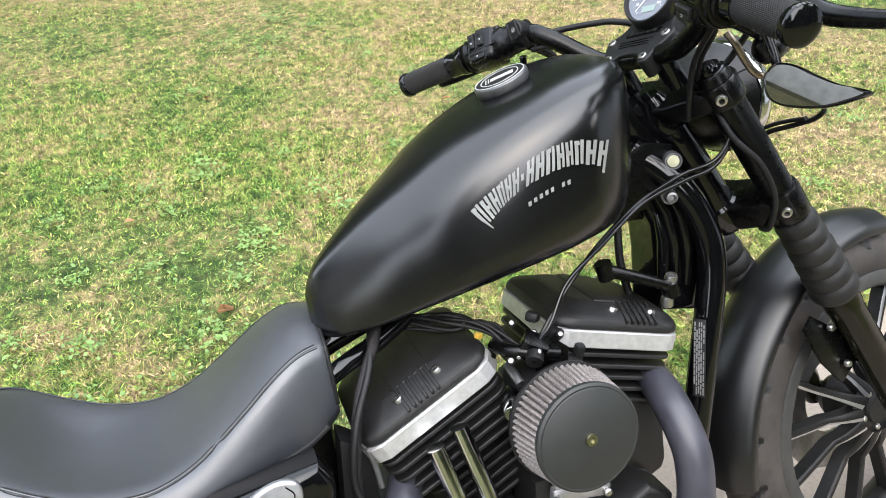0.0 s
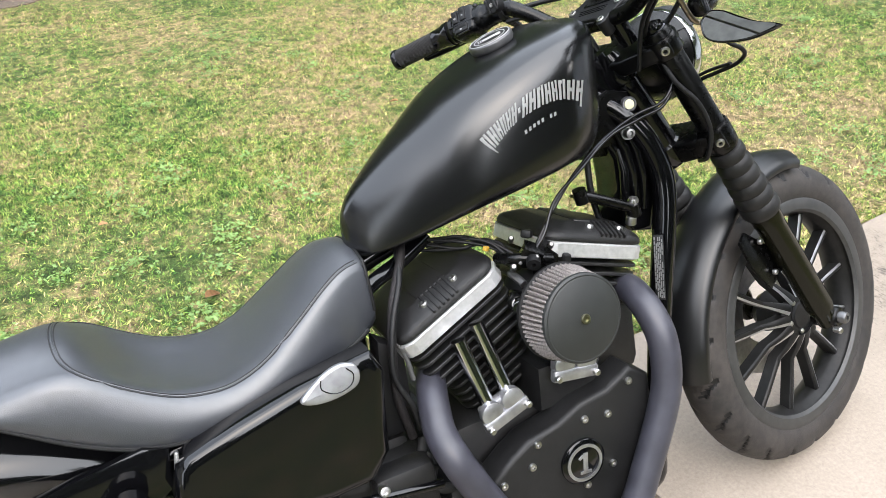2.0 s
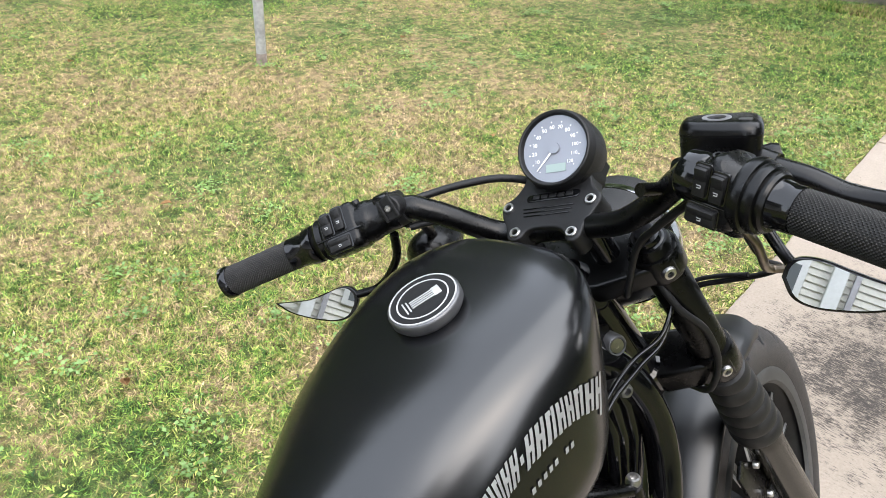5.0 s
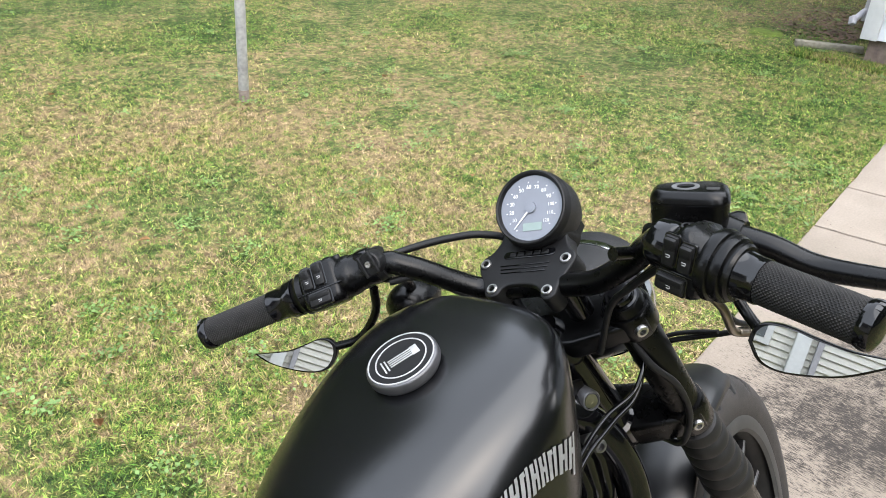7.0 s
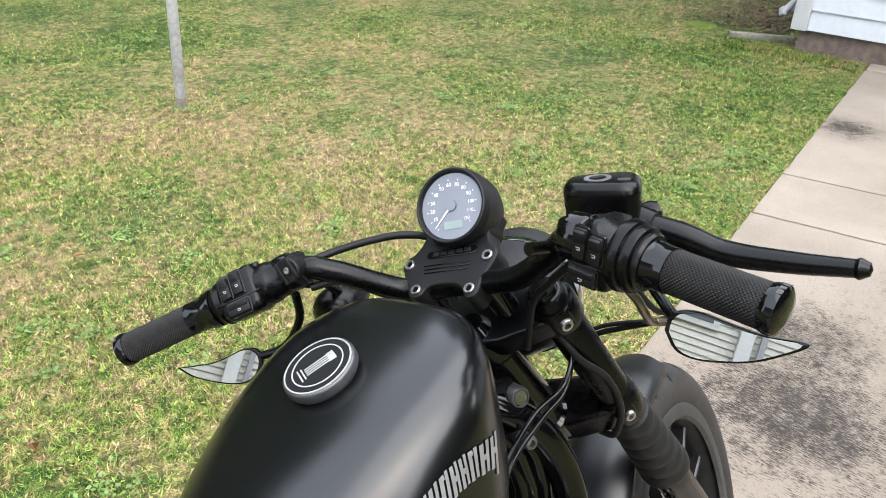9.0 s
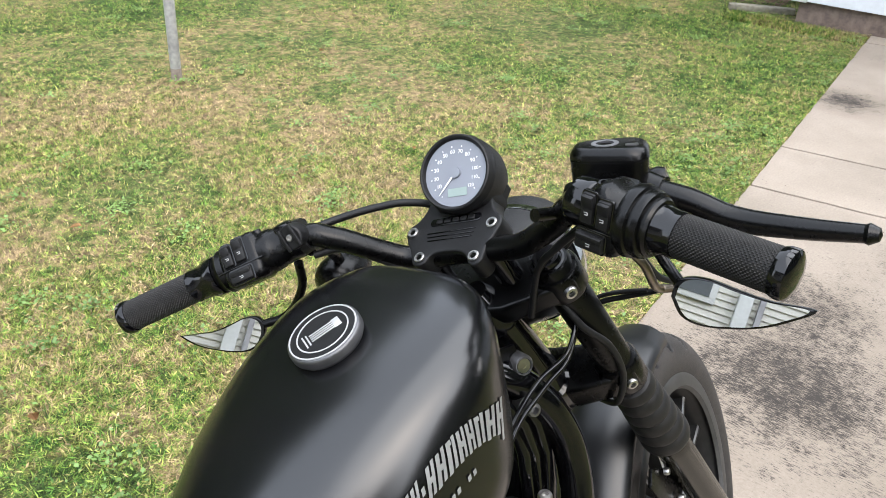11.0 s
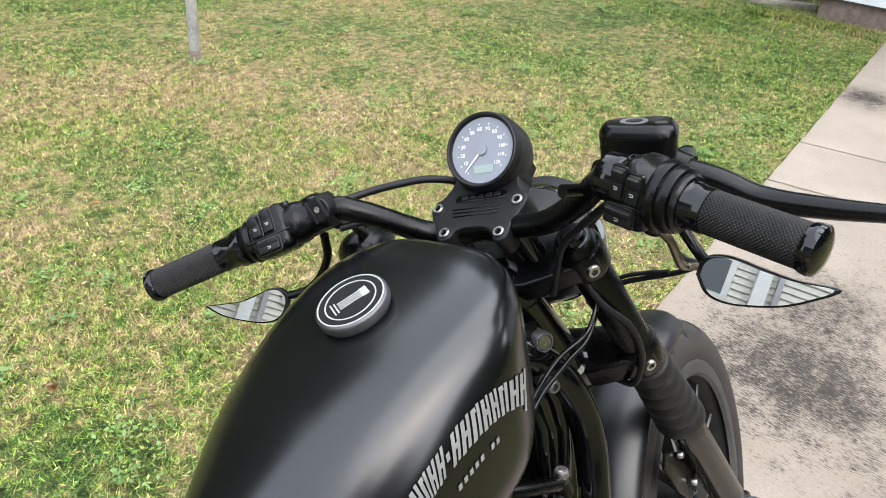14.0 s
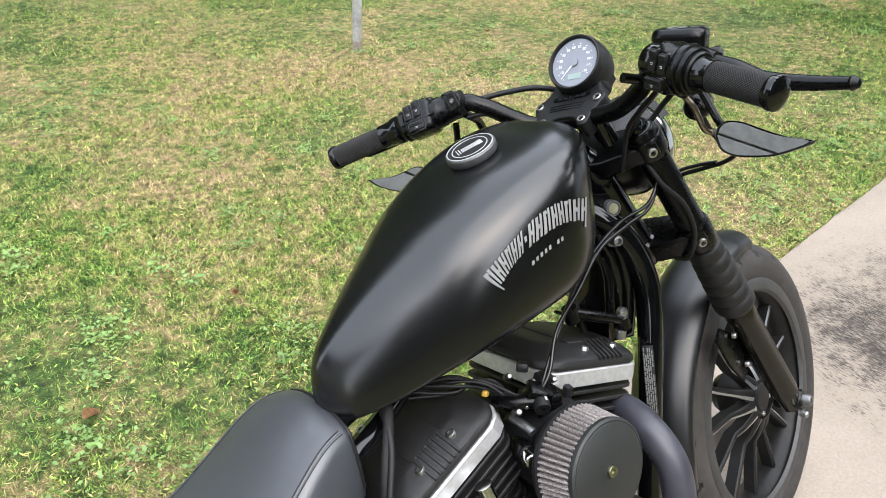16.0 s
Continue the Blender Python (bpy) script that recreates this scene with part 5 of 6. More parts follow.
part("crankcase", joined(block(0.36, 0.30, 0.24, 0.03, pose(0.83, 0.02, 0.33)), block(0.20, 0.24, 0.2, 0.03, pose(0.62, 0.03, 0.33)), block(0.20, 0.22, 0.16, 0.03, pose(0.945, 0.0, 0.49))), WRINKLE, bike, "wrinkle black engine crankcase")
cam_line = [(0.655, 0.30), (0.668, 0.375), (0.71, 0.405), (0.745, 0.425), (0.80, 0.435), (0.845, 0.455), (0.90, 0.462), (0.95, 0.487), (0.985, 0.46), (0.985, 0.36), (0.955, 0.27), (0.88, 0.215), (0.76, 0.205), (0.68, 0.235)]
cover = part("cam_cover", plate(cam_line, 0.06, at_side(-0.205), 0.010, 3), WRINKLE, bike, "wrinkle black cam cover with bright bolts")
for x, z in ((0.759, 0.416), (0.744, 0.380), (0.850, 0.426), (0.895, 0.419), (0.690, 0.368), (0.768, 0.300), (0.942, 0.463), (0.894, 0.324), (0.840, 0.305)):
    bolt("cover_bolt", (x, -0.205, z), (0, -1, 0), 0.0068, 0.006, STEEL, cover)
tm = frame_at((0.836, -0.207, 0.353), (0, -1, 0), (1, 0, 0))
timer = part("timer_cover", lathe([(0.041, -0.004), (0.041, 0.003), (0.037, 0.006), (0.0, 0.006)], 40, tm), GLOSS, cover, "round black timer cover with a silver ring")
part("timer_ring", lathe([(0.0335, 0.0055), (0.0335, 0.0075), (0.028, 0.0075), (0.028, 0.0055)], 40, tm), PEWTER, timer)
for x, y, w, h, turn in ((0.001, 0.0, 0.009, 0.036, -6), (-0.006, 0.012, 0.010, 0.005, 32), (0.0, -0.0175, 0.022, 0.005, -6)):
    part("emblem_bar", block(w, h, 0.002, 0.0006, tm @ pose(x, y, 0.0068, 0, 0, turn)), PEWTER, timer)
part("gearcase_step", plate([(0.60, 0.25), (0.66, 0.25), (0.70, 0.36), (0.665, 0.40), (0.61, 0.37)], 0.10, at_side(-0.175), 0.012), WRINKLE, bike)
part("lifter_block_base", plate([(0.795, 0.44), (0.91, 0.44), (0.92, 0.515), (0.80, 0.52)], 0.09, at_side(-0.165), 0.012), WRINKLE, bike)

for pts in (((0.677, -0.155, 0.612), (0.703, -0.172, 0.487)), ((0.713, -0.150, 0.628), (0.739, -0.168, 0.503)), ((0.905, -0.150, 0.60), (0.862, -0.168, 0.50)), ((0.945, -0.150, 0.585), (0.895, -0.168, 0.49))):
    a, b = V(pts[0]), V(pts[1])
    tubeob = part("pushrod_tube", tube([a, a + (b - a) * 0.3, b], [0.012, 0.012, 0.012], 18, 2), CHROME, bike, "polished pushrod tube")
    part("tube_collar", lathe([(0.012, -0.008), (0.015, -0.008), (0.016, 0.0), (0.015, 0.006), (0.012, 0.008)], 20, frame_at(b, a - b)), CHROME, tubeob)


def tappet_guide(center, ang):
    m = frame_at(center, (0, -1, 0), (math.cos(radians(ang)), 0, math.sin(radians(ang))))
    t = part("tappet_guide", joined(block(0.085, 0.022, 0.016, 0.005, m @ pose(0, -0.004, 0)), block(0.07, 0.03, 0.02, 0.006, m @ pose(0, 0.012, -0.012)), lathe([(0.019, 0), (0.019, 0.012), (0.014, 0.014), (0, 0.014)], 20, m @ pose(-0.02, 0.014, -0.008)), lathe([(0.019, 0), (0.019, 0.012), (0.014, 0.014), (0, 0.014)], 20, m @ pose(0.02, 0.014, -0.008))), PEWTER, bike, "bright cast tappet guide block")
    for s in (-1, 1):
        part("guide_bolt", lathe([(0, 0), (0.006, 0), (0.006, 0.008), (0.004, 0.01), (0, 0.01)], 10, m @ pose(0.036 * s, -0.006, 0.006)), STEEL, t)
    return t


tappet_guide((0.723, -0.185, 0.480), 18)
tappet_guide((0.856, -0.185, 0.506), -10)

# ---- air cleaner ----
AC = frame_at((0.8464, -0.2465, 0.6216), (0.052, -1, 0.096), (1, 0, 0))
n_pleat = 58
rings = []
for z, r in ((-0.056, 0.072), (-0.053, 0.0748), (-0.005, 0.0682), (-0.002, 0.065)):
    ring = []
    for i in range(n_pleat * 4):
        th = 2 * math.pi * i / (n_pleat * 4)
        d = (0.0025, 0.0006, -0.0065, 0.0006)[i % 4] if -0.054 < z < -0.004 else 0
        ring.append(((r + d) * math.cos(th), (r + d) * math.sin(th), z))
    rings.append(ring)
bm = skin(rings)
bm.transform(AC)
air = part("air_filter", bm, PLEAT, bike, "round pleated steel-gauze air filter with a black cap", 20)
part("filter_cap", lathe([(0.066, -0.006), (0.0690, -0.006), (0.0702, -0.002), (0.0698, 0.002), (0.0668, 0.0045), (0.0645, 0.0042), (0.063, 0.0052), (0.0, 0.0062)], 64, AC), CAP_RUBBER, air, "round black rubber filter cap")
part("filter_base", lathe([(0.04, -0.085), (0.060, -0.083), (0.066, -0.066), (0.0765, -0.063), (0.079, -0.060), (0.079, -0.055), (0.072, -0.053)], 64, AC), MATTE, air)
part("filter_bolt", lathe([(0.008, 0.0), (0.0085, 0.003), (0.0075, 0.005), (0.0042, 0.005), (0.004, 0.0015), (0, 0.0015)], 18, AC @ pose(0, 0, 0.0055)), BRASS, air, "brass-coloured centre bolt")
part("air_box", block(0.11, 0.07, 0.10, 0.02, pose(0.85, -0.12, 0.62)), MATTE, bike, "black intake body behind the filter")
part("breather_bolt", lathe([(0, -0.012), (0.012, -0.012), (0.012, 0.008), (0.009, 0.012), (0, 0.012)], 18, frame_at((0.780, -0.172, 0.642), (-0.4, -0.9, 0.1))), CHROME, bike, "chrome breather bolt")
part("breather_body", lathe([(0, -0.05), (0.015, -0.05), (0.0165, -0.012), (0.014, -0.008), (0, -0.008)], 20, frame_at((0.780, -0.172, 0.642), (-0.4, -0.9, 0.1))), SATIN, bike)
part("fuel_elbow", tube([(0.79, -0.10, 0.70), (0.80, -0.135, 0.705), (0.83, -0.15, 0.70), (0.86, -0.15, 0.69)], 0.009, 12, 4), SATIN, bike)
for at, r in (((0.80, -0.135, 0.69), 0.007), ((0.84, -0.125, 0.715), 0.006), ((0.875, -0.13, 0.705), 0.006), ((0.82, -0.10, 0.725), 0.006)):
    part("intake_screw", lathe([(0, -0.015), (r * 0.8, -0.015), (r * 0.8, 0.006), (r * 0.5, 0.009), (0, 0.009)], 12, frame_at(at, (-0.3, -0.8, 0.5))), DULL_STEEL, bike)
part("wire_plug", block(0.010, 0.008, 0.008, 0.002, pose(0.768, -0.112, 0.726, 10, 20, 30)), AMBER, bike, "small amber wire connector")
part("throttle_bracket", plate([(0.83, 0.665), (0.875, 0.66), (0.88, 0.69), (0.862, 0.708), (0.835, 0.704)], 0.004, at_side(-0.142), 0.001), SATIN, bike)

# ---- exhaust ----
part("front_exhaust_pipe", tube([(1.045, -0.05, 0.565), (1.030, -0.092, 0.576), (1.017, -0.136, 0.582), (1.010, -0.172, 0.574), (1.009, -0.200, 0.551), (1.010, -0.217, 0.517), (1.006, -0.225, 0.462), (0.990, -0.228, 0.405), (0.948, -0.230, 0.315), (0.903, -0.234, 0.240), (0.83, -0.238, 0.180), (0.5, -0.245, 0.16), (-0.1, -0.25, 0.19), (-0.35, -0.25, 0.20)], 0.0255, 24, 7), PIPE, bike, "satin black front exhaust pipe")
part("rear_exhaust_pipe", tube([(0.668, -0.03, 0.540), (0.650, -0.07, 0.540), (0.634, -0.110, 0.530), (0.620, -0.147, 0.513), (0.611, -0.182, 0.486), (0.616, -0.214, 0.454), (0.642, -0.219, 0.392), (0.672, -0.226, 0.327), (0.700, -0.234, 0.262), (0.69, -0.24, 0.215), (0.60, -0.243, 0.205), (0.4, -0.246, 0.235), (-0.1, -0.25, 0.26), (-0.3, -0.25, 0.27)], 0.0255, 24, 7), PIPE, bike, "satin black rear exhaust pipe")
part("foot_peg", tube([(0.90, -0.245, 0.255), (0.905, -0.34, 0.26)], 0.016, 12, 0), RUBBER, bike, "black rubber foot peg")
part("peg_bracket", tube([(0.93, -0.20, 0.21), (0.91, -0.26, 0.245)], 0.012, 10, 0), SATIN, bike)

# ---- oil tank cover, strut, shock ----
oil_line = [(0.545, 0.625), (0.530, 0.658), (0.49, 0.652), (0.42, 0.640), (0.33, 0.618), (0.258, 0.598), (0.240, 0.585), (0.226, 0.540), (0.235, 0.522), (0.29, 0.488), (0.36, 0.462), (0.43, 0.452), (0.495, 0.455), (0.528, 0.495), (0.537, 0.57)]
oil = part("oil_tank_cover", plate(oil_line, 0.06, at_side(-0.195), 0.020, 5), GLOSS, bike, "gloss black oil tank side cover")
om = frame_at((0.462, -0.1985, 0.634), (0, -1, 0.12), (1, 0, 0.02))
plug = part("oil_plug", plate([tuple(q[:2]) for q in smooth_line([(x, y, 0) for x, y in ((0.044, 0.006), (0.038, 0.018), (0.018, 0.024), (-0.006, 0.018), (-0.03, 0.004), (-0.046, -0.010), (-0.028, -0.020), (0.004, -0.022), (0.032, -0.016), (0.042, -0.006), (0.044, 0.006))], 5)[:-1]], 0.012, om @ pose(0, 0, 0.006), 0.005, 4), PEWTER, oil, "satin silver oil filler plug")
part("plug_line", tube([om @ V((x, y, 0.0063)) for x, y in ((-0.012, 0.012), (-0.014, -0.002), (0.004, -0.014), (0.026, -0.010), (0.034, 0.004), (0.026, 0.016))], 0.0009, 6, 3), GLOSS, plug)
part("electrics_cover", plate([(0.545, 0.46), (0.60, 0.46), (0.605, 0.60), (0.565, 0.63)], 0.05, at_side(-0.10), 0.008), MATTE, bike)
strut = part("mudguard_strut", plate([(0.238, 0.600), (0.205, 0.611), (0.12, 0.600), (0.02, 0.585), (-0.12, 0.575), (-0.16, 0.555), (-0.12, 0.535), (0.02, 0.540), (0.10, 0.545), (0.14, 0.525), (0.20, 0.522), (0.228, 0.540)], 0.018, at_side(-0.150), 0.004), GLOSS, bike, "gloss black mudguard strut")
part("strut_trim", block(0.006, 0.01, 0.05, 0.002, pose(0.240, -0.165, 0.575, 0, 14, 0)), STEEL, bike)
SH0, SH1 = V((0.172, -0.185, 0.545)), V((0.035, -0.19, 0.315))
shock = part("rear_shock", tube([SH0, SH1], 0.02, 20, 0), SATIN, bike, "black rear shock absorber")
d = SH1 - SH0
coil = []
u = d.cross(V((0, 1, 0))).normalized()
w = d.cross(u).normalized()
for k in range(97):
    t = k / 96
    a = 2 * math.pi * 8 * t
    coil.append(SH0 + d * (0.22 + 0.7 * t) + (u * math.cos(a) + w * math.sin(a)) * 0.027)
part("shock_spring", tube(coil, 0.0055, 8, 0), GLOSS, shock)
part("shock_eye", lathe([(0.012, -0.02), (0.026, -0.018), (0.027, 0.012), (0.023, 0.016), (0.012, 0.016)], 28, frame_at(SH0, (0, -1, 0))), GLOSS, shock)
part("shock_bolt", lathe([(0, 0.0), (0.0135, 0.0), (0.0135, 0.022), (0.011, 0.026), (0, 0.027)], 20, frame_at(SH0, (0, -1, 0))), STEEL, shock, "bright shock mounting bolt")
part("shock_cover", lathe([(0.028, 0.0), (0.031, 0.012), (0.031, 0.07), (0.026, 0.075)], 28, frame_at(SH0 + d * 0.02, d)), SATIN, shock)
bolt("strut_bolt", (0.022, -0.168, 0.552), (0, -1, 0), 0.014, 0.010, STEEL, strut)
part("gearbox", joined(block(0.34, 0.20, 0.26, 0.025, pose(0.42, 0.0, 0.33)), block(0.16, 0.26, 0.12, 0.02, pose(0.52, -0.01, 0.38)), block(0.10, 0.05, 0.09, 0.012, pose(0.545, -0.155, 0.40))), WRINKLE, bike, "black gearbox and battery tray below the seat")
part("brake_pedal_link", tube([(0.30, -0.16, 0.44), (0.44, -0.175, 0.425), (0.60, -0.18, 0.40)], 0.008, 10, 4), GLOSS, bike)
for at in ((0.40, -0.168, 0.442), (0.505, -0.188, 0.432)):
    bolt("bracket_bolt", at, (0, -1, 0.3), 0.009, 0.008, STEEL, bike)
part("swing_arm", tube([(0.40, -0.12, 0.34), (0.2, -0.13, 0.33), (-0.04, -0.13, 0.325)], 0.02, 14, 4), SATIN, bike)
part("side_stand", tube([(0.70, 0.12, 0.18), (0.72, 0.22, 0.14), (0.74, 0.30, 0.104)], 0.011, 12, 4), GLOSS, bike, "black side stand resting on the ground")
part("stand_foot", block(0.06, 0.04, 0.008, 0.003, pose(0.745, 0.302, 0.098, 17, 0, 0)), GLOSS, bike)

# ---- hoses, cables and looms ----


def cable(pts, r, mat=MATTE, steered=False, name="cable", label=""):
    return part(name, tube([V(p) for p in pts], r, 10, 8, STEER if steered else None), mat, bike, label)


def S(p):
    return STEER @ V(p)


cable([(0.655, -0.04, 0.765), (0.635, -0.075, 0.735), (0.600, -0.105, 0.68), (0.580, -0.12, 0.61), (0.572, -0.125, 0.54), (0.585, -0.12, 0.46)], 0.0075, LOOM, name="wire_loom", label="black braided wiring loom")
cable([(0.64, -0.05, 0.755), (0.622, -0.095, 0.715), (0.588, -0.125, 0.655), (0.570, -0.14, 0.585), (0.585, -0.15, 0.53), (0.595, -0.14, 0.48)], 0.005, MATTE)
for k in range(3):
    cable([(0.60, -0.12 - 0.012 * k, 0.45 - 0.02 * k), (0.58, -0.15, 0.42 - 0.03 * k), (0.60, -0.17, 0.385 - 0.03 * k), (0.66, -0.16, 0.37 - 0.03 * k)], 0.009, RUBBER, name="oil_hose", label="black oil hose")
# throttle cables down to the intake
for k in range(2):
    o = 0.007 * k
    cable([S((0.01, -0.10, -0.14)), (1.155, -0.095, 0.885 - o), (1.10, -0.085 - o, 0.868 - o), (1.03, -0.09 - o, 0.845), (0.95, -0.115 - o, 0.81), (0.890, -0.135, 0.77 + o), (0.855, -0.143 - o, 0.735), (0.833, -0.150, 0.712)], 0.003, GLOSS, name="throttle_cable", label="thin black throttle cable")
cable([S((-0.01, -0.205, 0.03)), S((0.02, -0.17, -0.02)), S((0.02, -0.12, -0.06)), S((-0.01, -0.085, -0.09)), S((-0.035, -0.10, -0.15)), S((-0.03, -0.115, -0.21)), S((-0.035, -0.112, -0.27)), S((-0.05, -0.09, -0.315)), S((-0.03, -0.05, -0.34))], 0.0045, MATTE, name="brake_hose", label="black front brake hose")
cable([S((-0.060, -0.205, 0.050)), S((-0.042, -0.170, 0.018)), S((-0.038, -0.130, -0.012)), S((-0.034, -0.095, -0.045)), S((-0.05, -0.06, -0.11))], 0.004, MATTE)
cable([S((-0.050, -0.200, 0.046)), S((-0.030, -0.160, 0.006)), S((-0.026, -0.115, -0.030)), S((-0.02, -0.07, -0.08))], 0.0035, MATTE)
cable([S((-0.06, 0.14, 0.058)), S((-0.045, 0.11, 0.045)), S((-0.035, 0.08, 0.0)), S((-0.03, 0.05, -0.04)), S((-0.05, 0.03, -0.09))], 0.0045, MATTE)
cable([S((-0.03, 0.175, 0.064)), S((0.002, 0.15, 0.047)), S((0.028, 0.11, 0.031)), S((0.045, 0.07, 0.014)), S((0.05, 0.04, -0.014)), S((0.03, 0.03, -0.08)), S((-0.02, 0.04, -0.2))], 0.0048, MATTE, name="clutch_cable", label="black clutch cable looping ahead of the bar")
cable([S((-0.004, -0.196, -0.06)), S((-0.004, -0.198, -0.09)), S((0.0, -0.202, -0.124)), S((0.010, -0.210, -0.147)), S((0.020, -0.202, -0.167)), S((0.028, -0.173, -0.186)), S((0.032, -0.129, -0.198)), S((0.030, -0.092, -0.205)), S((0.01, -0.05, -0.215))], 0.0036, MATTE, name="signal_wire", label="black wire to the right turn signal")
cable([S((0.028, -0.165, -0.183)), S((0.034, -0.13, -0.190)), S((0.034, -0.095, -0.197)), S((0.015, -0.05, -0.205))], 0.003, MATTE, name="signal_wire")
rnd = random.Random(4)
for k in range(7):
    o = [rnd.uniform(-0.014, 0.014) for _ in range(9)]
    cable([(0.69 + o[0], -0.03, 0.74 + o[1]), (0.75 + o[2], -0.06 + o[3], 0.735 + o[4]), (0.79 + o[5], -0.09 + o[6], 0.72 + o[7]), (0.815 + o[8], -0.115, 0.695 + 0.3 * o[1])], 0.0028, MATTE, name="wire", label="thin black wire at the intake")
for at, size, turn in (((0.80, -0.105, 0.700), (0.035, 0.03, 0.022), 20), ((0.835, -0.115, 0.688), (0.03, 0.035, 0.03), -15), ((0.775, -0.10, 0.680), (0.03, 0.03, 0.04), 35), ((0.875, -0.11, 0.700), (0.04, 0.03, 0.025), 10), ((0.855, -0.09, 0.722), (0.03, 0.025, 0.02), 50), ((0.90, -0.12, 0.665), (0.02, 0.03, 0.05), 0)):
    part("intake_fitting", block(*(0.72 * q for q in size), 0.004, pose(*at, 12, 15, turn)), MATTE, bike, "black fitting beside the intake")
# throttle cable bracket above the filter
TBR = pose(0.824, -0.152, 0.703, 25, 28, -18)
bracket = part("cable_bracket", joined(block(0.034, 0.004, 0.030, 0.001, TBR), block(0.034, 0.022, 0.004, 0.001, TBR @ pose(0, 0.010, 0.014)), block(0.034, 0.018, 0.004, 0.001, TBR @ pose(0, 0.008, -0.014)), block(0.006, 0.024, 0.024, 0.002, TBR @ pose(-0.012, 0.010, 0))), SATIN, bike, "black throttle cable bracket")
part("bracket_drum", lathe([(0.004, -0.012), (0.011, -0.012), (0.012, 0.0), (0.011, 0.010), (0.004, 0.010)], 18, TBR @ pose(0.004, -0.006, 0, 90, 0, 0)), MATTE, bracket)
for dx, dz in ((-0.014, -0.010), (0.006, 0.009), (0.013, -0.010)):
    part("bracket_screw", lathe([(0, 0), (0.0038, 0), (0.0038, 0.004), (0.0028, 0.006), (0, 0.006)], 10, TBR @ pose(dx, -0.002, dz, 90, 0, 0)), STEEL, bracket)
part("intake_spigot", tube([(0.800, -0.120, 0.676), (0.799, -0.148, 0.673), (0.800, -0.162, 0.668)], 0.0065, 12, 3), DULL_STEEL, bike)
part("battery_box", block(0.10, 0.16, 0.24, 0.015, pose(0.515, 0.03, 0.55)), SATIN, bike, "black battery box under the seat")
part("engine_strap", tube([(0.585, -0.105, 0.635), (0.60, -0.115, 0.60), (0.605, -0.12, 0.555)], 0.004, 8, 4), LABEL, bike)
part("mirror_rod", tube([V((-0.098, -0.240, 0.040)), V((-0.100, -0.245, 0.025)), V((-0.097, -0.243, 0.0)), V((-0.091, -0.240, -0.020)), V((-0.085, -0.242, -0.031)), V((-0.084, -0.252, -0.033))], 0.0042, 12, 5, STEER), BRONZE, bike, "short dull rod under the right control")

# ---- ground ----
EDGE = lambda x: 0.355 + 0.0965 * x  # the lawn's border along the drive


def ground_sheet():
    bm = bmesh.new()
    xs = list(np.linspace(-3, 11, 57))
    ys = list(np.linspace(-6, 10, 65))
    xs = [-400, -60, -15] + xs + [25, 80, 400]
    ys = [-400, -60, -15] + ys + [25, 80, 400]
    grid = [[bm.verts.new((x, y, -0.012 + (0.010 * noise.noise((x * 0.9, y * 0.9, 0)) if abs(x) < 12 and abs(y) < 12 else 0) - (0.02 if EDGE(x) - 1.2 < y < EDGE(x) - 0.15 else 0))) for x in xs] for y in ys]
    for a, b in zip(grid, grid[1:]):
        for i in range(len(xs) - 1):
            bm.faces.new((a[i], a[i + 1], b[i + 1], b[i]))
    return tagged(part("ground", bm, THATCH, None, "patchy mown lawn of green and straw-coloured grass"), kind="structure")


ground = ground_sheet()

# concrete drive in slabs, cut by joints
drive = tagged(new("pavement"), "pale concrete drive with dark mildew stains and open joints", kind="structure")
cuts = [-4.0, -1.55, 1.06, 3.668, 4.197, 6.50, 9.5]
SK = 0.17  # joints run a little askew


def slab(x0, x1, gap=0.0075):
    w = 1.25
    a = (x0 + gap, EDGE(x0)), (x1 - gap, EDGE(x1))
    b = (x1 - gap + SK * w, EDGE(x1) - w), (x0 + gap + SK * w, EDGE(x0) - w)
    bm = bmesh.new()
    n = 30
    top, bottom = [], []
    line = [(a[0][0] + (a[1][0] - a[0][0]) * k / n, a[0][1] + (a[1][1] - a[0][1]) * k / n) for k in range(n + 1)]
    line = [(x + 0.004 * noise.noise((x * 9, 3, 0)), y + 0.006 * noise.noise((x * 7, 0, 0))) for x, y in line]
    side = [(line[-1][0] + SK * w * k / 20 + 0.005 * noise.noise((x1 * 5, k * 0.9, 1)), line[-1][1] - w * k / 20) for k in range(1, 20)]
    back = [(line[0][0] + SK * w * k / 20 + 0.005 * noise.noise((x0 * 5, k * 0.9, 1)), line[0][1] - w * k / 20) for k in range(19, 0, -1)]
    pts = line + side + [b[0], b[1]] + back
    return plate(list(reversed(pts)), 0.09, pose(0, 0, 0.0), 0.004, 2)


for x0, x1 in zip(cuts, cuts[1:]):
    part("slab", slab(x0, x1), CONCRETE, drive)
part("joint_soil", plate([(-4.2, EDGE(-4.2) - 0.02), (-4.0, EDGE(-4) - 1.2), (9.6, EDGE(9) - 1.2), (9.6, EDGE(9.6) - 0.02)][::-1], 0.03, pose(0, 0, -0.032)), JOINT_DIRT, drive)


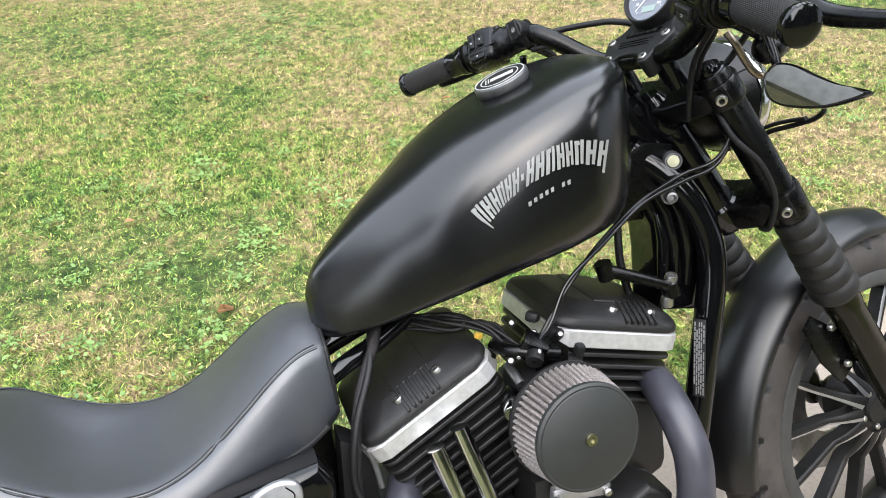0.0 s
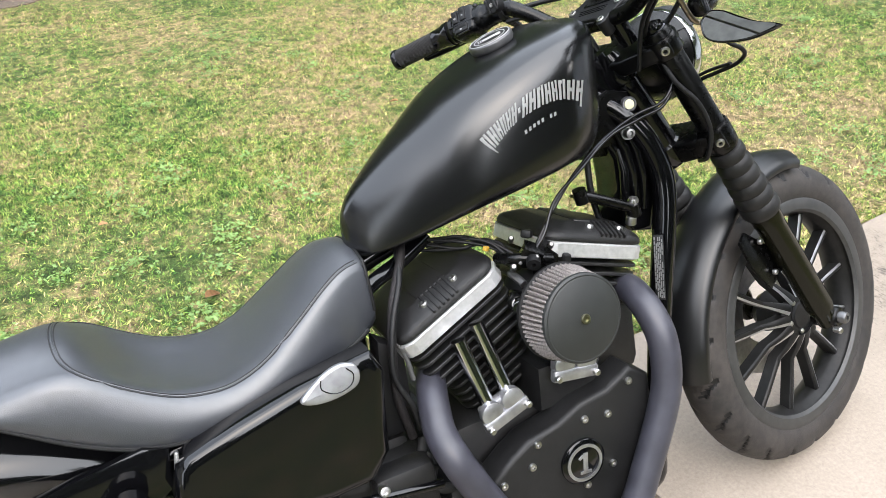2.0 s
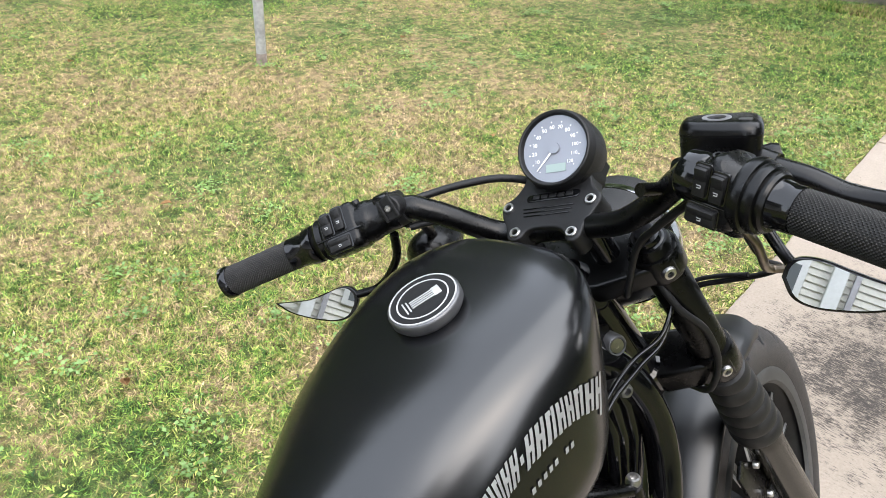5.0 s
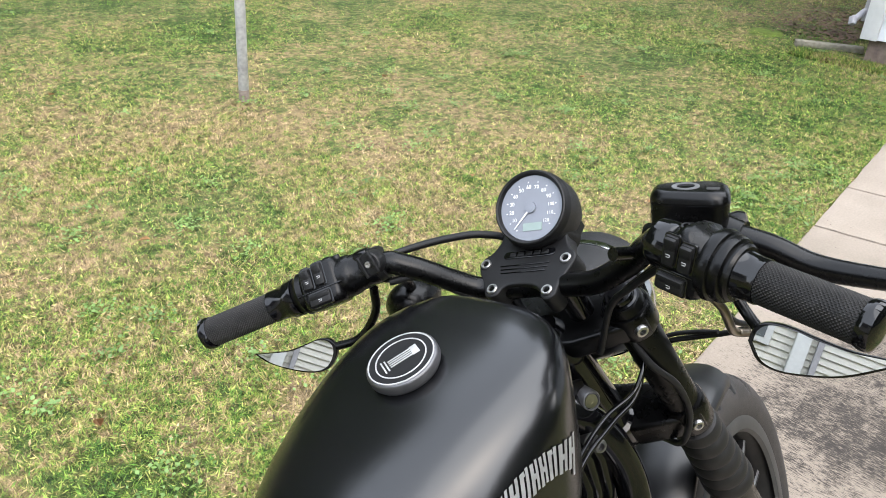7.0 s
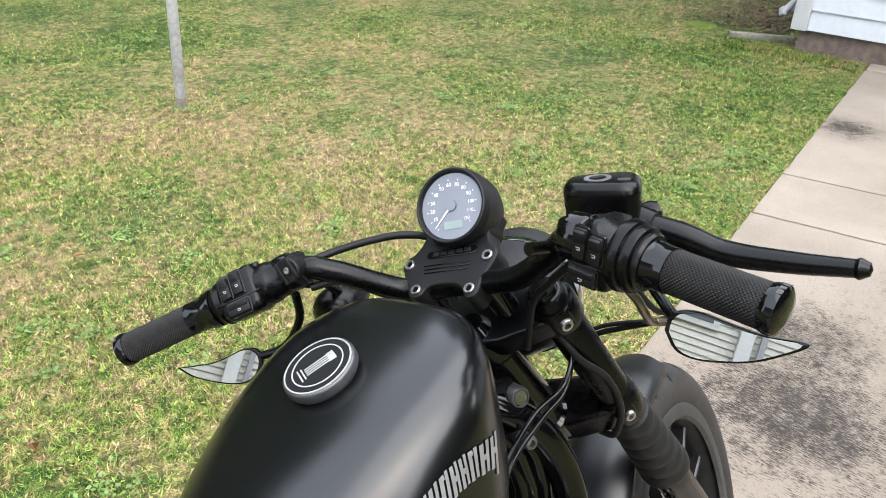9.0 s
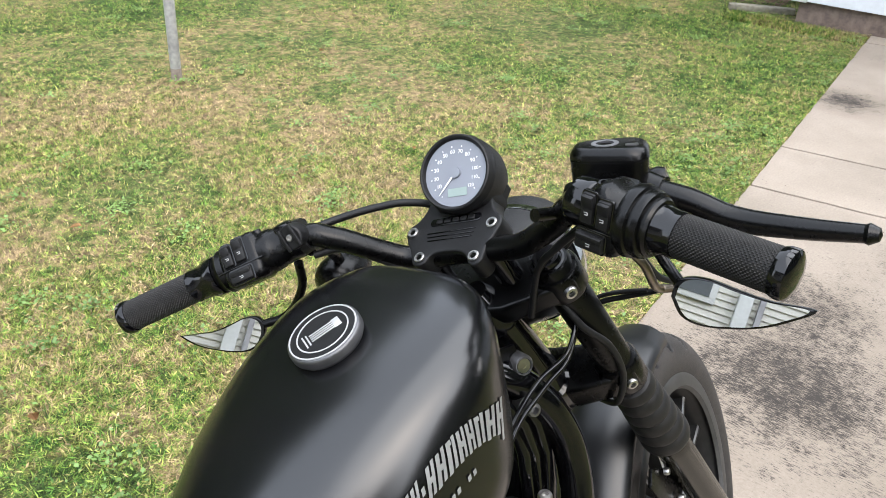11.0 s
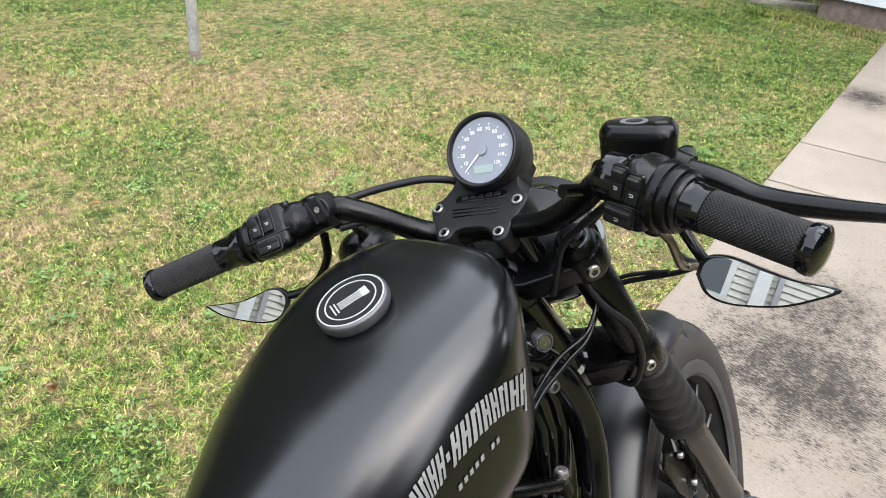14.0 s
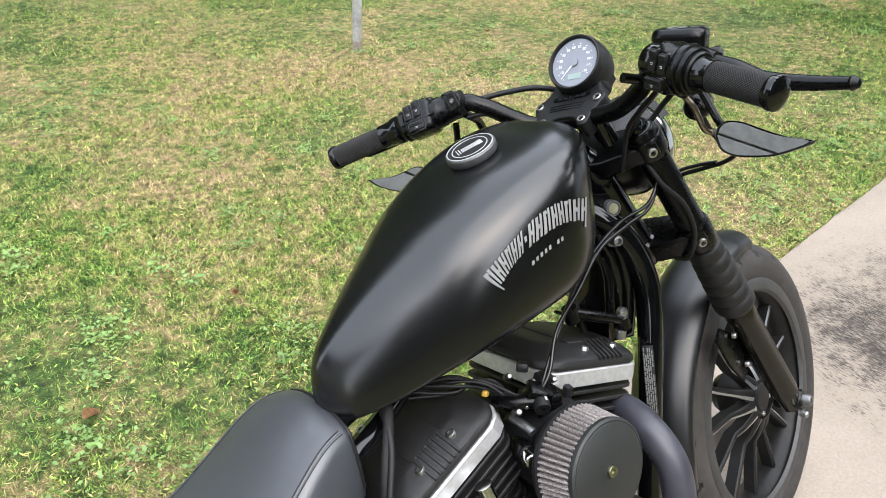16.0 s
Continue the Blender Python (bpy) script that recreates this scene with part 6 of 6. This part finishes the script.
def sheet_mesh(name, verts, faces_n, mat, label, category="grass"):
    """Many loose three-cornered blades as one mesh: verts is (n * 3, 3)."""
    n = len(verts)
    me = bpy.data.meshes.new(name)
    me.vertices.add(n)
    me.vertices.foreach_set("co", verts.astype(np.float32).ravel())
    me.loops.add(n)
    me.loops.foreach_set("vertex_index", np.arange(n, dtype=np.int32))
    me.polygons.add(n // faces_n)
    me.polygons.foreach_set("loop_start", np.arange(0, n, faces_n, dtype=np.int32))
    me.polygons.foreach_set("loop_total", np.full(n // faces_n, faces_n, dtype=np.int32))
    me.update(calc_edges=True)
    me.materials.append(mat)
    return tagged(new(name, me), label, category, kind="stuff")


rng = np.random.default_rng(7)


def lawn_points(n):
    """Places on the lawn, denser towards the drive."""
    x = rng.uniform(-2.4, 9.5, n * 2)
    y = EDGE(x) + 0.0 + 9.0 * rng.uniform(0, 1, n * 2) ** 1.5
    d = np.hypot(x - 0.6, y - 0.2)
    keep = rng.uniform(0, 1, n * 2) < np.clip(2.6 / (d + 0.6), 0.2, 1)
    y = np.where(rng.uniform(0, 1, n * 2) < 0.06, EDGE(x) - 1.25 - 3 * rng.uniform(0, 1, n * 2), y)
    keep &= ~((np.hypot((x + 0.28) / 0.42, (y - 5.9) / 0.30) < 1) & (rng.uniform(0, 1, n * 2) < 0.85))
    keep &= ~((x > 6.69) & (y < 1.62)) & ~((x > 9.0) & (y > 3.6))
    return x[keep][:n], y[keep][:n]


def grass(n, lo, hi, width, up=0.55, flat=1.5, close=False):
    x, y = lawn_points(n)
    if close:
        x = rng.uniform(-0.9, 2.6, n)
        y = EDGE(x) + 2.9 * rng.uniform(0, 1, n) ** 1.2
    n = len(x)
    bare = np.sin(x * 4.1 + 2 * np.sin(y * 2.3)) * np.sin(y * 3.7 + 1.7 * np.sin(x * 2.9)) + 0.6 * np.sin(x * 9.7 + y * 7.1) * np.sin(y * 11.3 - x * 5.9)
    some = rng.uniform(0, 1, n) > np.clip((bare - 0.5) * 1.6, 0, 0.4)
    x, y = x[some], y[some]
    n = len(x)
    ln = rng.uniform(lo, hi, n)
    a = rng.uniform(0, 2 * np.pi, n)
    tilt = rng.uniform(up, flat, n)
    w = width * rng.uniform(0.6, 1.3, n) * (1 + 0.05 * np.hypot(x, y))
    b = a + np.pi / 2 + rng.uniform(-0.5, 0.5, n)
    base = np.c_[x, y, np.full(n, -0.014)]
    side = np.c_[np.cos(b), np.sin(b), np.zeros(n)] * w[:, None] / 2
    tip = base + np.c_[np.cos(a) * np.sin(tilt), np.sin(a) * np.sin(tilt), np.cos(tilt)] * ln[:, None]
    tip[:, 2] += 0.004
    return np.stack([base - side, base + side, tip], 1).reshape(-1, 3)


def house_grass(n):
    """Longer grass that the mower leaves along the house."""
    x, y = rng.uniform(6.42, 6.68, n), rng.uniform(1.0, 2.0, n)
    h, a = rng.uniform(0.012, 0.04, n), rng.uniform(0, 2 * np.pi, n)
    base = np.c_[x, y, np.full(n, -0.014)]
    side = np.c_[np.cos(a), np.sin(a), np.zeros(n)] * 0.004
    tip = base + np.c_[0.5 * np.sin(a), 0.5 * np.cos(a), np.ones(n)] * h[:, None]
    return np.stack([base - side, base + side, tip], 1).reshape(-1, 3)


sheet_mesh("grass", np.vstack([grass(950000, 0.010, 0.028, 0.0042, 0.95, 1.56), grass(70000, 0.022, 0.042, 0.005, 0.8, 1.5), grass(260000, 0.015, 0.04, 0.0035, 1.3, 1.57), grass(300000, 0.008, 0.03, 0.0034, 0.7, 1.55, True), house_grass(9000)]), 3, BLADES, "short mown grass blades, green and straw-coloured")


def broadleaves(n, lo, hi):
    """Small oval leaves scattered through the grass."""
    x, y = lawn_points(n)
    n = len(x)
    s, a = rng.uniform(lo, hi, n), rng.uniform(0, 2 * np.pi, n)
    c = np.c_[x, y, rng.uniform(0.002, 0.018, n)]
    u = np.c_[np.cos(a), np.sin(a), rng.uniform(-0.6, 0.6, n)] * s[:, None]
    v = np.c_[-np.sin(a), np.cos(a), rng.uniform(-0.5, 0.5, n)] * s[:, None] * rng.uniform(0.16, 0.34, n)[:, None]
    return np.stack([c - u, c - v, c + u, c + v], 1).reshape(-1, 3)


sheet_mesh("broadleaf_weeds", broadleaves(200000, 0.004, 0.011), 4, BLADES, "small broad leaves among the grass, green and yellowing", "weeds")


def weeds(n):
    cx, cy = lawn_points(420)
    pick = rng.integers(0, len(cx), n)
    r = np.abs(rng.normal(0, 0.06, n)) + 0.005
    t = rng.uniform(0, 2 * np.pi, n)
    x, y = cx[pick] + r * np.cos(t), cy[pick] + r * np.sin(t)
    keep = y > EDGE(x) + 0.01
    x, y = x[keep], y[keep]
    n = len(x)
    s = rng.uniform(0.004, 0.010, n)
    a = rng.uniform(0, 2 * np.pi, n)
    z = rng.uniform(0.006, 0.028, n)
    tx, ty = rng.uniform(-0.5, 0.5, n), rng.uniform(-0.5, 0.5, n)
    c = np.c_[x, y, z]
    u = np.c_[np.cos(a), np.sin(a), tx] * s[:, None]
    v = np.c_[-np.sin(a), np.cos(a), ty] * s[:, None] * 0.7
    return np.stack([c - u, c - v * 0.9, c + u * 0.8, c + v], 1).reshape(-1, 3)


sheet_mesh("clover", weeds(30000), 4, WEED, "low clumps of bright green broadleaf weeds in the lawn", "weeds")


def litter(n, box, lo, hi):
    x = rng.normal((box[0] + box[1]) / 2, (box[1] - box[0]) / 3, n)
    y = box[2] + np.abs(rng.normal(0, (box[3] - box[2]) / 2, n))
    x = np.maximum(x, box[0] + rng.uniform(0, 0.5, n))
    s = rng.uniform(lo, hi, n)
    a = rng.uniform(0, 2 * np.pi, n)
    c = np.c_[x, y, rng.uniform(0.0, 0.03, n)]
    u = np.c_[np.cos(a), np.sin(a), rng.uniform(-0.4, 0.4, n)] * s[:, None]
    v = np.c_[-np.sin(a), np.cos(a), rng.uniform(-0.4, 0.4, n)] * s[:, None] * 0.6
    return np.stack([c - u, c - v, c + u, c + v], 1).reshape(-1, 3)


def leaf_mesh(size):
    """A curled oval leaf with a raised midrib."""
    bm = bmesh.new()
    rows = []
    for i in range(7):
        t = i / 6
        w = 0.36 * size * math.sin(math.pi * min(1, t * 0.94 + 0.04)) ** 0.8
        x = (t - 0.5) * size
        z = 0.10 * size * math.cos(3 * t) + 0.02
        rows.append([bm.verts.new((x, y, z + abs(y) * 0.55)) for y in (-w, -w / 2, 0, w / 2, w)])
    for a, b in zip(rows, rows[1:]):
        for i in range(4):
            bm.faces.new((a[i], a[i + 1], b[i + 1], b[i]))
    top = bm.faces[:]
    bmesh.ops.solidify(bm, geom=top, thickness=0.0008)
    return bm


leaf = tagged(part("fallen_leaf", leaf_mesh(0.055), DRY_LEAF), "curled brown fallen leaf on the lawn", "leaf", "fallen leaves")
leaf.matrix_world = pose(0.412, 1.25, 0.0, 8, 5, 30)
for x, y, a, k in ((0.95, 1.55, 80, 0.7), (0.15, 1.9, 10, 0.6), (1.5, 2.4, 140, 0.8), (2.9, 2.0, 60, 0.7), (-0.6, 1.6, 200, 0.7), (3.6, 3.4, 15, 0.9), (4.6, 2.6, 100, 0.8), (1.9, 4.3, 40, 0.9), (0.5, 2.9, 70, 0.7), (3.3, 1.3, 33, 0.6)):
    c = copy_thing(leaf, pose(x, y, 0.002, 6, -4, a))
    c.scale = (k, k, k)

def crumbs(n):
    """Dirt crumbs and chips lying on the concrete, most of them along its border."""
    x = rng.uniform(1.0, 7.0, n)
    y = EDGE(x) - np.abs(rng.normal(0, 0.10, n)) * (rng.uniform(0, 1, n) < 0.7) - rng.uniform(0, 1.2, n) * (rng.uniform(0, 1, n) < 0.4)
    s, a = rng.uniform(0.001, 0.003, n), rng.uniform(0, 6.28, n)
    c = np.c_[x, y, np.full(n, 0.0005)]
    r = [np.c_[np.cos(a + k), np.sin(a + k), np.zeros(n)] * s[:, None] for k in (0, 2.2, 4.1)]
    top = c + np.c_[np.zeros(n), np.zeros(n), s * 0.9]
    p = [c + q for q in r]
    return np.stack([p[0], p[1], top, p[1], p[2], top, p[2], p[0], top], 1).reshape(-1, 3)


sheet_mesh("dirt_crumbs", crumbs(150), 3, JOINT_DIRT, "dark dirt crumbs and chips on the concrete", "debris")

# ---- steel post in the lawn ----
post = tagged(new("metal_post"), "weathered galvanised steel post standing in the lawn", "post")
post.matrix_world = pose(2.72, 3.637, -0.05, 7.5, -1.5, 0)
part("post_tube", lathe([(0.0, 0.0), (0.029, 0.0), (0.029, 2.1), (0.026, 2.104), (0.0, 2.104)], 28), GALV, post)
part("rust_foot", lathe([(0.0295, 0.0), (0.0302, 0.02), (0.0302, 0.08), (0.0293, 0.11)], 28), RUST, post, "rusty foot of the post")

# ---- twin-stemmed tree in the lawn ----
tree = tagged(new("tree"), "twin-stemmed garden tree with rough brown bark", "tree")
tree.matrix_world = pose(-0.17, 6.02, 0)


def stem(points, radii, seed):
    """A trunk with a ribbed, uneven outline that flares at its foot."""
    line = smooth_line(points, 6)
    rr_ = np.interp(np.linspace(0, len(points) - 1, len(line)), range(len(points)), radii)
    rings = []
    for i, (p, rad) in enumerate(zip(line, rr_)):
        ring = []
        for k in range(22):
            a = 2 * math.pi * k / 22
            w = 1 + 0.10 * noise.noise((math.cos(a) * 2 + seed, math.sin(a) * 2, p[2] * 1.5)) + 0.07 * math.sin(5 * a + seed) * max(0, 1 - p[2] / 0.5)
            ring.append((p[0] + rad * w * math.cos(a), p[1] + rad * w * math.sin(a), p[2]))
        rings.append(ring)
    return skin(rings)


part("trunk", stem([(0.02, 0, -0.05), (0.01, 0, 0.12), (0.0, 0, 0.5), (-0.04, 0.05, 1.5), (0.1, 0.1, 3.0), (0.25, 0.0, 4.4)], [0.155, 0.118, 0.098, 0.09, 0.075, 0.04], 1.0), BARK, tree, "thick rough trunk")
part("second_stem", stem([(-0.19, -0.05, -0.05), (-0.20, -0.05, 0.1), (-0.24, -0.05, 0.5), (-0.42, -0.05, 1.6), (-0.7, 0.1, 3.0), (-0.9, 0.2, 4.2)], [0.06, 0.046, 0.043, 0.04, 0.032, 0.02], 4.0), BARK, tree, "slender pale second stem")
for k in range(5):
    a = 1.26 * k + 0.4
    part("limb", tube([(0.1, 0.1, 2.8 + 0.2 * k), (0.1 + 0.6 * math.cos(a), 0.1 + 0.6 * math.sin(a), 3.5 + 0.2 * k), (0.1 + 1.3 * math.cos(a), 0.1 + 1.3 * math.sin(a), 4.0 + 0.25 * k)], [0.045, 0.03, 0.012], 10, 4), BARK, tree)


def crown(n):
    """Leaves in uneven clumps round the limbs."""
    r2 = np.random.default_rng(3)
    cl = np.c_[r2.normal(-0.1, 0.9, 46), r2.normal(0.1, 0.9, 46), r2.uniform(3.4, 5.8, 46)]
    c = cl[r2.integers(0, 46, n)] + r2.normal(0, 0.24, (n, 3))
    u = r2.normal(0, 1, (n, 3))
    u /= np.linalg.norm(u, axis=1)[:, None]
    v = np.cross(u, r2.normal(0, 1, (n, 3)))
    v /= np.linalg.norm(v, axis=1)[:, None]
    s = r2.uniform(0.03, 0.06, n)[:, None]
    verts = np.stack([c - u * s, c - v * s * 0.5, c + u * s, c + v * s * 0.5], 1).reshape(-1, 3)
    me = bpy.data.meshes.new("crown")
    me.from_pydata(verts.tolist(), [], np.arange(len(verts)).reshape(-1, 4).tolist())
    me.materials.append(FOLIAGE)
    ob = new("crown", me)
    ob.parent = tree
    return ob


crown(9000)
ring = [(0.42 * (1 + 0.22 * noise.noise((math.cos(a) * 1.5, math.sin(a) * 1.5, 7))) * math.cos(a), 0.29 * (1 + 0.25 * noise.noise((math.cos(a) * 2, math.sin(a) * 2, 3))) * math.sin(a)) for a in np.linspace(0, 2 * math.pi, 40, endpoint=False)]
tagged(part("soil_patch", plate(ring, 0.03, pose(-0.28, 5.9, -0.002), 0.003), BARE_SOIL, None, "bare brown soil round the tree"), category="soil", kind="stuff")

# ---- white house at the end of the drive ----
house = tagged(new("house"), "white clapboard house on a low brown foundation", "house")
house.matrix_world = pose(6.67, 1.60, 0)
part("wall", block(4.0, 5.0, 2.6, 0, pose(2.04, -2.53, 1.455)), WHITE_PAINT, house)
part("foundation", block(3.96, 4.96, 0.26, 0.004, pose(2.04, -2.53, 0.025)), FOUNDATION, house, "rough brown foundation wall")
lap = [(0, 0), (0.022, 0.0), (0.006, 0.152), (0, 0.152)]
bm = skin([[(-x, y, z) for x, z in lap] for y in (-0.10, -4.9)])
first = part("siding_board", bm, WHITE_PAINT, house)
first.matrix_basis = pose(0.04, 0, 0.16)
for k in range(1, 17):
    share("siding_board", first.data, pose(0.04, 0, 0.16 + 0.146 * k), house)
part("corner_board", block(0.05, 0.115, 2.5, 0.004, pose(0.018, -0.055, 1.405)), TRIM_WHITE, house)
part("downspout", tube([(0.12, 0.04, 2.4), (0.12, 0.04, 0.42), (0.11, 0.05, 0.34), (0.06, 0.09, 0.27)], 0.024, 12, 4), SHED, house, "grey-beige downspout")
part("spout_end", block(0.055, 0.04, 0.07, 0.01, pose(0.05, 0.10, 0.26, 20, 30, 60)), SHED, house)
part("roof", plate([(-0.5, 0.5), (4.6, 0.5), (4.6, -5.5), (-0.5, -5.5)][::-1], 0.12, pose(0, 0, 2.9)), ROOF, house)
timber = tagged(part("edging_timber", block(0.07, 0.5, 0.05, 0.01, pose(6.86, 1.86, 0.012, 0, 0, 24)), TIMBER), "weathered grey edging timber at the house corner", "timber")
moss = tagged(part("moss_patch", lathe([(0.001, 0.008), (0.08, 0.007), (0.13, 0.001), (0.15, -0.012), (0.001, -0.012)], 20, pose(6.98, 2.42, 0.0)), MOSS), "bright green moss patch by the flower bed", "moss")
sheet_mesh("leaf_litter", litter(3200, (6.95, 8.8, 1.78, 2.7), 0.007, 0.022), 4, MULCH, "brown leaf litter beside the house", "leaf litter")

# ---- grey shed farther off ----
shed = tagged(new("shed"), "grey panelled shed with white corner trim", "shed")
shed.matrix_world = pose(9.2, 4.1, 0, 0, 0, -14)
part("wall", block(3.0, 2.4, 2.2, 0, pose(1.53, 1.23, 1.1)), SHED, shed)
for k in range(8):
    part("panel_batten", block(0.05, 0.02, 2.1, 0.004, pose(0.35 + 0.36 * k, 0.02, 1.1)), SHED, shed)
part("corner_trim", block(0.14, 0.14, 2.2, 0.01, pose(0.05, 0.05, 1.1)), TRIM_WHITE, shed, "white corner trim")
part("sill_board", block(3.0, 0.03, 0.10, 0.004, pose(1.55, 0.0, 0.06)), TRIM_WHITE, shed)
part("roof", block(3.4, 2.8, 0.12, 0.02, pose(1.53, 1.23, 2.3, 6, 0, 0)), ROOF, shed)

# ---- house behind the viewer, seen in the mirrors ----
near = tagged(new("house_behind"), "beige house wall with lap siding, white posts and a window", "house")
near.matrix_world = pose(-8.0, 0, 0, 0, 0, -90)
part("wall", block(12.0, 0.25, 5.2, 0, pose(0, -0.16, 2.6)), BEIGE_SIDING, near)
bm = skin([[(x, y, z) for y, z in ((0, 0), (0.024, 0.0), (0.004, 0.088), (0, 0.088))] for x in (-6, 6)])
board = part("siding_board", bm, BEIGE_SIDING, near)
board.matrix_basis = pose(0, -0.035, 0.1)
for k in range(1, 58):
    share("siding_board", board.data, pose(0, -0.035, 0.1 + 0.088 * k), near)
for x in (1.13, -0.5):
    part("post", block(0.17, 0.14, 5.1, 0.01, pose(x, 0.05, 2.55)), TRIM_WHITE, near, "white corner post")
    part("downspout", block(0.07, 0.06, 5.1, 0.01, pose(x + 0.2, 0.04, 2.55)), SHED, near, "grey downspout")
win = part("window", block(0.9, 0.05, 1.1, 0.008, pose(0.35, 0.0, 2.75)), TRIM_WHITE, near, "white framed window")
for dx, dz in ((0, 0.26), (0, -0.26)):
    part("pane", block(0.74, 0.02, 0.44, 0, pose(0.35 + dx, 0.022, 2.75 + dz)), WINDOW, win)
part("porch_roof", joined(*[block(4.6, 0.1, 0.36, 0.012, pose(-2.6, 0.55 - 0.12 * k, 3.03 + 0.37 * k, 18, 0, 0)) for k in range(5)]), PORCH, near, "dark grey panelled porch roof")
part("eave", block(12.4, 1.0, 0.1, 0.01, pose(0, 0.35, 5.25)), SHED, near)
part("roof", block(12.6, 2.6, 0.12, 0.01, pose(0, -0.4, 5.7, -22, 0, 0)), ROOF, near)


# ---- unseen tree line, added to darken the low sky in reflections ----
def unseen_woods(n):
    a = rng.uniform(-2.3, 2.3, n)
    # closer but lower on the right, which sets the tank flank's reflection
    near_side = np.clip((-0.35 - a) / 0.4, 0, 1)
    d = rng.uniform(15, 20, n) - 5.5 * near_side
    c = np.c_[d * np.cos(a), d * np.sin(a), rng.uniform(0, 1, n) ** 0.8 * (11.0 + 2.5 * np.sin(a * 5) + 1.5 * np.sin(a * 13) - 5.0 * near_side)]
    s = rng.uniform(0.25, 0.75, n)
    u = rng.normal(0, 1, (n, 3))
    u /= np.linalg.norm(u, axis=1)[:, None]
    v = np.cross(u, rng.normal(0, 1, (n, 3)))
    v /= np.linalg.norm(v, axis=1)[:, None]
    u, v = u * s[:, None], v * s[:, None]
    return np.stack([c - u, c - v, c + u, c + v], 1).reshape(-1, 3)


sheet_mesh("unseen_trees", unseen_woods(34000), 4, FOLIAGE, "unseen dark green tree line added to darken low reflections", "trees")
